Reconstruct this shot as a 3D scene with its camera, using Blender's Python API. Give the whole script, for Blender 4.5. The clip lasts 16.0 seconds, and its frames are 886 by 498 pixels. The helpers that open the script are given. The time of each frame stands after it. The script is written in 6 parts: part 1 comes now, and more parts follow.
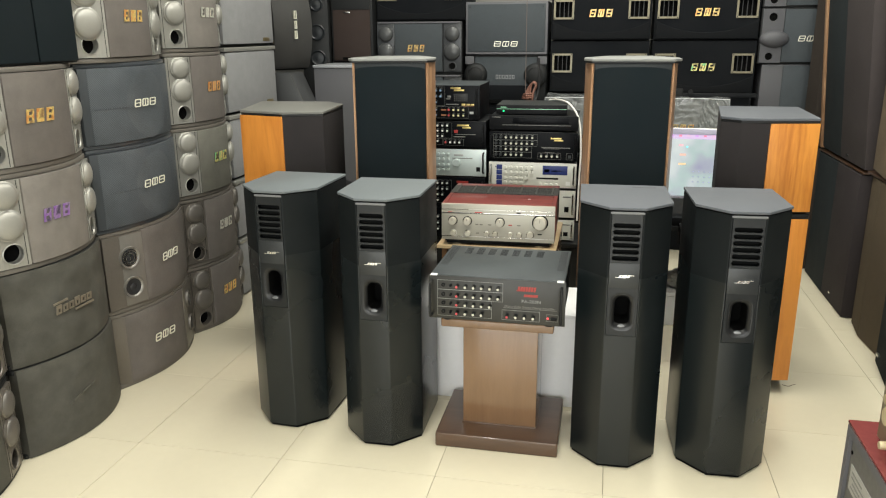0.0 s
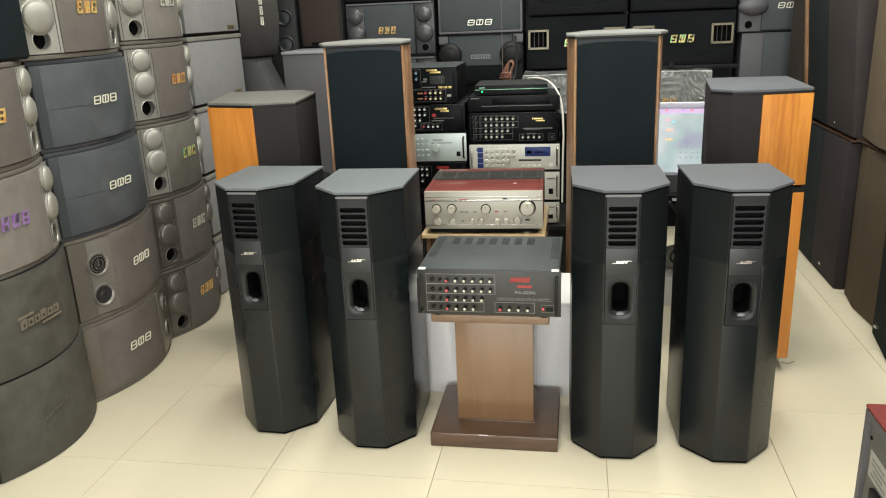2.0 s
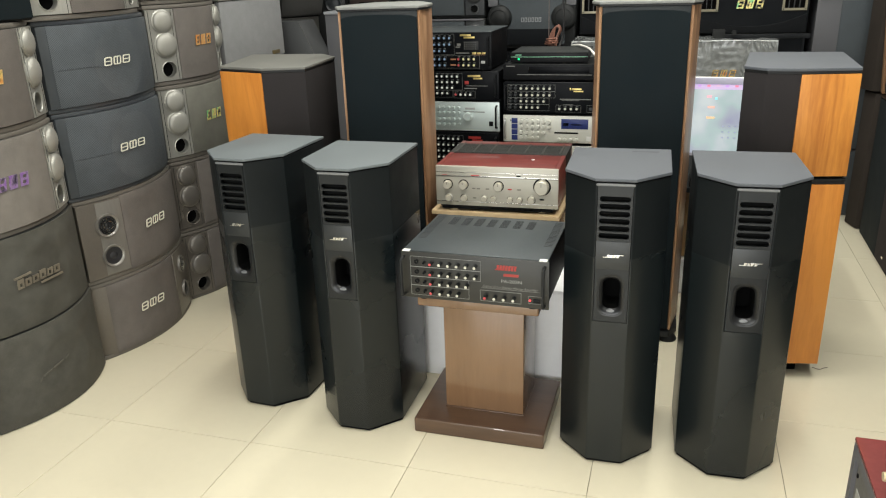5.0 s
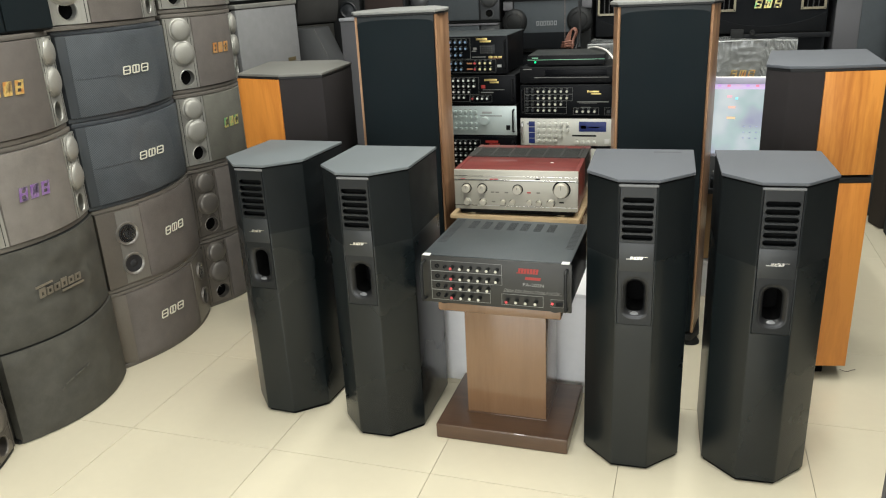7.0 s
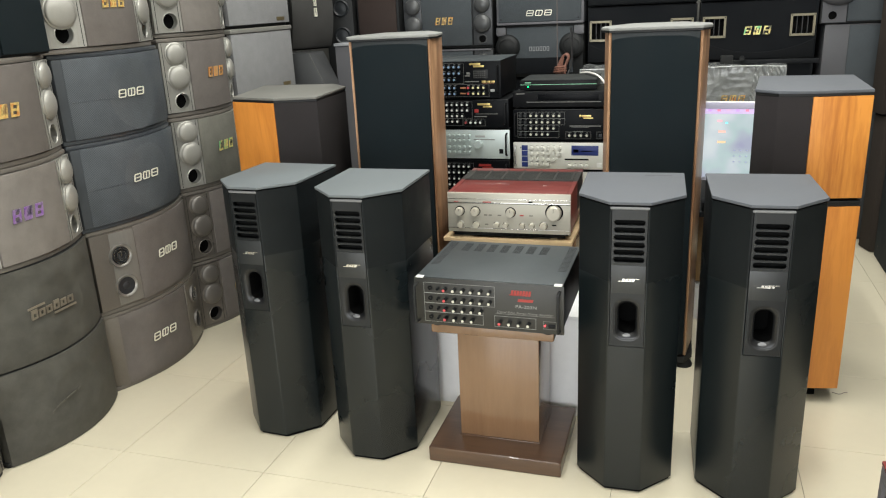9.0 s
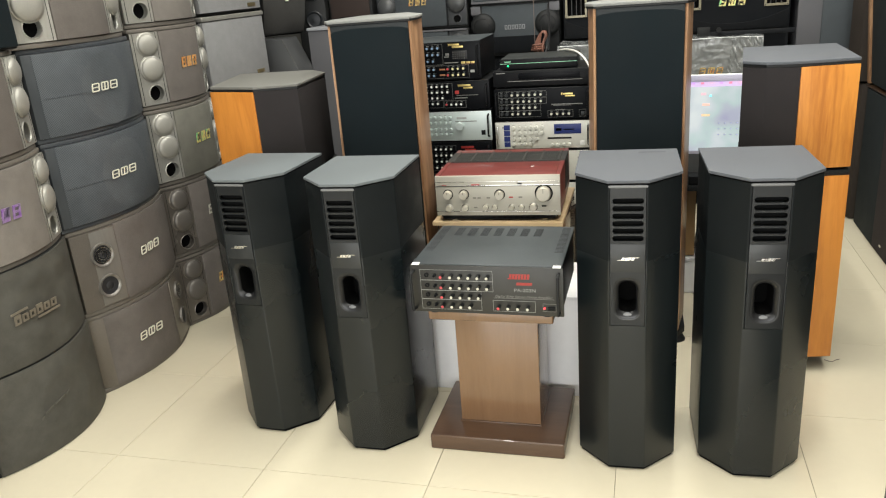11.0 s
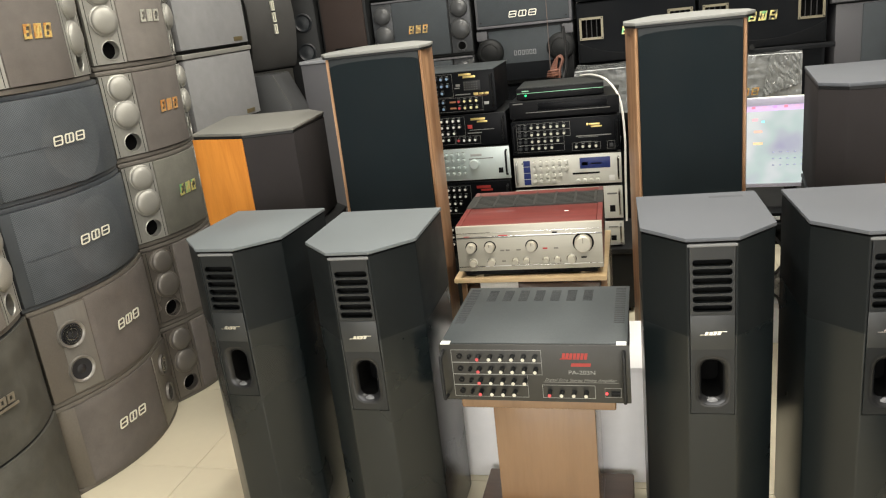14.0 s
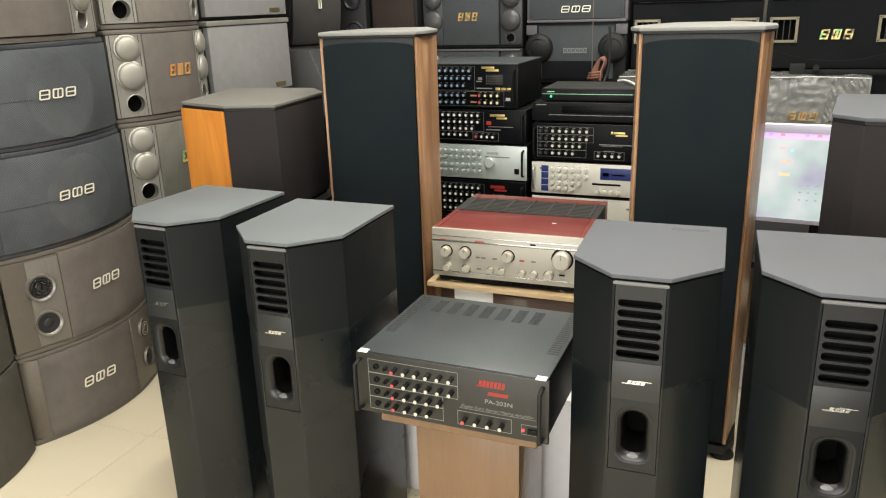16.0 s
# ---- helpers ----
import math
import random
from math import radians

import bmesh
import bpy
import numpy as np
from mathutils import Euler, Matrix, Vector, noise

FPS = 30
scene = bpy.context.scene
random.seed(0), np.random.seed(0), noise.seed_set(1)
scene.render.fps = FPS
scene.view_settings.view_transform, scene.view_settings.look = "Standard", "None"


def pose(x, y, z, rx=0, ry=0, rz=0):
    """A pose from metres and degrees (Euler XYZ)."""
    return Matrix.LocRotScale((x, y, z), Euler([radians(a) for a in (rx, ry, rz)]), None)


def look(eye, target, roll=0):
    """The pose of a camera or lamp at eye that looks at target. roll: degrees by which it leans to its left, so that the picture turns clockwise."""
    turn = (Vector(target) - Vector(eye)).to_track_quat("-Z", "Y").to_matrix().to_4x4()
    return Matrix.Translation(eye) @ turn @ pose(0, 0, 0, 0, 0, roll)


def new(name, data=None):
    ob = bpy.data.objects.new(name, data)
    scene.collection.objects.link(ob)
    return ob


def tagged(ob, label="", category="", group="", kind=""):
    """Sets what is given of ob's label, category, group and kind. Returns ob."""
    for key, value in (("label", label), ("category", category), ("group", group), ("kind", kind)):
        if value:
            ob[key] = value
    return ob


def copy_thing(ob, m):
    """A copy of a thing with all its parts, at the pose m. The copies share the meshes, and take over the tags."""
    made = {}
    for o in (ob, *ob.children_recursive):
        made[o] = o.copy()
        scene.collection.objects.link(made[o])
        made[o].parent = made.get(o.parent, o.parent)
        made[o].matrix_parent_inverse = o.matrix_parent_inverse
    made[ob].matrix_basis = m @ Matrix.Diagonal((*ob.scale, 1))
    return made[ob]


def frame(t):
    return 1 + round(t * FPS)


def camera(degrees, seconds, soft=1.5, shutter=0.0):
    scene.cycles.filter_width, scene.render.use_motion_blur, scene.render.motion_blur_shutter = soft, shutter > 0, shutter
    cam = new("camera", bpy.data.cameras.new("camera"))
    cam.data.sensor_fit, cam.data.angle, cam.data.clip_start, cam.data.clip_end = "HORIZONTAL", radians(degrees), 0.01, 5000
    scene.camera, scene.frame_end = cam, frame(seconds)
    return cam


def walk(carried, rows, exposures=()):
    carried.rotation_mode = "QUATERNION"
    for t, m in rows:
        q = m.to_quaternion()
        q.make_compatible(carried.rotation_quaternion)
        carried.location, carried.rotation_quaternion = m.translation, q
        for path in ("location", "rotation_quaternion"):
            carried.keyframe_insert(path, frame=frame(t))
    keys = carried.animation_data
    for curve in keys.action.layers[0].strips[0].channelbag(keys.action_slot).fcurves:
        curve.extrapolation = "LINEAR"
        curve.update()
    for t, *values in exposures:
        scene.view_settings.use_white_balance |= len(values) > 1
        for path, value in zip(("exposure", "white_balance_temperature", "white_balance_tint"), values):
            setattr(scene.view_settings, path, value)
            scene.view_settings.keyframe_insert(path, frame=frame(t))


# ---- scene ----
cam = camera(60.4, 16.0, 1.15)
METRES, EYE, TILT, LEAN, TURN = 1.456, 1.30, 0.0, 0.0, 12.0
ROWS = [
    (0.0, 0.0, 0.0, 0.0, -0.09, -15.94, 0.33),
    (0.5, -0.0009, 0.0001, -0.0004, 0.06, -16.16, 0.26),
    (1.0, 0.0002, 0.0047, 0.0003, 0.82, -16.54, 0.72),
    (1.5, -0.0051, 0.0444, 0.0019, 0.31, -17.04, 1.7),
    (2.0, -0.0192, 0.0824, -0.0019, -2.49, -17.35, 2.39),
    (2.5, -0.0073, 0.1004, -0.0036, -3.84, -18.49, 3.27),
    (3.0, 0.0582, 0.1241, -0.0024, -2.71, -19.91, 3.01),
    (3.5, 0.1427, 0.1499, 0.0037, -1.02, -20.27, 1.71),
    (4.0, 0.1747, 0.1615, 0.007, 1.9, -19.79, 1.63),
    (6.5, 0.1704, 0.1785, 0.0047, 5.3, -19.93, 2.51),
    (7.0, 0.1667, 0.1793, 0.0035, 5.52, -19.68, 2.8),
    (7.5, 0.1696, 0.175, 0.0035, 5.77, -19.19, 2.8),
    (8.0, 0.1702, 0.1728, 0.0027, 5.41, -18.65, 2.45),
    (8.5, 0.1696, 0.173, 0.0024, 5.21, -18.2, 2.39),
    (9.0, 0.1693, 0.1731, 0.0023, 5.12, -17.91, 2.6),
    (11.5, 0.0617, 0.22, 0.0038, 0.94, -19.14, 6.17),
    (12.0, 0.0058, 0.2288, 0.0046, 0.9, -17.89, 7.62),
    (12.5, 0.0021, 0.2523, 0.0018, 1.34, -17.22, 7.2),
    (13.0, 0.03, 0.3274, 0.0021, 1.02, -17.3, 5.99),
    (13.5, 0.0523, 0.3928, 0.0029, 1.08, -17.92, 5.28),
    (14.0, 0.0574, 0.4542, 0.0004, 1.4, -17.65, 6.26),
    (14.5, 0.1014, 0.4988, -0.0049, 2.86, -17.75, 5.95),
    (15.0, 0.2074, 0.5505, -0.0103, 6.55, -18.67, 2.94),
    (15.5, 0.2738, 0.5657, -0.0137, 8.99, -18.56, 1.81),
    (16.0, 0.2795, 0.5638, -0.0165, 9.86, -17.95, 1.68),
]

GUESS = [(t, pose(0, 0, EYE, TILT, LEAN, TURN) @ pose(METRES * x, METRES * y, METRES * z, 90 + pitch, roll, yaw)) for t, x, y, z, yaw, pitch, roll in ROWS]
BETWEEN = [
    (4.2, look((0.210, 0.287, 1.317), (-0.297, 2.097, 0.634), -1.7)),
    (6.3, look((0.188, 0.307, 1.312), (-0.398, 2.091, 0.622), -2.3)),
    (11.3, look((0.084, 0.321, 1.309), (-0.406, 2.143, 0.644), -5.3)),
]
walk(cam, sorted(GUESS + BETWEEN, key=lambda r: r[0]), [(0.0, 0.06, 6350, 7), (3.0, 0.06, 6350, 8), (4.2, 0.01, 6300, 8), (7.0, -0.02, 6150, 8), (9.0, 0.08, 6130, 9), (12.5, 0.17, 6500, 10), (14.0, 0.22, 6550, 11), (16.0, 0.28, 6600, 11)])

# ---- light: ceiling panels of the shop ----
world = bpy.data.worlds.new("world")
scene.world = world
world.use_nodes = True
world.node_tree.nodes["Background"].inputs[0].default_value = (0.8, 0.85, 0.9, 1)
world.node_tree.nodes["Background"].inputs[1].default_value = 0.05


def panel_lamp(x, y, watts, sx=1.2, sy=0.6, z=2.85):
    d = bpy.data.lights.new("ceiling_panel", "AREA")
    d.shape, d.size, d.size_y, d.energy, d.color = "RECTANGLE", sx, sy, watts, (1.0, 0.960, 0.86)
    o = new("ceiling_panel", d)
    o.matrix_world = pose(x, y, z)
    return o


for px, watts in ((-0.75, 23), (0.25, 20.5), (1.05, 14.5)):
    for py in (0.6, 2.2, 3.8):
        panel_lamp(px, py, watts * (0.85 if py < 1 else 1.0), 0.14, 1.2)
# daylight from the glazed shop front behind the camera
front = bpy.data.lights.new("shop_front_daylight", "AREA")
front.shape, front.size, front.size_y, front.energy, front.color = "RECTANGLE", 3.4, 1.7, 142, (1.0, 0.985, 0.95)
new("shop_front_daylight", front).matrix_world = pose(-0.2, -2.58, 1.02, 90, 0, 0)


# ---- materials ----
def mat(name, col, rough=0.5, metal=0.0, var=0.12, grain=40.0, bump=0.15, depth=0.002, big=3.0, spec=0.5, coat=0.0, stretch=(1, 1, 1), rvar=0.08):
    """A surface with slow stains and fine grain; grain and big in features per metre."""
    m = bpy.data.materials.new(name)
    m.use_nodes = True
    nt = m.node_tree
    N, L = nt.nodes, nt.links
    b = N["Principled BSDF"]
    tc = N.new("ShaderNodeTexCoord")
    mp = N.new("ShaderNodeMapping")
    mp.inputs["Scale"].default_value = stretch
    L.new(tc.outputs["Object"], mp.inputs["Vector"])
    oi = N.new("ShaderNodeObjectInfo")
    off = N.new("ShaderNodeVectorMath")
    off.operation = "ADD"
    sc = N.new("ShaderNodeMath")
    sc.operation = "MULTIPLY"
    sc.inputs[1].default_value = 37.0
    L.new(oi.outputs["Random"], sc.inputs[0])
    L.new(mp.outputs[0], off.inputs[0])
    L.new(sc.outputs[0], off.inputs[1])
    n1 = N.new("ShaderNodeTexNoise")
    n1.inputs["Scale"].default_value = big
    n1.inputs["Detail"].default_value = 5
    n2 = N.new("ShaderNodeTexNoise")
    n2.inputs["Scale"].default_value = grain
    n2.inputs["Detail"].default_value = 6
    n2.inputs["Roughness"].default_value = 0.65
    L.new(off.outputs[0], n1.inputs["Vector"])
    L.new(off.outputs[0], n2.inputs["Vector"])
    add = N.new("ShaderNodeMath")
    add.operation = "ADD"
    L.new(n1.outputs["Fac"], add.inputs[0])
    L.new(n2.outputs["Fac"], add.inputs[1])
    rng = N.new("ShaderNodeMapRange")
    rng.inputs["From Min"].default_value, rng.inputs["From Max"].default_value = 0.6, 1.4
    rng.inputs["To Min"].default_value, rng.inputs["To Max"].default_value = 1 - var, 1 + var
    L.new(add.outputs[0], rng.inputs["Value"])
    mul = N.new("ShaderNodeVectorMath")
    mul.operation = "SCALE"
    mul.inputs[0].default_value = col
    L.new(rng.outputs[0], mul.inputs["Scale"])
    L.new(mul.outputs[0], b.inputs["Base Color"])
    r2 = N.new("ShaderNodeMapRange")
    r2.inputs["From Min"].default_value, r2.inputs["From Max"].default_value = 0.3, 0.7
    r2.inputs["To Min"].default_value, r2.inputs["To Max"].default_value = max(0.02, rough - rvar), min(1.0, rough + rvar)
    L.new(n1.outputs["Fac"], r2.inputs["Value"])
    L.new(r2.outputs[0], b.inputs["Roughness"])
    b.inputs["Metallic"].default_value = metal
    b.inputs["Specular IOR Level"].default_value = spec
    b.inputs["Coat Weight"].default_value = coat
    b.inputs["Coat Roughness"].default_value = 0.15
    if bump:
        bp = N.new("ShaderNodeBump")
        bp.inputs["Strength"].default_value = bump
        bp.inputs["Distance"].default_value = depth
        L.new(n2.outputs["Fac"], bp.inputs["Height"])
        L.new(bp.outputs[0], b.inputs["Normal"])
    return m


def weave(name, col, rough=0.85, pitch=0.0035, dark=0.45, bump=0.5, spec=0.3, loose=0.35, stain=0.13):
    """Perforated or woven grille cloth: a regular grid of small holes over a stained ground."""
    m = mat(name, col, rough, var=stain, grain=22, bump=0, spec=spec, big=5.5, rvar=0.14)
    nt = m.node_tree
    N, L = nt.nodes, nt.links
    b = N["Principled BSDF"]
    src = b.inputs["Base Color"].links[0].from_socket
    tc = N.new("ShaderNodeTexCoord")
    flat = N.new("ShaderNodeSeparateXYZ")
    L.new(tc.outputs["Object"], flat.inputs[0])
    xz = N.new("ShaderNodeCombineXYZ")
    turn = N.new("ShaderNodeMath")
    turn.operation = "ADD"
    L.new(flat.outputs["X"], turn.inputs[0])
    L.new(flat.outputs["Z"], turn.inputs[1])
    turn2 = N.new("ShaderNodeMath")
    turn2.operation = "SUBTRACT"
    L.new(flat.outputs["X"], turn2.inputs[0])
    L.new(flat.outputs["Z"], turn2.inputs[1])
    L.new(turn.outputs[0], xz.inputs["X"])
    L.new(turn2.outputs[0], xz.inputs["Y"])
    v = N.new("ShaderNodeTexVoronoi")
    v.voronoi_dimensions = "2D"
    v.inputs["Scale"].default_value = 0.707 / pitch
    v.inputs["Randomness"].default_value = loose
    L.new(xz.outputs[0], v.inputs["Vector"])
    r = N.new("ShaderNodeMapRange")
    r.inputs["From Min"].default_value, r.inputs["From Max"].default_value = 0.2, 0.6
    r.inputs["To Min"].default_value, r.inputs["To Max"].default_value = dark, 1.1
    L.new(v.outputs["Distance"], r.inputs["Value"])
    s = N.new("ShaderNodeVectorMath")
    s.operation = "SCALE"
    L.new(src, s.inputs[0])
    L.new(r.outputs[0], s.inputs["Scale"])
    L.new(s.outputs[0], b.inputs["Base Color"])
    bp = N.new("ShaderNodeBump")
    bp.inputs["Strength"].default_value = bump
    bp.inputs["Distance"].default_value = 0.001
    L.new(v.outputs["Distance"], bp.inputs["Height"])
    L.new(bp.outputs[0], b.inputs["Normal"])
    return m


def wood(name, c0, c1, rough=0.4, along="Z", scale=1.0, coat=0.1, figure=0.0):
    """Veneer: rings pulled out along the board, with fine pores."""
    m = bpy.data.materials.new(name)
    m.use_nodes = True
    N, L = m.node_tree.nodes, m.node_tree.links
    b = N["Principled BSDF"]
    tc = N.new("ShaderNodeTexCoord")
    mp = N.new("ShaderNodeMapping")
    st = {"X": (0.12, 1, 1), "Y": (1, 0.12, 1), "Z": (1, 1, 0.12)}[along]
    mp.inputs["Scale"].default_value = [v * scale for v in st]
    L.new(tc.outputs["Object"], mp.inputs["Vector"])
    n1 = N.new("ShaderNodeTexNoise")
    n1.inputs["Scale"].default_value, n1.inputs["Detail"].default_value, n1.inputs["Distortion"].default_value = 14, 4, 1.2
    n2 = N.new("ShaderNodeTexNoise")
    n2.inputs["Scale"].default_value, n2.inputs["Detail"].default_value = 160, 5
    for n in (n1, n2):
        L.new(mp.outputs[0], n.inputs["Vector"])
    w = N.new("ShaderNodeMath")
    w.operation = "MULTIPLY_ADD"
    w.inputs[1].default_value, w.inputs[2].default_value = 0.35, 0.0
    L.new(n2.outputs["Fac"], w.inputs[0])
    a = N.new("ShaderNodeMath")
    a.operation = "ADD"
    L.new(n1.outputs["Fac"], a.inputs[0])
    L.new(w.outputs[0], a.inputs[1])
    if figure:
        # long pointed rings round one heart in the board
        hm = N.new("ShaderNodeMapping")
        hm.inputs["Scale"].default_value, hm.inputs["Location"].default_value = (66.0, 0.0, 4.5), (-5.6, 0.0, -0.58)
        L.new(tc.outputs["Object"], hm.inputs["Vector"])
        ln = N.new("ShaderNodeVectorMath")
        ln.operation = "LENGTH"
        L.new(hm.outputs[0], ln.inputs[0])

        def calc(op, p, q):
            k = N.new("ShaderNodeMath")
            k.operation = op
            for slot, v in ((0, p), (1, q)):
                if isinstance(v, float):
                    k.inputs[slot].default_value = v
                else:
                    L.new(v, k.inputs[slot])
            return k.outputs[0]
        wob = calc("ADD", ln.outputs["Value"], calc("MULTIPLY", n1.outputs["Fac"], 1.4))
        line = calc("POWER", calc("ABSOLUTE", calc("SINE", calc("MULTIPLY", wob, 2.6), 0.0), 0.0), 5.0)
        fade = calc("DIVIDE", 1.0, calc("ADD", 1.0, calc("POWER", calc("MULTIPLY", ln.outputs["Value"], 0.45), 3.0)))
        fa = N.new("ShaderNodeMath")
        fa.operation = "MULTIPLY"
        fa.inputs[1].default_value = -figure
        L.new(calc("MULTIPLY", line, fade), fa.inputs[0])
        fb = N.new("ShaderNodeMath")
        fb.operation = "ADD"
        L.new(a.outputs[0], fb.inputs[0])
        L.new(fa.outputs[0], fb.inputs[1])
        a = fb
    cr = N.new("ShaderNodeValToRGB")
    cr.color_ramp.elements[0].position, cr.color_ramp.elements[0].color = 0.48, (*c0, 1)
    cr.color_ramp.elements[1].position, cr.color_ramp.elements[1].color = 0.82, (*c1, 1)
    L.new(a.outputs[0], cr.inputs[0])
    L.new(cr.outputs[0], b.inputs["Base Color"])
    b.inputs["Roughness"].default_value = rough
    b.inputs["Coat Weight"].default_value = coat
    bp = N.new("ShaderNodeBump")
    bp.inputs["Strength"].default_value, bp.inputs["Distance"].default_value = 0.12, 0.001
    L.new(n2.outputs["Fac"], bp.inputs["Height"])
    L.new(bp.outputs[0], b.inputs["Normal"])
    return m


def glow(name, col, strength):
    m = bpy.data.materials.new(name)
    m.use_nodes = True
    b = m.node_tree.nodes["Principled BSDF"]
    b.inputs["Base Color"].default_value = (*col, 1)
    b.inputs["Emission Color"].default_value = (*col, 1)
    b.inputs["Emission Strength"].default_value = strength
    return m


def shimmer(name, c0, c1, c2):
    """Holographic badge foil: hue bands across a bright metal."""
    m = mat(name, c0, 0.32, 0.4, var=0.1, bump=0.05)
    N, L = m.node_tree.nodes, m.node_tree.links
    b = N["Principled BSDF"]
    tc = N.new("ShaderNodeTexCoord")
    n = N.new("ShaderNodeTexNoise")
    n.inputs["Scale"].default_value = 40
    L.new(tc.outputs["Object"], n.inputs["Vector"])
    cr = N.new("ShaderNodeValToRGB")
    cr.color_ramp.elements[0].position, cr.color_ramp.elements[0].color = 0.38, (*c0, 1)
    cr.color_ramp.elements[1].position, cr.color_ramp.elements[1].color = 0.62, (*c2, 1)
    e = cr.color_ramp.elements.new(0.5)
    e.color = (*c1, 1)
    L.new(n.outputs["Fac"], cr.inputs[0])
    L.new(cr.outputs[0], b.inputs["Base Color"])
    return m


M_TILE = mat("cream_tile", (0.685, 0.628, 0.478), 0.24, var=0.022, grain=30, bump=0.015, big=1.2, spec=0.5, rvar=0.02)
M_GROUT = mat("grout", (0.36, 0.315, 0.24), 0.8, var=0.2)
# unseen walls: grey keeps bounced light as low as speaker-lined walls would
M_WALL = mat("unseen_wall_grey", (0.22, 0.215, 0.20), 0.7, var=0.04)
M_CEIL = mat("ceiling_paint", (0.78, 0.78, 0.76), 0.8, var=0.03)
M_BLACK = mat("black_vinyl", (0.0064, 0.0074, 0.009), 0.6, spec=0.22, var=0.2, grain=260, bump=0.25, depth=0.0008)
M_BOSE = mat("black_satin_cabinet", (0.0060, 0.0086, 0.0096), 0.28, var=0.14, grain=420, bump=0.03, depth=0.0003, spec=0.42, rvar=0.03)
M_BOSEUPPER = weave("blue_black_upper_sides", (0.0049, 0.0070, 0.0079), 0.62, 0.0018, 0.8, 0.1, 0.22)
M_BOSEPANEL = mat("charcoal_plastic", (0.0155, 0.018, 0.0195), 0.42, var=0.12, grain=300, bump=0.15, depth=0.0005)
# ceiling light on the column tops is put into these two greys
M_TOP = mat("grey_lit_felt_top", (0.116, 0.132, 0.140), 0.75, var=0.14, grain=500, bump=0.35, depth=0.0006, big=5)
M_TOPCOOL = mat("violet_grey_lit_felt_top", (0.083, 0.090, 0.103), 0.75, var=0.18, grain=500, bump=0.35, depth=0.0006, big=6)
M_TOPDUST = mat("dusty_grey_top", (0.142, 0.141, 0.128), 0.75, var=0.16, grain=400, bump=0.35, depth=0.0006, big=6)
M_TOPPALE = mat("pale_grey_top", (0.21, 0.215, 0.205), 0.7, var=0.12, grain=400, bump=0.3, depth=0.0006, big=5)
M_GRILLEHEAD = mat("slate_plastic_strip", (0.015, 0.019, 0.021), 0.5, var=0.15, grain=200, bump=0.1, spec=0.3)
M_TOPLIP = mat("lip_catchlight_grey", (0.15, 0.155, 0.16), 0.45, var=0.15, grain=300)
M_VENT = mat("grey_vent_mesh", (0.022, 0.023, 0.021), 0.6, var=0.2, grain=300, bump=0.2)
M_VENTRIB = mat("grey_vent_rib", (0.034, 0.034, 0.031), 0.5, var=0.15)
M_BUTTON = mat("dull_button", (0.20, 0.19, 0.16), 0.4, 0.3, var=0.1, bump=0)
M_LIDWHITE = mat("off_white_lid", (0.43, 0.425, 0.445), 0.5, var=0.07, bump=0.03)
# near-black: the shade in holes, gaps and under plinths is put into the colour
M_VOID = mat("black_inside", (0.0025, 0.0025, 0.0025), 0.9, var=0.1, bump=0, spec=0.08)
M_CHROME = mat("bright_silver", (0.72, 0.72, 0.70), 0.25, 1.0, var=0.06, bump=0.03)
M_SILVER = mat("silver_grey_paint", (0.335, 0.33, 0.302), 0.36, 0.45, var=0.15, grain=120, bump=0.06, big=9, stretch=(1, 1, 0.25))
M_DOME = mat("silver_mesh_dome", (0.30, 0.293, 0.265), 0.42, 0.35, var=0.14, big=9, grain=400, bump=0.2, depth=0.0006)
M_DKDOME = mat("dark_mesh_dome", (0.125, 0.115, 0.103), 0.38, 0.35, var=0.12, grain=300, bump=0.2, depth=0.0006)
M_FELT_BROWN = weave("brown_grey_cloth", (0.120, 0.107, 0.098), 0.72, 0.0030, 0.88, 0.12, stain=0.19)
M_FELT_LIGHT = weave("taupe_cloth", (0.172, 0.157, 0.142), 0.72, 0.0030, 0.88, 0.12, stain=0.19)
M_FELT_OLIVE = weave("olive_grey_cloth", (0.128, 0.125, 0.106), 0.75, 0.0030, 0.88, 0.12, stain=0.2)
M_FELT_OLIVEDK = mat("worn_dark_badge", (0.075, 0.072, 0.060), 0.6, var=0.15, bump=0.05)
M_FELT_DARK = weave("dark_olive_cloth", (0.066, 0.064, 0.055), 0.62, 0.0030, 0.88, 0.12, stain=0.30)
M_GRILLE = weave("slate_perforated_grille", (0.078, 0.089, 0.101), 0.5, 0.0048, 0.46, 0.3, 0.45, 0.0, stain=0.18)
M_GRILLE2 = weave("pale_slate_grille", (0.090, 0.101, 0.112), 0.5, 0.0048, 0.48, 0.3, 0.45, 0.0, stain=0.18)
M_SLATERIM = mat("slate_rim", (0.045, 0.051, 0.058), 0.36, var=0.12, grain=200, bump=0.1)
M_GREY_CLOTH = weave("grey_cloth", (0.232, 0.233, 0.238), 0.75, 0.003, 0.9, 0.12, stain=0.11)
M_CAB_BROWN = mat("brown_grey_cabinet", (0.118, 0.107, 0.092), 0.55, var=0.15, grain=300, bump=0.2, depth=0.0006)
M_CAB_DARK = mat("dark_cabinet", (0.011, 0.0118, 0.0122), 0.55, spec=0.28, var=0.2, grain=300, bump=0.2, depth=0.0006)
M_NAVY = weave("blue_black_cloth", (0.0072, 0.0116, 0.0140), 0.9, 0.0018, 0.8, 0.2, 0.15)
M_ORANGE = wood("orange_veneer", (0.42, 0.143, 0.018), (0.63, 0.255, 0.040), 0.42, figure=0.19)
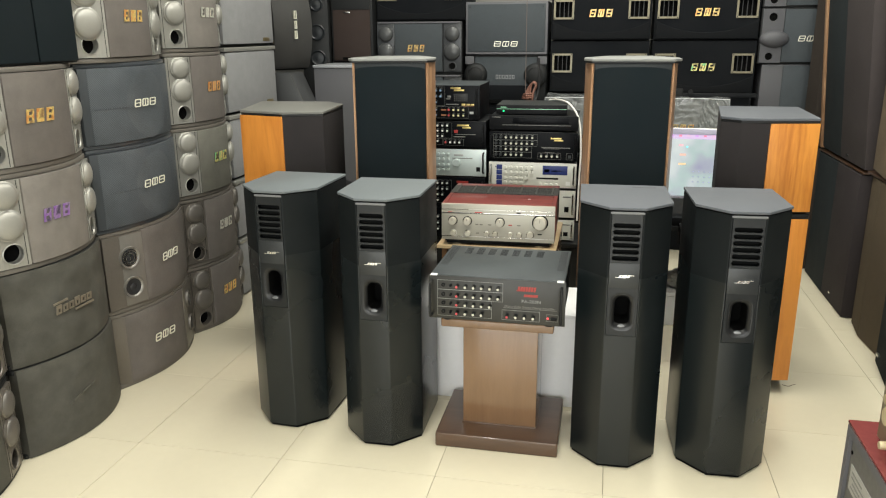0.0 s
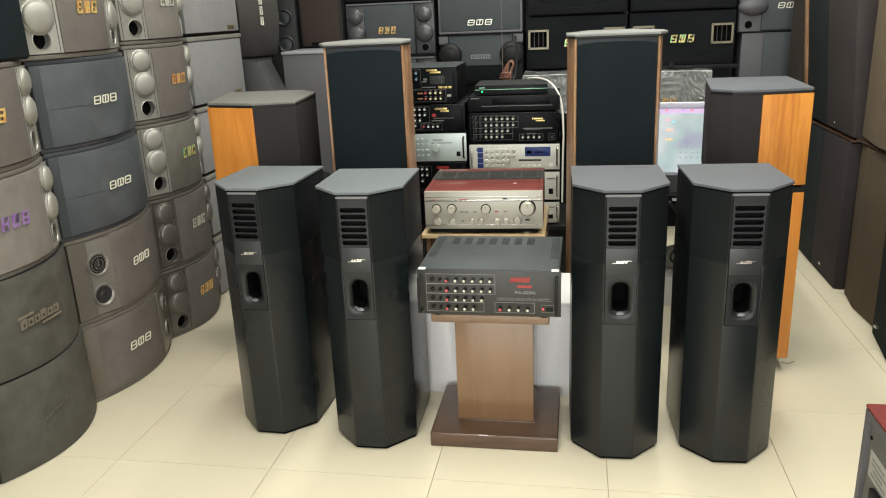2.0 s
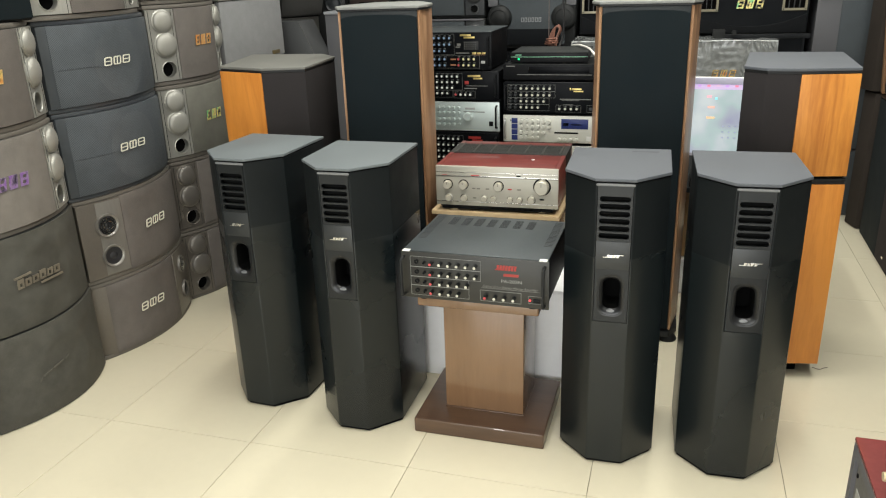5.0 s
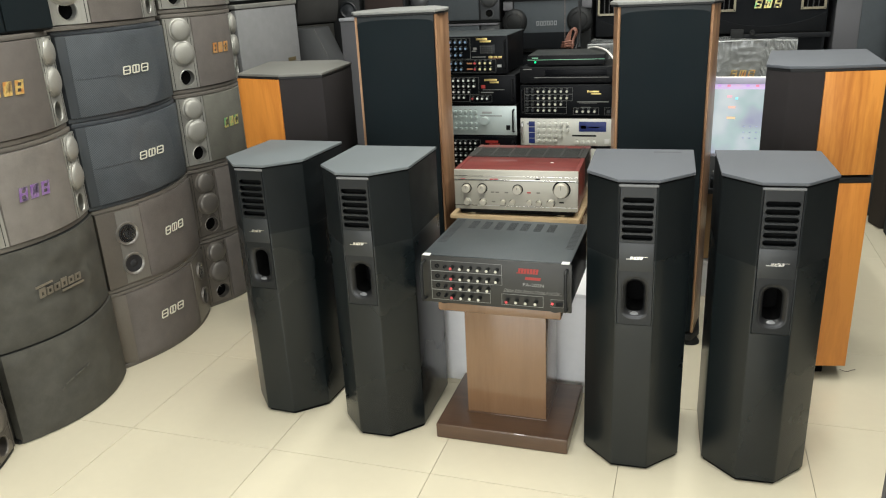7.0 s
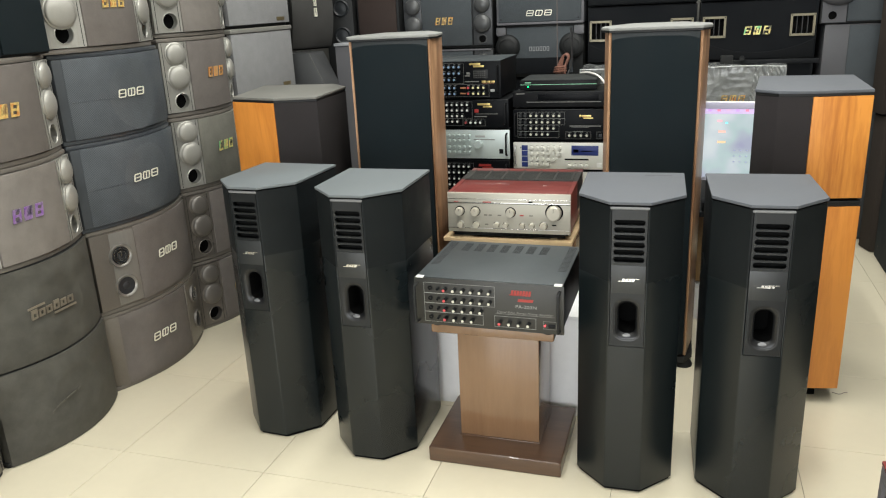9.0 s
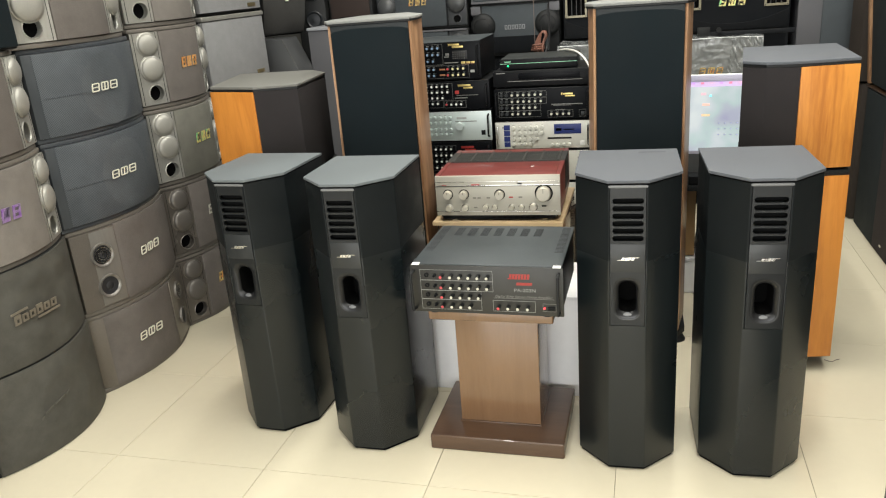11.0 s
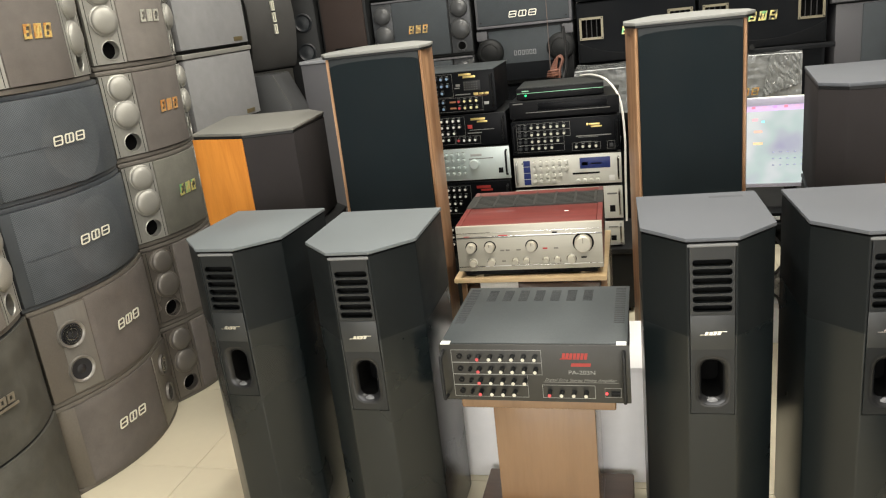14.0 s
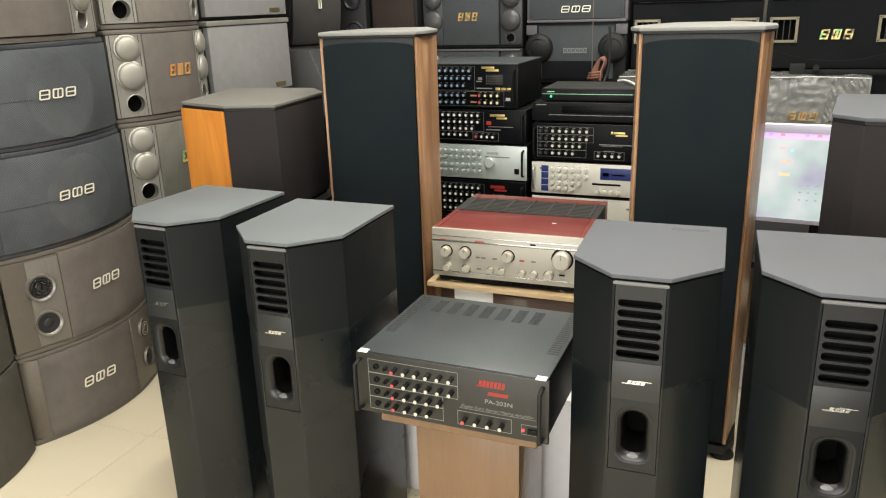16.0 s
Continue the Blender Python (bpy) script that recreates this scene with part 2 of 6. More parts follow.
M_ORANGEPLAIN = wood("plain_orange_veneer", (0.47, 0.165, 0.022), (0.61, 0.238, 0.038), 0.42)
M_WALNUT = wood("walnut_veneer", (0.225, 0.115, 0.058), (0.46, 0.275, 0.15), 0.4)
M_BRCLOTH = weave("brown_black_cloth", (0.0245, 0.0218, 0.0222), 0.9, 0.0018, 0.75, 0.25, 0.2)
M_KHAKI = weave("khaki_cloth", (0.086, 0.066, 0.043), 0.9, 0.002, 0.75, 0.25, 0.2)
M_KHAKIDK = weave("dark_khaki_cloth", (0.038, 0.031, 0.026), 0.9, 0.002, 0.75, 0.25, 0.2)
M_TAN = weave("tan_cloth", (0.165, 0.128, 0.088), 0.9, 0.002, 0.75, 0.25, 0.2)
M_SLATEDK = weave("dark_slate_cloth", (0.0185, 0.0235, 0.0255), 0.9, 0.002, 0.75, 0.25, 0.2)
M_MAUVEDK = weave("dark_mauve_cloth", (0.038, 0.032, 0.033), 0.9, 0.002, 0.75, 0.25, 0.2)
M_MAUVE = weave("mauve_brown_cloth", (0.054, 0.046, 0.046), 0.9, 0.002, 0.75, 0.25, 0.2)
M_STAND = wood("bronze_brown_board", (0.172, 0.097, 0.050), (0.205, 0.118, 0.062), 0.26, coat=0.6)
M_STANDDK = wood("dark_brown_board", (0.060, 0.032, 0.0185), (0.088, 0.048, 0.027), 0.32, along="X", coat=0.4)
M_PLY = wood("pale_plywood", (0.46, 0.33, 0.175), (0.58, 0.44, 0.265), 0.5, along="X")
M_HONEY = wood("honey_board", (0.33, 0.19, 0.075), (0.42, 0.26, 0.11), 0.45)
M_CHERRY = wood("cherry_red_lacquer", (0.135, 0.026, 0.022), (0.195, 0.042, 0.036), 0.36, along="X", coat=0.25)
M_ALU = mat("brushed_champagne_aluminium", (0.455, 0.435, 0.37), 0.5, 0.45, var=0.06, grain=90, bump=0.05, stretch=(0.05, 1, 1))
M_GOLDFACE = mat("satin_gold", (0.27, 0.228, 0.148), 0.42, 0.5, var=0.08, grain=90, bump=0.05)
M_GOLDKNOB = mat("pale_gold_knob", (0.60, 0.51, 0.33), 0.4, 0.45, var=0.1, bump=0.03)
M_BACKGREY = mat("dull_grey_back_board", (0.115, 0.112, 0.105), 0.6, var=0.3, grain=60, bump=0.2, big=9)
M_SPEC = mat("grey_label_paper", (0.34, 0.335, 0.31), 0.6, var=0.2, big=14)
M_REDTERM = mat("red_terminal_plastic", (0.42, 0.022, 0.032), 0.35, var=0.1, bump=0)
M_KNOB = mat("champagne_knob", (0.53, 0.50, 0.415), 0.46, 0.45, var=0.06, bump=0.03)
M_WHITEFACE = mat("off_white_face", (0.66, 0.66, 0.60), 0.45, 0.1, var=0.05, bump=0.04)
M_SILVERFACE = mat("cool_silver_face", (0.56, 0.635, 0.62), 0.4, 0.4, var=0.05, bump=0.04)
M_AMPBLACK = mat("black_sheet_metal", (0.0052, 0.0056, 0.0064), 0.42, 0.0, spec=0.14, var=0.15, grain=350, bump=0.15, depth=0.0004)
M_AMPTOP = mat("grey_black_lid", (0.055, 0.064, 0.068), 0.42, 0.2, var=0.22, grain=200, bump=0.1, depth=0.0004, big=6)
M_FACEOLIVE = mat("olive_black_face", (0.022, 0.022, 0.0195), 0.42, 0.1, var=0.14, bump=0.04)
M_LIDDARK = mat("dark_stack_lid", (0.0075, 0.0082, 0.009), 0.42, 0.1, var=0.15, grain=200, bump=0.1, depth=0.0004)
M_LIDGREY = mat("grey_recorder_lid", (0.026, 0.029, 0.028), 0.45, 0.1, var=0.2, grain=200, bump=0.1, depth=0.0004)
M_LIDVENT = mat("dim_vent_slots", (0.024, 0.027, 0.029), 0.5, var=0.2, bump=0.05)
M_FACEBLACK = mat("black_face", (0.0034, 0.0040, 0.0050), 0.34, 0.0, spec=0.09, var=0.12, bump=0.04)
M_LINE = mat("grey_print", (0.36, 0.37, 0.36), 0.6, var=0.05, bump=0)
M_LINEMID = mat("mid_grey_print", (0.24, 0.245, 0.235), 0.6, var=0.05, bump=0)
M_LINEDIM = mat("dim_grey_print", (0.17, 0.17, 0.16), 0.6, var=0.05, bump=0)
M_WHITE = mat("white_knob_cap", (0.80, 0.80, 0.76), 0.35, var=0.05, bump=0)
M_CREAMCAP = mat("cream_knob_top", (0.55, 0.54, 0.45), 0.4, var=0.1, bump=0)
M_REDK = mat("red_knob_cap", (0.52, 0.07, 0.075), 0.4, var=0.08, bump=0)
M_YELK = mat("cream_knob_cap", (0.75, 0.68, 0.38), 0.4, var=0.08, bump=0)
M_BLUEK = mat("pale_blue_knob_cap", (0.24, 0.35, 0.52), 0.4, var=0.08, bump=0)
M_REDPRINT = mat("red_print", (0.37, 0.034, 0.03), 0.5, var=0.1, bump=0)
M_REDDARK = mat("faded_red_print", (0.30, 0.025, 0.02), 0.5, var=0.15, bump=0)
M_GOLDPRINT = mat("gold_print", (0.75, 0.58, 0.22), 0.35, 0.7, var=0.1, bump=0)
M_DULLGOLD = mat("dull_gold_plate", (0.17, 0.135, 0.07), 0.4, 0.5, var=0.2, bump=0)
M_COPPERPRINT = mat("copper_print", (0.36, 0.16, 0.08), 0.5, var=0.1, bump=0)
M_NAVYPRINT = mat("navy_print", (0.02, 0.035, 0.16), 0.4, var=0.1, bump=0)
M_BADGE = mat("ivory_badge", (0.80, 0.78, 0.66), 0.3, 0.3, var=0.05, bump=0)
M_BADGEPALE = mat("pale_grey_badge", (0.26, 0.27, 0.28), 0.4, 0.2, var=0.1, bump=0)
M_BADGEGREY = mat("dull_grey_badge", (0.25, 0.22, 0.172), 0.4, 0.5, var=0.1, bump=0)
M_FOIL_GOLD = shimmer("gold_foil", (0.66, 0.30, 0.09), (0.78, 0.58, 0.20), (0.34, 0.22, 0.10))
M_FOIL_VIOLET = shimmer("violet_foil", (0.30, 0.15, 0.46), (0.38, 0.26, 0.48), (0.10, 0.08, 0.13))
M_FOIL_GREEN = shimmer("green_gold_foil", (0.20, 0.50, 0.22), (0.80, 0.66, 0.24), (0.10, 0.10, 0.07))
M_FOIL_GREY = shimmer("grey_foil", (0.45, 0.45, 0.40), (0.65, 0.63, 0.55), (0.22, 0.21, 0.19))
M_FOIL_COPPER = shimmer("copper_foil", (0.68, 0.29, 0.08), (0.70, 0.42, 0.18), (0.42, 0.20, 0.07))
M_CARDWHITE = mat("white_laminate", (0.88, 0.88, 0.885), 0.5, var=0.04, bump=0.03)
M_PAPER = mat("white_paper", (0.78, 0.78, 0.75), 0.7, var=0.05)
M_CABLE_BROWN = mat("brown_cable", (0.19, 0.085, 0.058), 0.5, var=0.15)
M_CABLE_WHITE = mat("white_cable", (0.78, 0.76, 0.70), 0.45, var=0.05)
M_CABLE_BLACK = mat("black_cable", (0.015, 0.015, 0.016), 0.5, var=0.1)
M_REDTOP = mat("dusty_red_top", (0.195, 0.046, 0.044), 0.22, var=0.18, grain=60, bump=0.04)
M_ROSE = wood("rose_lacquer", (0.22, 0.09, 0.075), (0.30, 0.14, 0.12), 0.35)
M_LEDGREEN = glow("green_led", (0.01, 0.85, 0.22), 1.3)
M_LEDRED = glow("red_led", (1.0, 0.05, 0.06), 1.6)
M_GREENLINE = mat("green_line", (0.20, 0.45, 0.28), 0.3, 0.2, var=0.1, bump=0)


def creased_film(name):
    """Clear packing film over a dark box: milky folds, with crease highlights put into the colour."""
    m = mat(name, (0.22, 0.23, 0.228), 0.16, 0.0, var=0.4, grain=20, bump=0.22, depth=0.01, big=9, spec=1.0, coat=1.0, stretch=(1, 1, 1.8))
    N, L = m.node_tree.nodes, m.node_tree.links
    b = N["Principled BSDF"]
    src = b.inputs["Base Color"].links[0].from_socket
    tc = N.new("ShaderNodeTexCoord")
    n = N.new("ShaderNodeTexNoise")
    n.noise_type = "RIDGED_MULTIFRACTAL"
    n.inputs["Scale"].default_value, n.inputs["Detail"].default_value, n.inputs["Distortion"].default_value = 26.0, 9.0, 2.6
    L.new(tc.outputs["Object"], n.inputs["Vector"])
    cr = N.new("ShaderNodeValToRGB")
    cr.color_ramp.elements[0].position, cr.color_ramp.elements[0].color = 0.57, (0, 0, 0, 1)
    cr.color_ramp.elements[1].position, cr.color_ramp.elements[1].color = 1.0, (1, 1, 1, 1)
    L.new(n.outputs["Fac"], cr.inputs[0])
    mx = N.new("ShaderNodeMix")
    mx.data_type = "RGBA"
    L.new(cr.outputs[0], mx.inputs["Factor"])
    L.new(src, mx.inputs["A"])
    mx.inputs["B"].default_value = (0.85, 0.86, 0.87, 1)
    L.new(mx.outputs["Result"], b.inputs["Base Color"])
    return m


M_WRAP = creased_film("clear_crinkled_film")


# ---- mesh helpers ----
def join(*bms):
    out = bmesh.new()
    for b in bms:
        me = bpy.data.meshes.new("tmp")
        b.to_mesh(me)
        out.from_mesh(me)
        bpy.data.meshes.remove(me)
        b.free()
    return out


def moved(bm, m):
    bmesh.ops.transform(bm, matrix=m, verts=bm.verts)
    return bm


def soften(bm, w, seg=2, limit=50):
    es = [e for e in bm.edges if len(e.link_faces) == 2 and e.calc_face_angle(0) > radians(limit)]
    if es and w:
        bmesh.ops.bevel(bm, geom=es, offset=w, segments=seg, affect="EDGES", profile=0.6, clamp_overlap=True)
    return bm


def box(x0, x1, y0, y1, z0, z1, bev=0.0, seg=2):
    bm = bmesh.new()
    bmesh.ops.create_cube(bm, size=1)
    bmesh.ops.transform(bm, matrix=Matrix.Translation(((x0 + x1) / 2, (y0 + y1) / 2, (z0 + z1) / 2)) @ Matrix.Diagonal((x1 - x0, y1 - y0, z1 - z0, 1)), verts=bm.verts)
    return soften(bm, bev, seg)


def prism(poly, z0, z1, bev=0.0, seg=2, limit=20):
    bm = bmesh.new()
    lo = [bm.verts.new((x, y, z0)) for x, y in poly]
    hi = [bm.verts.new((x, y, z1)) for x, y in poly]
    n = len(poly)
    bm.faces.new(lo[::-1])
    bm.faces.new(hi)
    for i in range(n):
        bm.faces.new((lo[i], lo[(i + 1) % n], hi[(i + 1) % n], hi[i]))
    bmesh.ops.recalc_face_normals(bm, faces=bm.faces)
    return soften(bm, bev, seg, limit)


TO_FRONT = Matrix.Rotation(radians(90), 4, "X")


def lathe(profile, n=20, capped=True):
    """A turned body about local z from (radius, height) pairs, closed on both ends if capped."""
    bm = bmesh.new()
    rings = []
    for r, h in profile:
        if r < 1e-6:
            rings.append([bm.verts.new((0, 0, h))])
        else:
            rings.append([bm.verts.new((r * math.cos(2 * math.pi * k / n), r * math.sin(2 * math.pi * k / n), h)) for k in range(n)])
    for a, b in zip(rings, rings[1:]):
        for k in range(n):
            q = [a[k % len(a)], a[(k + 1) % len(a)], b[(k + 1) % len(b)], b[k % len(b)]]
            q = list(dict.fromkeys(q))
            if len(q) > 2:
                bm.faces.new(q)
    for ring, flip in ((rings[0], True), (rings[-1], False)):
        if capped and len(ring) > 2:
            bm.faces.new(ring[::-1] if flip else ring)
    bmesh.ops.recalc_face_normals(bm, faces=bm.faces)
    return bm


def ring_of(profile, n=20):
    """A turned ring, open in its middle."""
    return lathe(profile, n, False)


def knob(x, z, y, r, length, n=14):
    """A turned knob that stands out of the plane y towards -y."""
    return moved(lathe([(r, 0), (r, length * 0.8), (r * 0.86, length), (0, length)], n), Matrix.Translation((x, y, z)) @ TO_FRONT)


def cyl_front(x, z, y, r, length, n=18):
    return moved(lathe([(r, 0), (r, length)], n), Matrix.Translation((x, y, z)) @ TO_FRONT)


def rrect(x0, x1, z0, z1, r, seg=4):
    pts = []
    for cx, cz, a0 in ((x1 - r, z1 - r, 0), (x0 + r, z1 - r, 90), (x0 + r, z0 + r, 180), (x1 - r, z0 + r, 270)):
        for k in range(seg + 1):
            a = radians(a0 + 90 * k / seg)
            pts.append((cx + r * math.cos(a), cz + r * math.sin(a)))
    return pts


def circle(x, z, r, n=20):
    return [(x + r * math.cos(2 * math.pi * k / n), z + r * math.sin(2 * math.pi * k / n)) for k in range(n)]


def plate(outline, holes, y0, y1):
    """A panel in the x-z plane from y0 (front) to y1, with real holes."""
    bm = bmesh.new()
    es = []
    for loop in (outline, *holes):
        vs = [bm.verts.new((x, y0, z)) for x, z in loop]
        for i in range(len(vs)):
            es.append(bm.edges.new((vs[i], vs[(i + 1) % len(vs)])))
    bmesh.ops.triangle_fill(bm, edges=es, use_beauty=True, use_dissolve=False)
    ret = bmesh.ops.extrude_face_region(bm, geom=list(bm.faces))
    bmesh.ops.translate(bm, vec=(0, y1 - y0, 0), verts=[v for v in ret["geom"] if isinstance(v, bmesh.types.BMVert)])
    bmesh.ops.recalc_face_normals(bm, faces=bm.faces)
    return bm


def frame_bar(x0, x1, z0, z1, t, y0, y1):
    """A thin printed or raised rectangle outline."""
    return plate([(x0, z0), (x1, z0), (x1, z1), (x0, z1)], [[(x0 + t, z0 + t), (x1 - t, z0 + t), (x1 - t, z1 - t), (x0 + t, z1 - t)]], y0, y1)


def tube(points, r, n=8):
    """A round cable along points."""
    bm = bmesh.new()
    pts = [Vector(p) for p in points]
    rings = []
    for i, p in enumerate(pts):
        d = (pts[min(i + 1, len(pts) - 1)] - pts[max(i - 1, 0)]).normalized()
        a = d.orthogonal().normalized() if not rings else (rings[-1][1] - d * rings[-1][1].dot(d)).normalized()
        c = d.cross(a)
        rings.append(([bm.verts.new(p + r * (math.cos(2 * math.pi * k / n) * a + math.sin(2 * math.pi * k / n) * c)) for k in range(n)], a))
    for (u, _), (w, _) in zip(rings, rings[1:]):
        for k in range(n):
            bm.faces.new((u[k], u[(k + 1) % n], w[(k + 1) % n], w[k]))
    bm.faces.new(rings[0][0][::-1])
    bm.faces.new(rings[-1][0])
    bmesh.ops.recalc_face_normals(bm, faces=bm.faces)
    return bm


def spline(pts, n=10):
    """Points along a smooth line through pts."""
    P = [Vector(p) for p in pts]
    P = [P[0] * 2 - P[1], *P, P[-1] * 2 - P[-2]]
    out = []
    for i in range(1, len(P) - 2):
        for k in range(n):
            t = k / n
            a, b, c, d = P[i - 1:i + 3]
            out.append(0.5 * (2 * b + (c - a) * t + (2 * a - 5 * b + 4 * c - d) * t * t + (3 * b - a - 3 * c + d) * t ** 3))
    return out + [P[-2]]


def as_mesh(name, bm, material):
    me = bpy.data.meshes.new(name)
    bm.to_mesh(me)
    bm.free()
    me.materials.append(material)
    me.polygons.foreach_set("use_smooth", [True] * len(me.polygons))
    me.set_sharp_from_angle(angle=radians(32))
    return me


def part(name, bm, material, parent, label=""):
    ob = new(name, as_mesh(name, bm, material))
    ob.parent = parent
    if label:
        tagged(ob, label)
    return ob


def thing(name, label, category, m, group="", kind=""):
    ob = new(name)
    ob.empty_display_size = 0.1
    ob.matrix_world = m
    return tagged(ob, label, category, group, kind)


def solid(name, bm, material, label, category, group="", kind="", m=None):
    ob = new(name, as_mesh(name, bm, material))
    if m is not None:
        ob.matrix_world = m
    return tagged(ob, label, category, group, kind)


def lettering(name, text, x, z, y, size, material, parent, shear=0.0, width=None):
    """Flat letters on a face that looks towards -y; x, z is the lower left corner."""
    c = bpy.data.curves.new("tmp", "FONT")
    c.body, c.size, c.extrude, c.shear = text, size, 0.0003, shear
    o = bpy.data.objects.new("tmp", c)
    scene.collection.objects.link(o)
    bpy.context.view_layer.update()
    me = bpy.data.meshes.new_from_object(o.evaluated_get(bpy.context.evaluated_depsgraph_get()))
    bpy.data.objects.remove(o)
    bpy.data.curves.remove(c)
    bm = bmesh.new()
    bm.from_mesh(me)
    bpy.data.meshes.remove(me)
    if width:
        w = max(v.co.x for v in bm.verts)
        bmesh.ops.scale(bm, vec=(width / w, 1, 1), verts=bm.verts)
    moved(bm, Matrix.Translation((x, y, z)) @ TO_FRONT)
    return part(name, bm, material, parent)


# ---- room ----
TS = 0.5
X0, X1, Y0, Y1, HIGH = -2.452, 1.748, -2.6, 5.3, 2.9
floor = solid("floor", box(X0, X1, Y0, Y1, -0.06, -0.004), M_GROUT, "cream glazed square floor tiles with thin dark joints", "floor", kind="structure")
for nm, b in (("wall_north", (X0, X1, Y1, Y1 + 0.12)), ("wall_south", (X0, X1, Y0 - 0.12, Y0)), ("wall_west", (X0 - 0.12, X0, Y0 - 0.12, Y1 + 0.12)), ("wall_east", (X1, X1 + 0.12, Y0 - 0.12, Y1 + 0.12))):
    solid(nm, box(*b, -0.06, HIGH), M_WALL, "plain unseen shop wall, grey to hold down bounced light", "wall", kind="structure")
solid("ceiling", box(X0 - 0.12, X1 + 0.12, Y0 - 0.12, Y1 + 0.12, HIGH, HIGH + 0.1), M_CEIL, "plain white ceiling over the showroom", "ceiling", kind="structure")


# ---- octagonal floor-standing speakers ----
def upright_prism(poly, z0, z1, w):
    """A prism whose upright edges alone are rounded, so that stacked lengths join without a line."""
    bm = prism(poly, z0, z1)
    es = [e for e in bm.edges if abs(e.verts[0].co.z - e.verts[1].co.z) > 0.01]
    bmesh.ops.bevel(bm, geom=es, offset=w, segments=2, affect="EDGES", profile=0.6, clamp_overlap=True)
    return bm


def flare(x, zc, hw, hh, r, steps, ramp=0.0):
    """A mouth with rounded corners that narrows inwards: steps of (shrink, y); ramp lifts its sill further in."""
    bm = bmesh.new()
    rings = []
    for k, y in steps:
        loop = rrect(x - hw + k, x + hw - k, zc - hh + k, zc + hh - k, max(r - k * 0.6, 0.006), 6)
        rings.append([bm.verts.new((px, y, pz + ramp * max(k, 0) * max(0.0, (zc - pz) / hh) ** 3)) for px, pz in loop])
    for u, w in zip(rings, rings[1:]):
        for q in range(len(u)):
            bm.faces.new((u[q], u[(q + 1) % len(u)], w[(q + 1) % len(u)], w[q]))
    bmesh.ops.recalc_face_normals(bm, faces=bm.faces)
    return bm


def column_speaker(felt):
    sp = thing("floor_speaker", "black faceted floor-standing speaker with grey top", "speaker", Matrix(), "black faceted floor speakers")
    hw, fw, ch, d, c = 0.1305, 0.0478, 0.086, 0.334, 0.0045
    plain = [(-fw, 0), (fw, 0), (hw, ch), (hw, d), (-hw, d), (-hw, ch)]
    body = [(-fw, 0), (-fw + c, 0), (-fw + c, 0.10), (fw - c, 0.10), (fw - c, 0), (fw, 0), (hw, ch), (hw, d), (-hw, d), (-hw, ch)]
    split = 0.438
    part("cabinet", join(upright_prism(plain, 0.012, split, 0.0035), upright_prism(body, split, 0.6160, 0.002)), M_BOSE, sp)
    # upper sides painted a second black, standing in for shadows and reflections there
    part("side_grille", upright_prism(body, 0.6160, 0.8115, 0.002), M_BOSEUPPER, sp, "upper sides in a second black that carries shadows and reflections")
    k = fw - c - 0.0008
    slots = [rrect(-0.0375, 0.0375, 0.6685 + 0.0192 * i, 0.6685 + 0.0192 * i + 0.0138, 0.0066) for i in range(6)]
    mouth = rrect(-0.030, 0.030, 0.459, 0.567, 0.024, 6)
    up = plate([(-k, split + 0.001), (k, split + 0.001), (k, 0.8095), (-k, 0.8095)], [*slots, mouth], 0.0008, 0.008)
    fp = part("front_panel", up, M_BOSEFRONT, sp, "black plastic panel with six slots and a port")
    bp = part("badge_plate", box(-k, k, -0.0002, 0.0012, 0.586, 0.6605, 0.0004), M_BOSEPANEL, fp, "charcoal plate with silver badge")
    part("slot_backing", box(-k, k, 0.022, 0.026, 0.664, 0.799), M_SLOT, sp)
    # pale grey holds the light caught by the bevelled lip
    part("top_lip", prism([(-fw, -0.001), (fw, -0.001), (fw - 0.006, 0.008), (-fw + 0.006, 0.008)], 0.8045, 0.8114, 0.0025, 3), M_TOPLIP, sp)
    zc = 0.622
    bars = [plate([(x0, zc + a), (x0 + 0.0065, zc + a), (x0 + 0.0095, zc + b), (x0 + 0.003, zc + b)], [], -0.0012, 0.0008) for x0, a, b in ((-0.016, -0.0032, 0.004), (-0.008, -0.0032, 0.004), (0.0, -0.0032, 0.004), (0.008, -0.0032, 0.004))]
    bars += [plate([(-0.025, zc - 0.0036), (0.004, zc - 0.0036), (0.005, zc - 0.002), (-0.024, zc - 0.002)], [], -0.0010, 0.0008), plate([(0.0, zc + 0.003), (0.027, zc + 0.003), (0.028, zc + 0.0046), (0.001, zc + 0.0046)], [], -0.0010, 0.0008)]
    for bar in bars:
        part("badge_bar", moved(bar, Matrix.Translation((0, -0.0008, 0))), M_CHROME, sp)
    part("port_mouth", flare(0.0, 0.513, 0.030, 0.054, 0.024, ((-0.0045, 0.0002), (-0.0015, 0.0007), (0.0015, 0.0022), (0.0045, 0.0045), (0.0072, 0.0075), (0.0088, 0.0110)), 1.1), mat_lip, sp, "glossy flared black port")
    part("port_tunnel", flare(0.0, 0.513, 0.030, 0.054, 0.024, ((0.0088, 0.0108), (0.0094, 0.085)), 1.1), M_VOID, sp)
    # grey bead put in as the highlight on the lower lip of the port
    bead = lathe([(1, 0), (0.92, 0.38), (0.72, 0.68), (0.4, 0.9), (0, 1)], 24)
    part("port_sill", moved(bead, Matrix.Translation((0, 0.0068, 0.4690)) @ Matrix.Rotation(radians(38), 4, "X") @ Matrix.Diagonal((0.0125, 0.0062, 0.0020, 1))), M_GLINT, sp, "grey bead in the port mouth, modelling its highlight")
    part("port_backing", box(-0.03, 0.03, 0.0845, 0.09, 0.45, 0.575), M_VOID, sp)
    g = 0.002
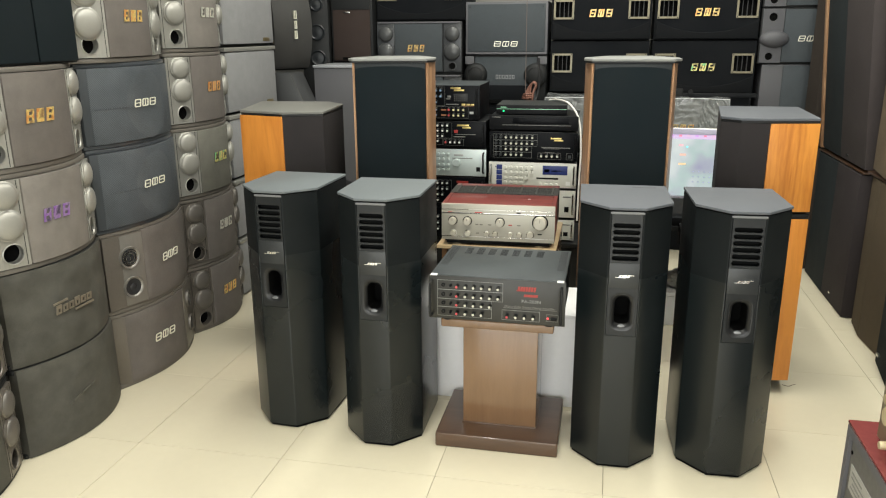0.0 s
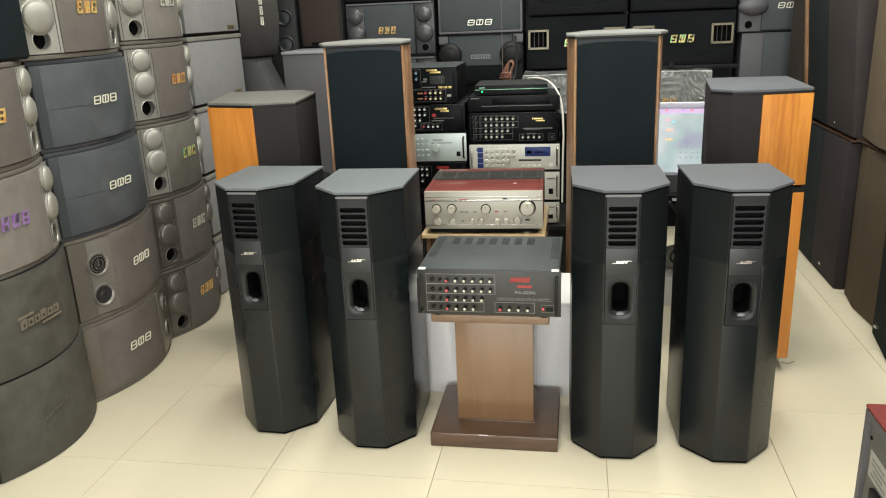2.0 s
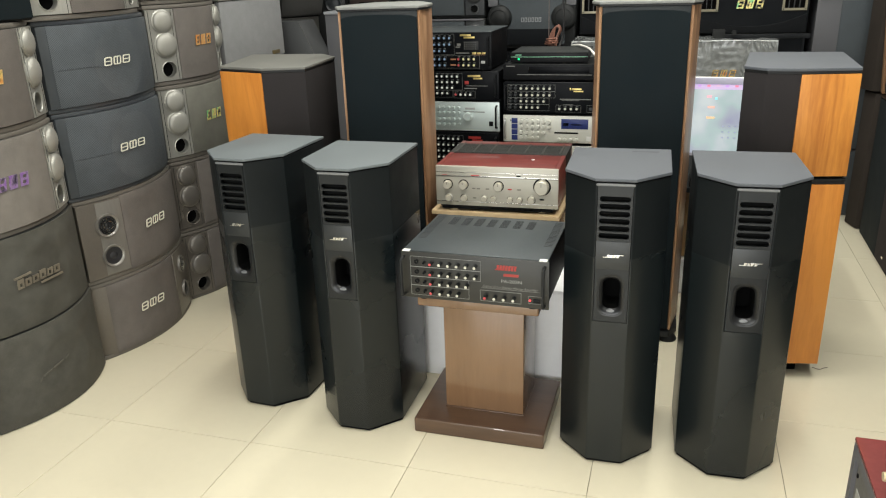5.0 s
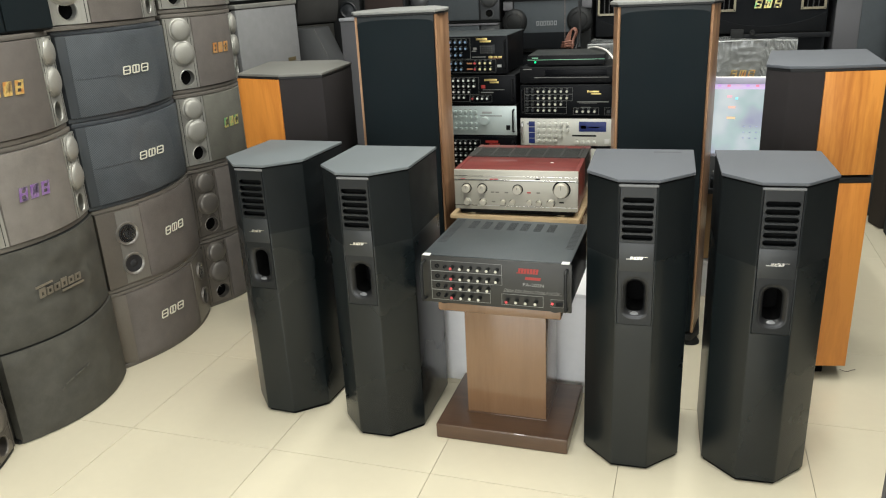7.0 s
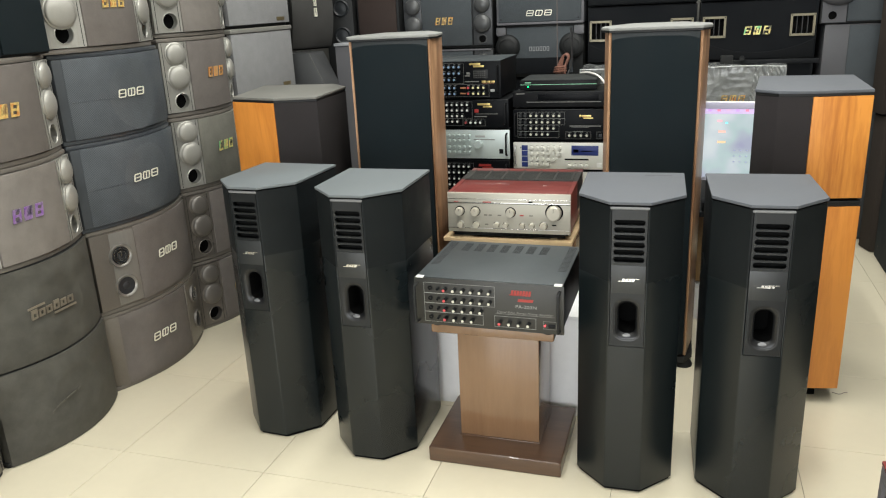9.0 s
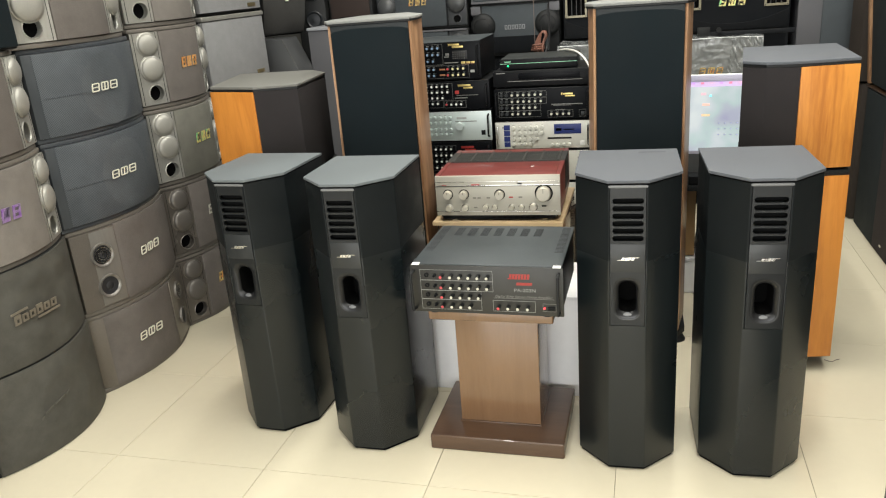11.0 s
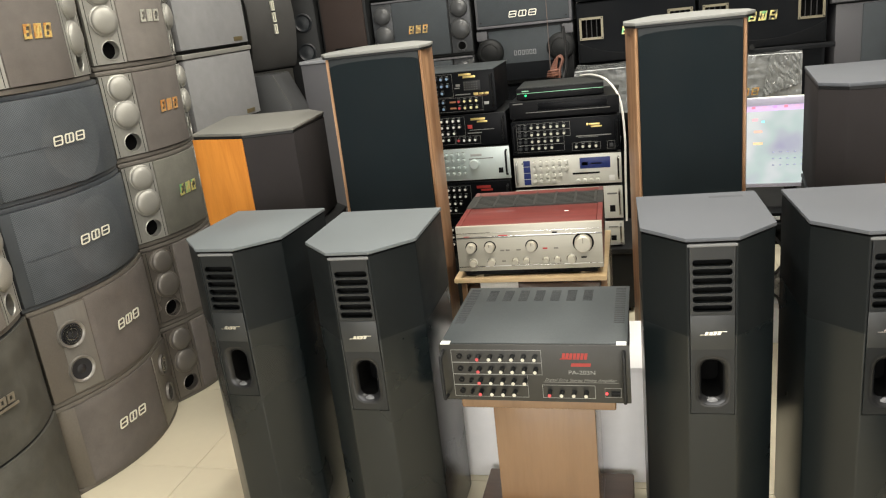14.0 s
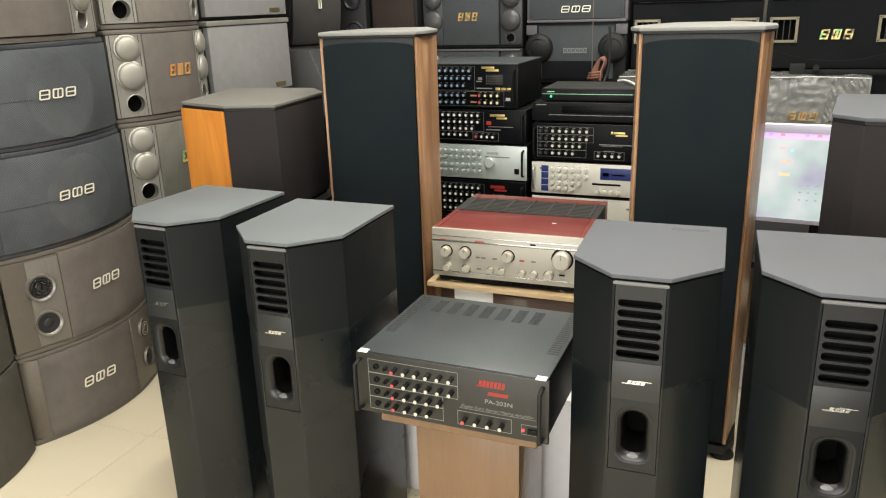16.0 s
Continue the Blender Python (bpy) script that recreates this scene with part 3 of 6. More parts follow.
    top = [(-fw - g, -g), (fw + g, -g), (hw + g, ch - g), (hw + g, d + g), (-hw - g, d + g), (-hw - g, ch - g)]
    part("top_board", prism(top, 0.8160, 0.824, 0.0020, 2), felt, sp, "felt-covered faceted top, ceiling light put into its grey")
    ins = [(x * 0.97, 0.005 + y * 0.97) for x, y in top]
    # black filler painted in for the dark line under the top board
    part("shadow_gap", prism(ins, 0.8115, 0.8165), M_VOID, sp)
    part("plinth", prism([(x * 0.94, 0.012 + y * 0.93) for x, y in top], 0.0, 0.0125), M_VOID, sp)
    return sp


M_BOSEFRONT = mat("black_moulded_plastic", (0.0058, 0.0074, 0.0082), 0.42, var=0.15, grain=300, bump=0.08, depth=0.0004, spec=0.38)
M_GLINT = mat("grey_port_glint", (0.14, 0.144, 0.152), 0.3, var=0.15, bump=0.03, spec=0.6)
M_SLOT = mat("black_foam", (0.0045, 0.0048, 0.005), 0.9, var=0.2, grain=300, bump=0.3, spec=0.1)
mat_lip = mat("glossy_black_plastic", (0.0075, 0.008, 0.009), 0.33, 0.0, var=0.15, bump=0.02, spec=0.42)
M_PALEBOARD = mat("pale_grey_board", (0.30, 0.31, 0.33), 0.4, var=0.12, bump=0.05)
M_STRIP = mat("faint_grey_strip", (0.062, 0.067, 0.075), 0.7, var=0.25, grain=300, bump=0.1)
col = column_speaker(M_TOPCOOL)
col.matrix_world = pose(0.0755, 2.137, 0, 0, 0, 1.7)
copy_thing(col, pose(0.4005, 2.148, 0, 0, 0, 2.5))
part("label_strip", box(0.028, 0.100, 0.292, 0.305, 0.8239, 0.8243), M_STRIP, col, "faint dark strip left by a label")
col = column_speaker(M_TOP)
col.matrix_world = pose(-0.671, 2.120, 0, 0, 0, 0.5)
copy_thing(col, pose(-1.024, 2.176, 0, 0, 0, -2.5))


# ---- tall towers with veneer cheeks ----
def tower_speaker(hw=0.167):
    sp = thing("tower_speaker", "tall floor speaker with blue-black cloth front and walnut cheeks", "speaker", Matrix(), "tall veneered tower speakers")
    gw, bw, dc, d = 0.139, 0.085, 0.16, 0.36
    part("cabinet", prism([(-gw, 0.006), (gw, 0.006), (hw - 0.012, dc), (bw, d), (-bw, d), (-hw + 0.012, dc)], 0.045, 1.185, 0.002), M_CAB_DARK, sp)
    for s in (-1, 1):
        pl = [(s * gw, 0.0), (s * (gw + 0.008), -0.004), (s * hw, dc), (s * (hw - 0.012), dc + 0.002), (s * (gw - 0.002), 0.012)]
        part("cheek", prism(pl if s > 0 else pl[::-1], 0.05, 1.185, 0.002), M_WALNUT, sp, "walnut veneer side cheek")
    fr = [(-gw + 0.001, 0.006), (-gw + 0.001, -0.004), (gw - 0.001, -0.004), (gw - 0.001, 0.006)]
    arch = [(-gw + 0.002, 0.06), (gw - 0.002, 0.06)] + [(x * (gw - 0.002), 1.172 - 0.004 * x * x - 0.008 * x ** 8) for x in (1.0, 0.93, 0.85, 0.6, 0.3, 0.0, -0.3, -0.6, -0.85, -0.93, -1.0)]
    part("grille", soften(plate(arch, [], -0.010, 0.004), 0.003, 2), M_NAVY, sp, "blue-black stretched cloth grille with arched head")
    part("grille_head", prism(fr, 1.122, 1.1845, 0.002), M_GRILLEHEAD, sp, "dark grey head strip")
    g = 0.004
    top = [(-gw - 0.008, -0.012), (gw + 0.008, -0.012), (hw + g, 0.05), (hw + g, dc), (bw + g, d + g), (-bw - g, d + g), (-hw - g, dc), (-hw - g, 0.05)]
    part("top_board", prism(top, 1.1915, 1.201, 0.003, 2), M_TOPPALE, sp, "pale grey thin top board")
    part("shadow_gap", prism([(x * 0.985, 0.002 + y * 0.985) for x, y in top], 1.1855, 1.1920), M_CAB_DARK, sp)
    part("plinth", prism([(x * 0.97, y * 0.97) for x, y in top], 0.022, 0.0455, 0.003), M_CAB_DARK, sp)
    for fx, fy in ((-0.14, 0.03), (0.14, 0.03), (-0.09, 0.31), (0.09, 0.31)):
        f = lathe([(0.034, 0), (0.034, 0.006), (0.024, 0.022), (0.016, 0.03)], 16)
        part("foot", moved(f, Matrix.Translation((fx, fy, 0))), M_CAB_DARK, sp)
    return sp


tower_speaker(0.173).matrix_world = pose(0.089, 2.933, 0, 0, 0, 0.8)
tower_speaker().matrix_world = pose(-0.828, 2.925, 0, 0, 0, 9)


# ---- orange-sided speakers, one box on another ----
def veneer_pair(b, poly, woodedge):
    """Two stacked boxes on one faceted plan; b: where veneer and cloth meet."""
    def scaled(k, f=0.0):
        cx = sum(p[0] for p in poly) / len(poly)
        cy = sum(p[1] for p in poly) / len(poly)
        return [(cx + (x - cx) * k, cy + (y - cy) * k) for x, y in poly]
    (wx, wy) = woodedge
    n = Vector((wx, wy)).normalized()
    out = Vector((n.y, -n.x)) if n.x > 0 else Vector((-n.y, n.x))
    for z0, z1, nm, lab in ((0.0, 0.683, "floor_speaker", "tall speaker box with dark brown cloth and orange veneer side"), (0.684, 1.013, "bookshelf_speaker", "speaker box with dark brown cloth, orange veneer side, grey top")):
        sp = thing(nm, lab, "speaker", pose(b[0] + (0.03 if wx < 0 and z0 == 0 else 0.0), b[1], z0), "orange-sided speakers")
        h = z1 - z0
        lo = 0.055 if z0 == 0 else 0.008
        part("cabinet", prism(poly, lo, h - 0.017, 0.004), M_BRCLOTH, sp)
        part("plinth", prism(scaled(0.66 if z0 == 0 else 0.95), 0.0, lo + 0.001), M_VOID, sp)
        q = [Vector((0, 0)), Vector((wx, wy)), Vector((wx, wy)) + out * 0.006, out * 0.006]
        poly_w = [(v.x, v.y) for v in q]
        part("veneer_panel", prism(poly_w if wx > 0 else poly_w[::-1], lo, h - 0.0175, 0.001), M_ORANGE if wx > 0 and z0 else M_ORANGEPLAIN, sp, "orange wood veneer panel")
        part("shadow_gap", prism(scaled(0.995), h - 0.0165, h - 0.0085), M_CAB_DARK, sp)
        part("top_board", prism(scaled(1.012), h - 0.009, h, 0.0025, 2), (M_TOPCOOL if wx > 0 else M_TOPDUST) if z0 else M_CAB_DARK, sp)


veneer_pair((0.545, 2.748), [(0, 0), (0.162, 0.032), (0.180, 0.445), (-0.110, 0.445), (-0.152, 0.060), (-0.092, 0.006)], (0.162, 0.032))
veneer_pair((-1.188, 2.698), [(0, 0), (-0.195, 0.055), (-0.285, 0.44), (0.02, 0.46), (0.115, 0.36), (0.145, 0.045)][::-1], (-0.195, 0.055))


# ---- lectern stand and the mixing amplifier on it ----
st = thing("lectern_stand", "brown lacquered pedestal stand with square base", "stand", pose(-0.2925, 2.131, 0))
part("base", box(-0.197, 0.197, 0.029, 0.352, 0, 0.048, 0.006, 3), M_STANDDK, st, "dark brown base block")
part("skirting", box(-0.1235, 0.1225, 0.115, 0.32, 0.046, 0.0515, 0.002), M_STANDDK, st)
part("column", prism([(-0.121, 0.119), (0.120, 0.119), (0.120, 0.315), (-0.121, 0.315)], 0.05, 0.405, 0.004), M_STAND, st, "bronze-brown glossy column")
part("top_board", box(-0.185, 0.170, 0.075, 0.36, 0.400, 0.428, 0.006, 3), M_STAND, st)


def feet(parent, w, d, r=0.016, h=0.014):
    for sx in (-1, 1):
        for fy in (0.04, d - 0.04):
            part("foot", moved(lathe([(r * 0.85, 0), (r, h * 0.5), (r, h)], 14), Matrix.Translation((sx * (w / 2 - 0.05), fy, 0))), M_CAB_DARK, parent)


def knob_on(parent, name, x, z, y, r, length, cap, stem=M_CAB_DARK):
    kb = part(name, knob(x, z, y, r, length, 12), stem, parent)
    part("cap", cyl_front(x, z, y - length, r * 0.72, 0.0012, 12), cap, kb)
    return kb


def handle(parent, x, z0, z1, y=0.0, out=0.026, material=None):
    pts = [(x, y, z0), (x, y - out * 0.8, z0 + 0.004), (x, y - out, z0 + 0.014), (x, y - out, z1 - 0.014), (x, y - out * 0.8, z1 - 0.004), (x, y, z1)]
    return part("handle", tube(spline(pts, 4), 0.0042), material or M_AMPBLACK, parent)


def casing(parent, w, d, z0, h, lid=None):
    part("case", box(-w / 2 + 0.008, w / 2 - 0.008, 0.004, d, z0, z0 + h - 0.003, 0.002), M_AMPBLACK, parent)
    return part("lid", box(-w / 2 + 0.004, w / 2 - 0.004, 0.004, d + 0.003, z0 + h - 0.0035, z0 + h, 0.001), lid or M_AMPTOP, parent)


am = thing("mixing_amplifier", "black mixing amplifier with rows of white knobs on the stand", "amplifier", pose(-0.297, 2.168, 0.428, 0, 0, -0.5))
W, Hh, D, Z0 = 0.418, 0.140, 0.335, 0.016
feet(am, W, D, h=Z0)
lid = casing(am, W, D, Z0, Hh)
for i in range(7):
    x = -0.134 + i * 0.040
    bars = [box(x - 0.0115, x + 0.0115, 0.245 + 0.006 * j, 0.2485 + 0.006 * j, Z0 + Hh - 0.0003, Z0 + Hh + 0.0006) for j in range(12)]
    part("vent", join(*bars), M_LIDVENT, lid)
for s in (-1, 1):
    bars = [box(s * 0.185 - 0.012, s * 0.185 + 0.012, 0.11 + 0.011 * j, 0.1155 + 0.011 * j, Z0 + Hh - 0.0003, Z0 + Hh + 0.0006) for j in range(20)]
    part("vent", join(*bars), M_LIDVENT, lid)
part("face", box(-W / 2, W / 2, -0.003, 0.004, Z0, Z0 + Hh - 0.002, 0.0015), M_FACEOLIVE, am)
FY = -0.003


def fu(u):
    return -W / 2 + u * W


def fv(v):
    return Z0 + Hh * (1 - v)


for k, (v0, v1, u1) in enumerate(((0.10, 0.32, 0.55), (0.32, 0.53, 0.55), (0.53, 0.72, 0.47), (0.72, 0.93, 0.47))):
    part("printed_frame", frame_bar(fu(0.065), fu(u1), fv(v1), fv(v0), 0.0009, FY - 0.0005, FY), M_LINEMID, am)
    vc = (v0 + v1) / 2
    part("jack", moved(ring_of([(0.0065, 0), (0.0065, 0.003), (0.003, 0.003), (0.003, 0.001)], 14), Matrix.Translation((fu(0.11), FY, fv(vc))) @ TO_FRONT), M_AMPBLACK, am)
    knob_on(am, "knob", fu(0.165), fv(vc), FY, 0.0045, 0.010, M_FACEBLACK)
    for j, u in enumerate((0.215, 0.278, 0.338, 0.398, 0.458, 0.518)[: (6, 6, 5, 4)[k]]):
        knob_on(am, "knob", fu(u), fv(vc), FY, 0.0054, 0.018, M_REDK if j == 0 else M_CREAMCAP)
part("printed_frame", frame_bar(fu(0.545), fu(0.82), fv(0.93), fv(0.70), 0.0009, FY - 0.0005, FY), M_LINEMID, am)
for j, u in enumerate((0.585, 0.648, 0.711, 0.774)):
    knob_on(am, "knob", fu(u), fv(0.82), FY, 0.0054, 0.018, M_REDK if j == 0 else M_CREAMCAP)
part("power_led", cyl_front(fu(0.878), fv(0.83), FY, 0.0026, 0.003, 12), M_LEDRED, am)
part("power_switch", box(fu(0.900), fu(0.945), FY - 0.004, FY, fv(0.87), fv(0.80), 0.001), M_AMPBLACK, am)
part("printed_frame", frame_bar(fu(0.868), fu(0.952), fv(0.90), fv(0.74), 0.0006, FY - 0.0005, FY), M_LINEMID, am)
logo = [plate([(fu(0.655 + 0.019 * i), fv(0.255)), (fu(0.670 + 0.019 * i), fv(0.255)), (fu(0.676 + 0.019 * i), fv(0.15)), (fu(0.661 + 0.019 * i), fv(0.15))], [], FY - 0.0006, FY) for i in range(7)]
logo.append(plate([(fu(0.645), fv(0.255)), (fu(0.70), fv(0.255)), (fu(0.705), fv(0.235)), (fu(0.65), fv(0.235))], [], FY - 0.0006, FY))
logo.append(plate([(fu(0.70), fv(0.375)), (fu(0.80), fv(0.375)), (fu(0.805), fv(0.32)), (fu(0.705), fv(0.32))], [], FY - 0.0006, FY))
for bit in logo:
    part("brand_mark", bit, M_REDDARK, am)
lettering("model_number", "PA-203N", fu(0.685), fv(0.51), FY - 0.0002, 0.013, M_LINEMID, am, width=0.058)
lettering("model_text", "Digital Echo Stereo Mixing Amplifier", fu(0.560), fv(0.635), FY - 0.0002, 0.0095, M_LINEDIM, am, shear=0.35, width=0.155)
part("printed_rule", box(fu(0.555), fu(0.940), FY - 0.0004, FY, fv(0.655), fv(0.648)), M_LINEDIM, am)
for u in (0.022, 0.972):
    handle(am, fu(u), fv(0.92), fv(0.12), FY, material=M_CAB_DARK)
for u0, u1 in ((0.012, 0.062), (0.935, 0.985)):
    part("paper_sticker", box(fu(u0), fu(u1), -0.0035, 0.012, Z0 + Hh - 0.0015, Z0 + Hh + 0.0006), M_PAPER, am)


# ---- rack with the champagne amplifier ----
bx = thing("white_cabinet", "low white laminate box on the floor", "cabinet", pose(-0.325, 2.512, 0))
part("body", box(-0.262, 0.262, 0, 0.30, 0.0, 0.338, 0.002), M_CARDWHITE, bx)
part("top_panel", box(-0.266, 0.266, -0.004, 0.302, 0.3385, 0.352, 0.002), M_CARDWHITE, bx)
rk = thing("equipment_rack", "brown wooden rack with a pale plywood shelf", "rack", pose(-0.386, 2.822, 0))
part("shelf", box(-0.239, 0.226, 0.0, 0.46, 0.479, 0.493, 0.001), M_PLY, rk, "pale plywood shelf")
for x in (-0.225, 0.207):
    part("side_panel", box(x, x + 0.018, 0.03, 0.45, 0.0, 0.4785, 0.001), M_STAND, rk)
part("back_panel", box(-0.205, 0.205, 0.40, 0.41, 0.02, 0.478), M_STANDDK, rk)
part("drawer_front", box(-0.205, 0.205, 0.035, 0.05, 0.30, 0.462, 0.002), M_STANDDK, rk)
part("paper_note", box(-0.165, -0.045, 0.0335, 0.0348, 0.425, 0.466), M_PAPER, rk, "white paper note")

lx = thing("integrated_amplifier", "champagne-faced amplifier with cherry wood case on the shelf", "amplifier", pose(-0.387, 2.842, 0.493, 0, 0, 1.5))
W2, Z2, H2, D2 = 0.441, 0.026, 0.140, 0.41
for sx in (-1, 1):
    for fy in (0.03, 0.36):
        part("foot", moved(lathe([(0.024, 0), (0.026, 0.008), (0.024, 0.027)], 18), Matrix.Translation((sx * 0.16, fy, 0))), M_CHROME, lx)
part("chassis", box(-W2 / 2 + 0.012, W2 / 2 - 0.012, 0.012, D2 - 0.01, 0.012, Z2 + 0.006), M_AMPBLACK, lx)
part("side_board", box(-W2 / 2, -W2 / 2 + 0.016, 0.004, D2, Z2, Z2 + H2, 0.002), M_CHERRY, lx)
part("side_board", box(W2 / 2 - 0.016, W2 / 2, 0.004, D2, Z2, Z2 + H2, 0.002), M_CHERRY, lx)
part("top_board", box(-W2 / 2 + 0.0165, W2 / 2 - 0.0165, 0.004, 0.20, Z2 + 0.03, Z2 + H2 - 0.001, 0.002), M_CHERRY, lx, "glossy cherry red top board")
part("rear_board", box(-W2 / 2 + 0.0165, W2 / 2 - 0.0165, D2 - 0.052, D2, Z2 + 0.03, Z2 + H2 - 0.001, 0.002), M_CHERRY, lx)
vg = part("vent_grille", box(-W2 / 2 - 0.0008, W2 / 2 + 0.0008, 0.2005, D2 - 0.0525, Z2 + 0.03, Z2 + H2 + 0.0008), M_VENT, lx)
for i in range(7):
    part("vent_rib", box(-0.2 + i * 0.0655, -0.193 + i * 0.0655, 0.2005, D2 - 0.0525, Z2 + H2 + 0.0008, Z2 + H2 + 0.0035), M_VENTRIB, vg)
for j in range(9):
    part("vent_slat", box(-W2 / 2 + 0.018, W2 / 2 - 0.018, 0.206 + 0.016 * j, 0.212 + 0.016 * j, Z2 + H2 + 0.0008, Z2 + H2 + 0.0025), M_VENTRIB, vg)
part("sticker", box(0.105, 0.117, 0.12, 0.125, Z2 + H2 - 0.0012, Z2 + H2 - 0.0004), M_PAPER, lx)
fp = part("face", box(-W2 / 2 + 0.001, W2 / 2 - 0.001, -0.008, 0.004, Z2 - 0.004, Z2 + H2, 0.002), M_ALU, lx, "brushed champagne aluminium face")
part("face_trim", box(-W2 / 2 + 0.002, W2 / 2 - 0.002, -0.0105, -0.008, Z2 + H2 - 0.036, Z2 + H2 - 0.033, 0.001), M_CHROME, fp)
part("face_trim", box(-W2 / 2 + 0.002, W2 / 2 - 0.002, -0.0095, -0.008, Z2 + H2 - 0.022, Z2 + H2 - 0.0205, 0.0006), M_CHROME, fp)
part("face_line", box(-W2 / 2 + 0.002, W2 / 2 - 0.002, -0.0086, -0.008, Z2 + H2 - 0.0385, Z2 + H2 - 0.0365), M_BUTTON, fp)
part("face_trim", box(-W2 / 2 + 0.002, W2 / 2 - 0.002, -0.0105, -0.008, Z2 + 0.010, Z2 + 0.0125, 0.001), M_CHROME, fp)


def lu(u):
    return -W2 / 2 + u * W2


def lz(v):
    return Z2 - 0.004 + (H2 + 0.004) * (1 - v)


for u, v, r, ln in ((0.104, 0.46, 0.0150, 0.020), (0.234, 0.46, 0.0150, 0.020), (0.522, 0.47, 0.0155, 0.018), (0.870, 0.445, 0.0255, 0.026)):
    kb = part("selector_knob", knob(lu(u), lz(v), -0.008, r, ln, 28), M_KNOB, lx)
    part("knob_ring", moved(ring_of([(r * 1.22, 0), (r * 1.22, 0.0015), (r * 1.02, 0.0015), (r * 1.02, 0)], 28), Matrix.Translation((lu(u), -0.008, lz(v))) @ TO_FRONT), M_FACEBLACK, kb)
    part("pointer", box(lu(u) - 0.001, lu(u) + 0.001, -0.009 - ln, -0.008 - ln, lz(v) + r * 0.2, lz(v) + r * 0.8), M_BUTTON, kb)
for u, v, r, ln in ((0.108, 0.80, 0.0115, 0.016), (0.238, 0.80, 0.0115, 0.016), (0.405, 0.79, 0.0090, 0.016), (0.480, 0.79, 0.0090, 0.016), (0.615, 0.79, 0.0090, 0.016), (0.692, 0.79, 0.0090, 0.016), (0.787, 0.785, 0.0125, 0.016)):
    kb = part("small_knob", knob(lu(u), lz(v), -0.008, r, ln, 20), M_KNOB, lx)
    part("knob_collar", moved(ring_of([(r * 1.2, 0), (r * 1.2, 0.003), (r, 0.003), (r, 0)], 20), Matrix.Translation((lu(u), -0.008, lz(v))) @ TO_FRONT), M_CHROME, kb)
for u0, u1, v, mt in ((0.058, 0.095, 0.235, M_REDPRINT), (0.298, 0.365, 0.225, M_REDPRINT), (0.665, 0.700, 0.20, M_AMPBLACK), (0.304, 0.332, 0.55, M_BUTTON), (0.342, 0.370, 0.55, M_BUTTON), (0.416, 0.446, 0.55, M_BUTTON), (0.596, 0.628, 0.54, M_REDPRINT), (0.672, 0.702, 0.54, M_BUTTON), (0.310, 0.338, 0.79, M_BUTTON), (0.852, 0.888, 0.765, M_AMPBLACK)):
    part("push_button", box(lu(u0), lu(u1), -0.0098, -0.008, lz(v) - 0.0024, lz(v) + 0.0024, 0.0006), mt, lx)
part("lower_panel", box(-W2 / 2 + 0.02, W2 / 2 - 0.02, -0.002, 0.01, 0.008, Z2 - 0.0045), M_AMPBLACK, lx)
for i in range(8):
    part("jack", box(-0.02 + i * 0.02, -0.011 + i * 0.02, -0.004, -0.002, 0.011, 0.018), M_VOID, lx)


# ---- stacks of karaoke amplifiers behind ----
def rack_amp(name, label, m, w, h, d, face, knobs, cap, frames=(), marks=(), handles=True, lidm=None, group="stacked amplifiers", stem=None, r=0.0072):
    a = thing(name, label, "amplifier", m, group)
    z0 = 0.008
    feet(a, w, d, 0.013, z0)
    casing(a, w, d, z0, h - z0, lidm or M_LIDDARK)
    part("face", box(-w / 2, w / 2, -0.004, 0.004, z0, h - 0.002, 0.0015), face, a)
    y = -0.004
    for u0, u1, v0, v1 in frames:
        part("printed_frame", frame_bar(-w / 2 + u0 * w, -w / 2 + u1 * w, z0 + (1 - v1) * (h - z0), z0 + (1 - v0) * (h - z0), 0.0010, y - 0.0006, y), M_LINEDIM, a)
    for u, v, c in knobs:
        kx, kz = -w / 2 + u * w, z0 + (1 - v) * (h - z0)
        kb = knob_on(a, "knob", kx, kz, y, r, 0.013, c if c else cap, stem or M_CAB_DARK)
        part("scale_mark", box(kx - 0.0055, kx + 0.0055, y - 0.0005, y, kz + r * 1.25, kz + r * 1.25 + 0.0011), M_LINE if face not in (M_WHITEFACE, M_SILVERFACE) else M_BUTTON, kb)
    for u0, u1, v0, v1, mt, nm in marks:
        part(nm, box(-w / 2 + u0 * w, -w / 2 + u1 * w, y - 0.0012, y, z0 + (1 - v1) * (h - z0), z0 + (1 - v0) * (h - z0), 0.0004), mt, a)
    if handles:
        for x in (-w / 2 + 0.012, w / 2 - 0.012):
            handle(a, x, z0 + 0.12 * h, h - 0.12 * h, y, 0.022, M_AMPBLACK if face != M_WHITEFACE else M_CHROME)
    return a


def grid(us, vs, c=None):
    return [(u, v, c) for v in vs for u in us]


xl, yl = -0.805, 3.668
KB = [0.15 + 0.057 * i for i in range(8)]
dk = thing("display_counter", "dark low counter under the stacked amplifiers", "counter", pose(-0.56, 3.70, 0))
part("body", box(-0.48, 0.47, 0, 0.42, 0.02, 0.262, 0.004), M_CAB_DARK, dk)
part("counter_top", box(-0.49, 0.48, -0.012, 0.43, 0.2625, 0.285, 0.003), M_CAB_DARK, dk)
part("kick_board", box(-0.46, 0.45, 0.02, 0.40, 0, 0.02), M_VOID, dk)
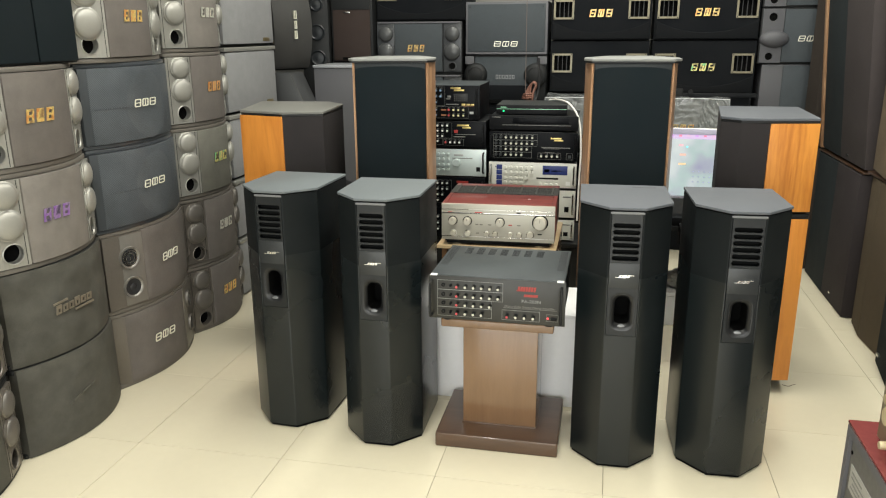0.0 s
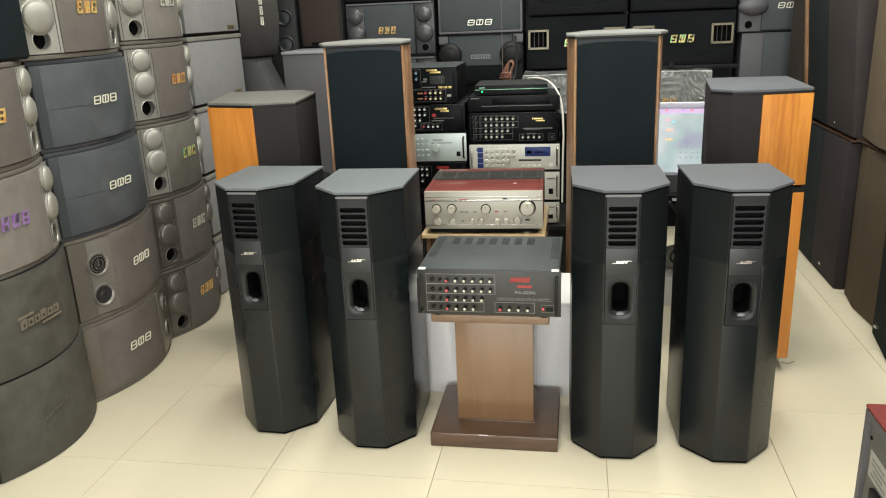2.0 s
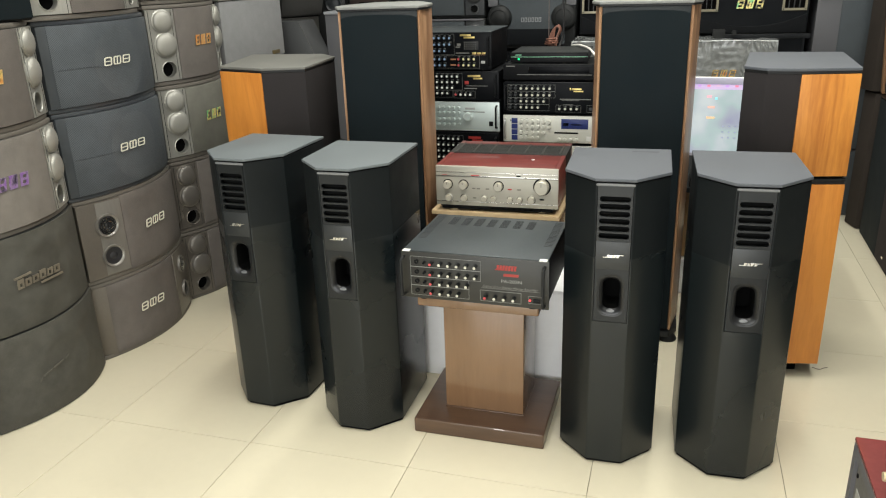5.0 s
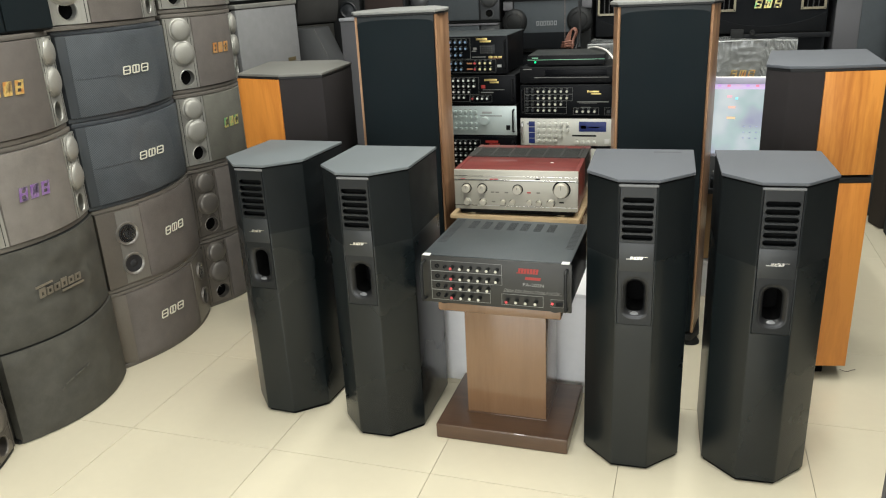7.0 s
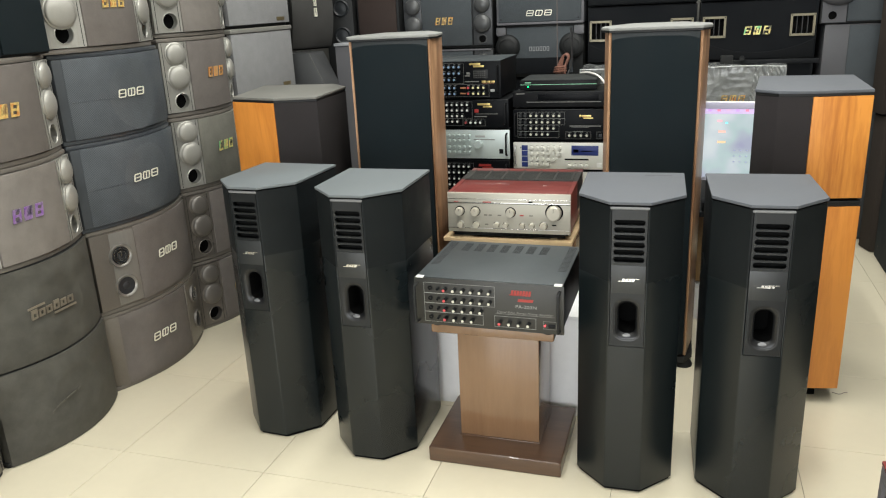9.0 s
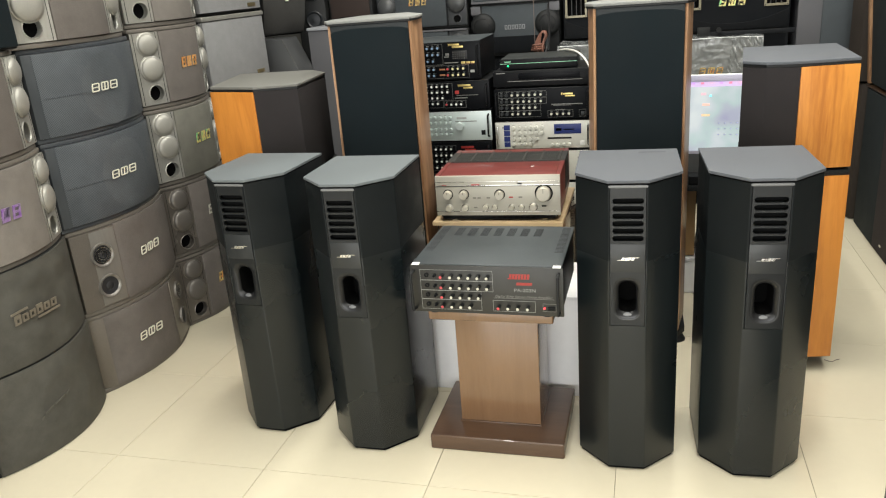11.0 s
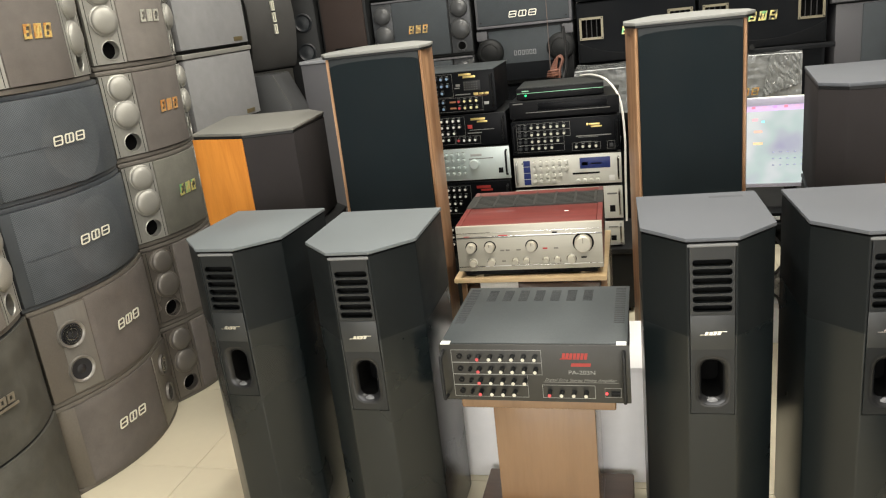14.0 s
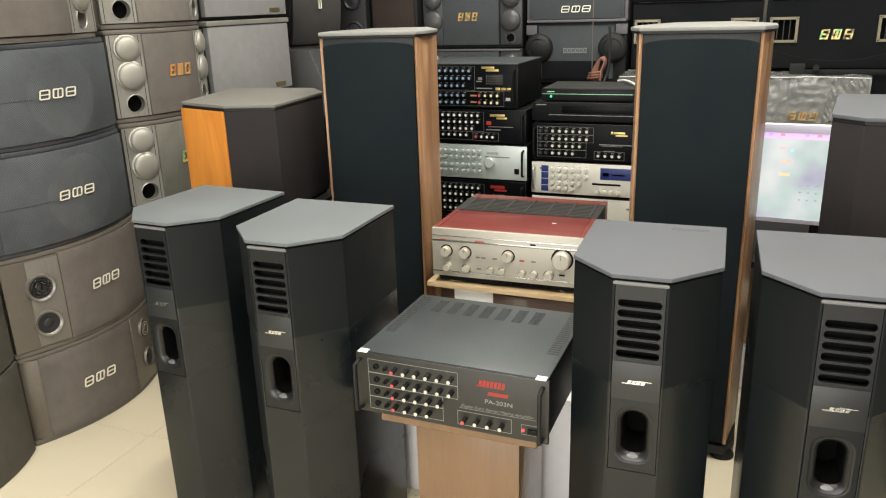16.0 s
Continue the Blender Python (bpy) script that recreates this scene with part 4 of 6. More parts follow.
rack_amp("mixing_amplifier", "black mixing amplifier with white knobs and red print", pose(xl + 0.03, yl, 0.452), 0.42, 0.152, 0.34, M_FACEBLACK, grid(KB, (0.20, 0.40)) + grid(KB[:7], (0.60,)) + grid(KB[:6], (0.80,)), M_WHITE, [(0.08, 0.60, 0.10, 0.92)], [(0.66, 0.80, 0.12, 0.20, M_REDDARK, "brand_mark"), (0.70, 0.82, 0.22, 0.28, M_REDDARK, "brand_mark"), (0.68, 0.80, 0.37, 0.42, M_LINEDIM, "printed_line"), (0.64, 0.90, 0.52, 0.54, M_LINEDIM, "printed_line")])
rack_amp("mixing_amplifier", "black mixing amplifier carrying the stack above it", pose(xl + 0.03, yl, 0.2855), 0.42, 0.165, 0.34, M_FACEBLACK, grid(KB[1:6], (0.3, 0.5, 0.7)), M_WHITE)
rack_amp("mixing_amplifier", "silver mixing amplifier with one large dial", pose(xl + 0.034, yl, 0.604), 0.42, 0.142, 0.34, M_SILVERFACE, grid(KB, (0.20, 0.38, 0.60, 0.78)), M_SILVERFACE, [], [(0.885, 0.93, 0.66, 0.82, M_AMPBLACK, "power_switch"), (0.62, 0.73, 0.20, 0.27, M_LINE, "brand_mark"), (0.60, 0.84, 0.33, 0.36, M_LINEDIM, "printed_line")], stem=M_SILVERFACE)
part("volume_dial", knob(0.065, 0.075, -0.004, 0.020, 0.022, 24), M_SILVERFACE, bpy.data.objects["mixing_amplifier.003"])
rack_amp("mixing_amplifier", "black mixing amplifier with rows of white knobs and gold print", pose(xl + 0.032, yl, 0.746), 0.42, 0.134, 0.34, M_FACEBLACK, grid(KB, (0.16, 0.36)) + grid(KB[:7], (0.56,)) + grid(KB[:6], (0.76,)) + [(0.53 + 0.054 * i, 0.80, M_REDK if i == 0 else None) for i in range(4)], M_WHITE, [(0.05, 0.60, 0.06, 0.66), (0.05, 0.49, 0.66, 0.92), (0.50, 0.74, 0.68, 0.94)], [(0.66, 0.80, 0.12, 0.19, M_GOLDPRINT, "brand_mark"), (0.72, 0.82, 0.21, 0.27, M_GOLDPRINT, "brand_mark"), (0.625, 0.67, 0.33, 0.45, M_REDPRINT, "printed_mark"), (0.64, 0.88, 0.49, 0.51, M_LINEDIM, "printed_line"), (0.62, 0.76, 0.575, 0.61, M_LINEDIM, "printed_line")])
rack_amp("mixing_amplifier", "large black amplifier with blue-capped knobs and gold print", pose(xl + 0.0, yl, 0.880), 0.42, 0.172, 0.36, M_FACEBLACK, grid(KB, (0.15, 0.32), M_BLUEK) + grid(KB[:7], (0.49,), M_BLUEK) + grid(KB[:7], (0.71, 0.87), M_BLUEK) + [(0.645, 0.71, M_REDK), (0.645, 0.87, M_REDK)] + grid((0.70, 0.757, 0.815), (0.71, 0.87), M_YELK), M_WHITE, [(0.05, 0.595, 0.05, 0.60), (0.05, 0.87, 0.62, 0.96)], [(0.66, 0.78, 0.06, 0.11, M_GOLDPRINT, "brand_mark"), (0.70, 0.82, 0.12, 0.17, M_GOLDPRINT, "brand_mark"), (0.70, 0.86, 0.24, 0.47, M_LIDDARK, "meter_window"), (0.55, 0.61, 0.70, 0.74, M_COPPERPRINT, "printed_mark"), (0.55, 0.61, 0.85, 0.89, M_COPPERPRINT, "printed_mark"), (0.61, 0.76, 0.54, 0.565, M_LINEDIM, "printed_line"), (0.79, 0.835, 0.53, 0.59, M_GOLDPRINT, "printed_mark"), (0.845, 0.885, 0.535, 0.585, M_GOLDPRINT, "printed_mark"), (0.895, 0.935, 0.535, 0.585, M_GOLDPRINT, "printed_mark"), (0.80, 0.93, 0.60, 0.608, M_COPPERPRINT, "printed_line"), (0.625, 0.665, 0.30, 0.36, M_LINEDIM, "printed_mark"), (0.61, 0.66, 0.38, 0.41, M_LINEDIM, "printed_line"), (0.885, 0.93, 0.76, 0.83, M_LINE, "power_switch")], lidm=M_AMPTOP)

topamp = [o for o in scene.objects if o.name.startswith("mixing_amplifier") and abs(o.matrix_world.translation.z - 0.880) < 1e-4][0]
for i in range(6):
    for k in range(4):
        part("level_light", box(0.086 + 0.010 * i, 0.089 + 0.010 * i, -0.0062, -0.0052, 0.098 + 0.009 * k, 0.101 + 0.009 * k), M_LINEDIM, topamp)

xr, yr = -0.340, 3.722
KR = [0.195 + 0.060 * i for i in range(7)]
for z, h in ((0.2855, 0.115), (0.401, 0.148)):
    rack_amp("mixing_amplifier", "off-white amplifier with side handles lower in the stack", pose(xr, yr, z), 0.43, h - 0.003, 0.34, M_WHITEFACE, grid(KR[:6], (0.3, 0.6)), M_WHITEFACE, [], [(0.88, 0.93, 0.60, 0.80, M_AMPBLACK, "power_switch"), (0.86, 0.95, 0.22, 0.27, M_LINEDIM, "printed_line")], stem=M_WHITEFACE)
rack_amp("mixing_amplifier", "off-white mixing amplifier with white knobs and navy label", pose(xr, yr, 0.549), 0.43, 0.132, 0.34, M_WHITEFACE, grid(KR[:6], (0.22, 0.42)) + grid(KR[:5], (0.64,)) + grid(KR[:4], (0.82,)) + grid((0.60, 0.66, 0.72, 0.78), (0.87,)), M_WHITEFACE, [], [(0.09, 0.155, 0.12, 0.31, M_NAVYPRINT, "side_label"), (0.09, 0.155, 0.33, 0.52, M_NAVYPRINT, "side_label"), (0.09, 0.155, 0.54, 0.73, M_NAVYPRINT, "side_label"), (0.09, 0.155, 0.75, 0.93, M_NAVYPRINT, "side_label"), (0.075, 0.088, 0.18, 0.24, M_LINEDIM, "printed_mark"), (0.62, 0.90, 0.12, 0.48, M_NAVYPRINT, "brand_label"), (0.64, 0.695, 0.26, 0.38, M_WHITE, "brand_mark"), (0.72, 0.83, 0.30, 0.35, M_LINEDIM, "printed_line"), (0.55, 0.80, 0.60, 0.66, M_AMPBLACK, "printed_bar"), (0.885, 0.935, 0.74, 0.92, M_PAPER, "sticker")], stem=M_WHITEFACE, r=0.0085)
rack_amp("mixing_amplifier", "black mixing amplifier with grey knobs and gold mark", pose(xr, yr, 0.682), 0.43, 0.146, 0.34, M_FACEBLACK, grid((0.082, 0.135), (0.19, 0.40, 0.60, 0.80), M_LIDVENT) + grid(KR[:6], (0.19, 0.40)) + grid(KR[:5], (0.60,)) + grid(KR[:4], (0.80,)) + grid((0.60, 0.66, 0.72, 0.78), (0.83,)), M_CREAMCAP, [(0.05, 0.55, 0.08, 0.29), (0.05, 0.55, 0.29, 0.50), (0.05, 0.49, 0.50, 0.71), (0.05, 0.49, 0.71, 0.92), (0.56, 0.82, 0.72, 0.95), (0.88, 0.95, 0.72, 0.95)], [(0.70, 0.715, 0.17, 0.25, M_GOLDPRINT, "brand_mark"), (0.72, 0.82, 0.185, 0.24, M_GOLDPRINT, "brand_mark"), (0.74, 0.84, 0.26, 0.30, M_GOLDPRINT, "brand_mark"), (0.60, 0.92, 0.52, 0.55, M_LINEDIM, "printed_line"), (0.62, 0.80, 0.565, 0.58, M_LINEDIM, "printed_line"), (0.64, 0.74, 0.70, 0.715, M_LINEDIM, "printed_line"), (0.90, 0.935, 0.79, 0.90, M_LIDVENT, "power_switch")], r=0.0076)
dv = thing("disc_player", "slim black disc player with silver trim line", "disc player", pose(xr - 0.0, yr, 0.830), "stacked amplifiers")
feet(dv, 0.43, 0.30, 0.014, 0.008)
casing(dv, 0.43, 0.30, 0.008, 0.068, M_LIDDARK)
part("face", box(-0.215, 0.215, -0.004, 0.004, 0.008, 0.075, 0.003), M_AMPBLACK, dv)
part("disc_tray", box(-0.10, 0.17, -0.006, -0.004, 0.038, 0.066, 0.001), M_FACEBLACK, dv)
part("trim_line", box(-0.15, 0.18, -0.0062, -0.004, 0.030, 0.0325), M_LINEDIM, dv)
part("printed_line", box(-0.20, -0.16, -0.0045, -0.004, 0.066, 0.070), M_LINEDIM, dv)
dr = thing("video_recorder", "slim black recorder with green light and green line", "recorder", pose(xr - 0.014, yr + 0.03, 0.906, 0, 0, 1), "stacked amplifiers")
feet(dr, 0.34, 0.24, 0.010, 0.005)
casing(dr, 0.345, 0.25, 0.005, 0.045, M_LIDGREY)
part("face", box(-0.172, 0.172, -0.006, 0.004, 0.005, 0.048, 0.003), M_AMPBLACK, dr)
part("light_line", box(-0.170, 0.170, -0.0072, -0.006, 0.0285, 0.0305), M_GREENLINE, dr, "thin green light line")
part("power_led", cyl_front(-0.135, 0.020, -0.006, 0.0042, 0.002, 12), M_LEDGREEN, dr)
part("printed_line", box(-0.150, -0.122, -0.0066, -0.006, 0.036, 0.040), M_GREENLINE, dr)


# ---- curved wall speakers ----
def arc_y(x, w, sag):
    return -sag * (1 - (2 * x / w) ** 2)


def arc_poly(w, d, sag, off=0.0, n=14, x0=None, x1=None):
    x0 = -w / 2 if x0 is None else x0
    x1 = w / 2 if x1 is None else x1
    fr = [(x0 + (x1 - x0) * i / n, arc_y(x0 + (x1 - x0) * i / n, w, sag) + off) for i in range(n + 1)]
    return fr + [(x1, d), (x0, d)]


def arc_band(x0, x1, z0, z1, w, sag, out, thick, bev=0.003, n=12):
    """A curved slab that follows the front, out metres proud of it."""
    f = [(x0 + (x1 - x0) * i / n, arc_y(x0 + (x1 - x0) * i / n, w, sag) - out) for i in range(n + 1)]
    b = [(x, y + thick) for x, y in f[::-1]]
    return prism(f + b, z0, z1, bev, 2, 50)


LEAN_RIGHT = Matrix(((1, 0, 0.2, 0), (0, 1, 0, 0), (0, 0, 1, 0), (0, 0, 0, 1)))


def mark(parent, w, sag, x, z, lw, lh, material, style, out=0.004, name="badge"):
    """A badge of three slanted blocks, set flat on the curved front."""
    slope = math.atan2(8 * sag * x / w ** 2, 1)
    m = Matrix.Translation((x, arc_y(x, w, sag) - out, z)) @ Matrix.Rotation(slope, 4, "Z")
    cell, bits, gap = lw / 3, [], 0.07
    if style == "ring":
        lh, gap = lh * 0.9, 0.11
    for i in range(3):
        a, b = -lw / 2 + i * cell + cell * gap, -lw / 2 + (i + 1) * cell - cell * gap
        s, lo, hi, t = lh * 0.16, -lh / 2, lh / 2, lh * (0.17 if style == "block" else 0.135)
        cut = [(a + t, lo + t), (b - t - s, lo + t), (b - t, hi - t), (a + t + s, hi - t)]
        bar = [(a + t, -t / 2), (b - t, -t / 2), (b - t, t / 2), (a + t, t / 2)]
        if style == "block":
            bits.append(plate([(a, lo), (b - s, lo), (b, hi), (a + s, hi)], [cut], -0.0018, 0.001))
            bits.append(plate(bar if i != 1 else [(-t * 0.7 - s / 2, lo + t), (t * 0.7 - s / 2, lo + t), (t * 0.7 + s / 2, hi - t), (-t * 0.7 + s / 2, hi - t)], [], -0.0015, 0.001))
        else:
            hole = rrect(a + t, b - t, lo + t, hi - t, lh * 0.07, 2)
            link = [plate(rrect(a, b, lo, hi, lh * 0.20, 3), [hole], -0.0018, 0.001)]
            link.append(plate([(a + t, -t * 0.4), (b - t, -t * 0.4), (b - t, t * 0.4), (a + t, t * 0.4)] if i != 1 else [(-t * 0.45, lo + t), (t * 0.45, lo + t), (t * 0.45, hi - t), (-t * 0.45, hi - t)], [], -0.0015, 0.001))
            bits += [moved(q, LEAN_RIGHT) for q in link]
    for bit in bits:
        part("badge_block", moved(bit, m), material, parent)


def chord(w, sag, x0, x1):
    """Frame of a flat panel between two places on the curved front: origin at x0, local x along it."""
    a, b = Vector((x0, arc_y(x0, w, sag))), Vector((x1, arc_y(x1, w, sag)))
    d = b - a
    return Matrix.Translation((a.x, a.y, 0)) @ Matrix.Rotation(math.atan2(d.y, d.x), 4, "Z"), d.length


def dome(u, z, y, r, rise, n=24):
    prof = [(r, 0), (r, 0.006)] + [(r * math.cos(a), 0.006 + rise * math.sin(a)) for a in (0.25, 0.55, 0.85, 1.15, 1.4)] + [(0, 0.006 + rise)]
    return moved(lathe(prof, n), Matrix.Translation((u, y, z)) @ TO_FRONT)


def pod_panel(sp, w, h, sag, side, pm, dm, pw=0.108):
    """End panel with two domes and a port hole."""
    big = 1 + 1.7 * (pw - 0.108) / 0.108 * 0.2
    m, L = chord(w, sag, -w / 2, -w / 2 + pw) if side < 0 else chord(w, sag, w / 2 - pw, w / 2)
    c = L * 0.5
    inn = -0.010 * side
    hole = circle(c + inn, 0.060, 0.029, 22)
    pl = plate([(0.001, 0.018), (L - 0.002, 0.018), (L - 0.002, h - 0.018), (0.001, h - 0.018)], [hole], -0.004, 0.012)
    pp = part("end_panel", moved(pl, m), pm, sp, "silver-grey end panel")
    rim = moved(ring_of([(0.029, -0.03), (0.029, 0.0), (0.031, 0.003), (0.033, 0.0015), (0.033, 0.0)], 22), Matrix.Translation((c + inn, -0.004, 0.060)) @ TO_FRONT)
    bm = moved(rim, m)
    part("port_ring", bm, pm, pp)
    part("port_backing", moved(cyl_front(c + inn, 0.060, 0.0255, 0.034, 0.002), m), M_VOID, pp)
    for zz, r, du in ((h - 0.062 * big, 0.041 * big, 0.5 * inn), (h - 0.151 * big, 0.045 * big, 0.7 * inn)):
        part("dome", moved(dome(c + du, zz, -0.004, r, 0.017), m), dm, pp)
        ring = moved(ring_of([(r + 0.004, 0), (r + 0.004, 0.005), (r, 0.007), (r, 0)], 24), Matrix.Translation((c + du, -0.004, zz)) @ TO_FRONT)
        part("dome_ring", moved(ring, m), pm, pp)
    for du in (0.012, L - 0.012):
        part("groove", moved(box(du - 0.001, du + 0.001, -0.0046, -0.0035, 0.02, h - 0.02), m), M_CAB_DARK, pp)


def shell(sp, w, h, d, sag, cab, inset=0.03):
    core = prism(arc_poly(w - 0.006, d, sag, inset), 0.012, h - 0.012)
    lo = prism(arc_poly(w, d, sag, 0.004), 0.0, 0.0155, 0.004)
    hi = prism(arc_poly(w, d, sag, 0.004), h - 0.0165, h - 0.001, 0.005, 2)
    part("cabinet", core, cab, sp)
    part("bottom_board", lo, cab, sp)
    part("top_board", hi, cab, sp)


WALL_GROUP = "wall of stacked curved speakers"


def pod_speaker(label, m, w, h, cloth, cab, pm, dm, foil, bx=0.010, d=0.30, sag=0.072, pw=0.108):
    sp = thing("karaoke_speaker", label, "speaker", m, WALL_GROUP)
    shell(sp, w, h, d, sag, cab)
    for s in (-1, 1):
        pod_panel(sp, w, h, sag, s, pm, dm, pw)
    part("grille", arc_band(-w / 2 + pw + 0.001, w / 2 - pw - 0.001, 0.018, h - 0.018, w, sag, 0.005, 0.03), cloth, sp)
    mark(sp, w, sag, bx, h * 0.525, 0.118, 0.040, foil, "block", 0.006)
    return sp


def arc_disc(cx, cz, r, w, sag, out):
    """A thin round shell that follows the curved front."""
    bm = bmesh.new()
    n, m = 28, 5
    c = bm.verts.new((cx, arc_y(cx, w, sag) - out, cz))
    prev = None
    for j in range(1, m + 1):
        ring = []
        for k in range(n):
            x = cx + r * j / m * math.cos(2 * math.pi * k / n)
            ring.append(bm.verts.new((x, arc_y(x, w, sag) - out + (0.001 if j == m else 0), cz + r * j / m * math.sin(2 * math.pi * k / n))))
        for k in range(n):
            if prev is None:
                bm.faces.new((c, ring[k], ring[(k + 1) % n]))
            else:
                bm.faces.new((prev[k], ring[k], ring[(k + 1) % n], prev[(k + 1) % n]))
        prev = ring
    bmesh.ops.recalc_face_normals(bm, faces=bm.faces)
    return bm


def mesh_speaker(label, m, w, h, d=0.30, sag=0.072):
    sp = thing("karaoke_speaker", label, "speaker", m, WALL_GROUP)
    shell(sp, w, h, d, sag, M_SLATERIM)
    part("woofer_shadow", arc_disc(0.020, h * 0.47, 0.124, w, sag, 0.0050), M_GRILLE2, sp, "woofer showing pale through the mesh")
    part("grille", arc_band(-w / 2 + 0.031, w / 2 - 0.006, 0.0155, h - 0.017, w, sag, 0.004, 0.03, 0.002, 48), M_GRILLE, sp, "slate perforated metal grille")
    part("end_block", arc_band(-w / 2 + 0.004, -w / 2 + 0.0312, 0.0155, h - 0.017, w, sag, 0.003, 0.03, 0.0015), M_SLATERIM, sp)
    part("seam", arc_band(-w / 2 + 0.040, -0.09, h * 0.47 - 0.0025, h * 0.47 - 0.0005, w, sag, 0.0052, 0.004, 0), M_SLATERIM, sp)
    mark(sp, w, sag, -0.008, h * 0.5, 0.138, 0.031, M_BADGE, "ring", 0.007)
    return sp


def driver(sp, m, u, z, r, ringm, grid_front):
    """A round driver in a pale ring; grid_front adds bright hoops and a cross bar over a black tweeter."""
    at = Matrix.Translation((u, -0.0048, z)) @ TO_FRONT
    b = part("driver", moved(moved(ring_of([(r, -0.003), (r, 0.004), (r * 0.95, 0.0075), (r * 0.84, 0.0055), (r * 0.76, 0.002), (r * 0.76, 0)], 30), at), m), ringm, sp, "round driver in a pale ring")
    part("cone", moved(moved(lathe([(r * 0.8, 0.0), (r * 0.74, 0.003), (r * 0.34, 0.0005), (r * 0.3, 0.0015), (r * 0.16, 0.004), (0, 0.0048)], 26), at), m), M_CONE, b, "black cone")
    if grid_front:
        for q in (0.68, 0.44):
            hoop = ring_of([(r * q, 0.005), (r * q, 0.0075), (r * (q - 0.08), 0.0075), (r * (q - 0.08), 0.005)], 26)
            part("hoop", moved(moved(hoop, at), m), M_CHROME, b)
        part("cross_bar", moved(box(u - 0.0014, u + 0.0014, -0.0125, -0.0105, z - r * 0.2, z + r * 0.62), m), M_CHROME, b)


def cone_speaker(label, m, w, h, side, d=0.30, sag=0.072):
    sp = thing("karaoke_speaker", label, "speaker", m, WALL_GROUP)
    shell(sp, w, h, d, sag, M_CAB_BROWN)
    a, b = (-w / 2 + 0.158, w / 2 - 0.006) if side < 0 else (-w / 2 + 0.0425, w / 2 - 0.165)
    part("grille", arc_cloth(a, b, 0.015, h - 0.016, w, sag, 0.004, 0.03, 0.0012), M_FELT_BROWN, sp)
    pm, L = chord(w, sag, -w / 2 + 0.002, -w / 2 + 0.157) if side < 0 else chord(w, sag, w / 2 - 0.164, w / 2 - 0.002)
    pp = part("end_panel", moved(box(0, L, -0.003, 0.02, 0.016, h - 0.017, 0.004), pm), M_CAB_BROWN2, sp, "smooth pewter-brown end panel")
    if side < 0:
        part("bright_column", moved(box(L * 0.42, L * 0.985, -0.0048, -0.003, 0.022, h - 0.022, 0.001), pm), M_PEWTER, pp, "brushed pewter column")
        driver(pp, pm, L * 0.61, h * 0.655, 0.043, M_PEWTER, True)
        driver(pp, pm, L * 0.63, h * 0.285, 0.042, M_PEWTER, False)
    else:
        part("end_trim", prism([(-w / 2 + 0.003, 0.03), (-w / 2 + 0.005, arc_y(-w / 2, w, sag) + 0.012), (-w / 2 + 0.042, arc_y(-w / 2 + 0.042, w, sag) - 0.0035), (-w / 2 + 0.042, 0.03)], 0.015, h - 0.016, 0.002), M_CAB_BROWN2, sp)
        driver(pp, pm, L * 0.46, h * 0.72, 0.036, M_DKDOME, True)
        driver(pp, pm, L * 0.52, h * 0.34, 0.036, M_DKDOME, False)
    mark(sp, w, sag, 0.034 if side < 0 else -0.06, h * 0.52, 0.125, 0.034, M_BADGE, "ring", 0.007)
    return sp


def arc_cloth(x0, x1, z0, z1, w, sag, out, thick, dent, swell=0.0, n=36, k=18):
    """Stretched cloth over the curved front, with slight dents and a faint raised disc."""
    bm = bmesh.new()
    rows = []
    for j in range(k + 1):
        z = z0 + (z1 - z0) * j / k
        row = []
        for i in range(n + 1):
            x = x0 + (x1 - x0) * i / n
            edge = min(i, n - i, j, k - j)
            y = arc_y(x, w, sag) - out + (0.004 if edge == 0 else 0.001 if edge == 1 else 0.0)
            if edge > 1:
                y += dent * (noise.noise(Vector((x * 9 + z0 * 5, z * 14, w * 7))) + 0.5 * noise.noise(Vector((x * 26, z * 30, w * 3))))
                q = math.hypot(x - (x0 + x1) / 2, z - (z0 + z1) / 2)
                y -= swell * max(0.0, 1 - (abs(q - 0.10) / 0.018) ** 2)
            row.append(bm.verts.new((x, y, z)))
        rows.append(row)
    for a, b in zip(rows, rows[1:]):
        for i in range(n):
            bm.faces.new((a[i], a[i + 1], b[i + 1], b[i]))
    ret = bmesh.ops.extrude_face_region(bm, geom=list(bm.faces))
    for v in [v for v in ret["geom"] if isinstance(v, bmesh.types.BMVert)]:
        v.co.y = arc_y(v.co.x, w, sag) - out + thick
    bmesh.ops.recalc_face_normals(bm, faces=bm.faces)
    return bm


M_CONE = mat("black_paper_cone", (0.022, 0.022, 0.024), 0.5, var=0.2, bump=0.1, spec=0.35)
M_PEWTER = mat("brushed_pewter", (0.205, 0.195, 0.178), 0.34, 0.45, var=0.12, grain=150, bump=0.06, stretch=(1, 1, 0.1))
M_CAB_BROWN2 = mat("pewter_brown_plastic", (0.145, 0.130, 0.113), 0.33, 0.4, var=0.16, grain=200, bump=0.08)


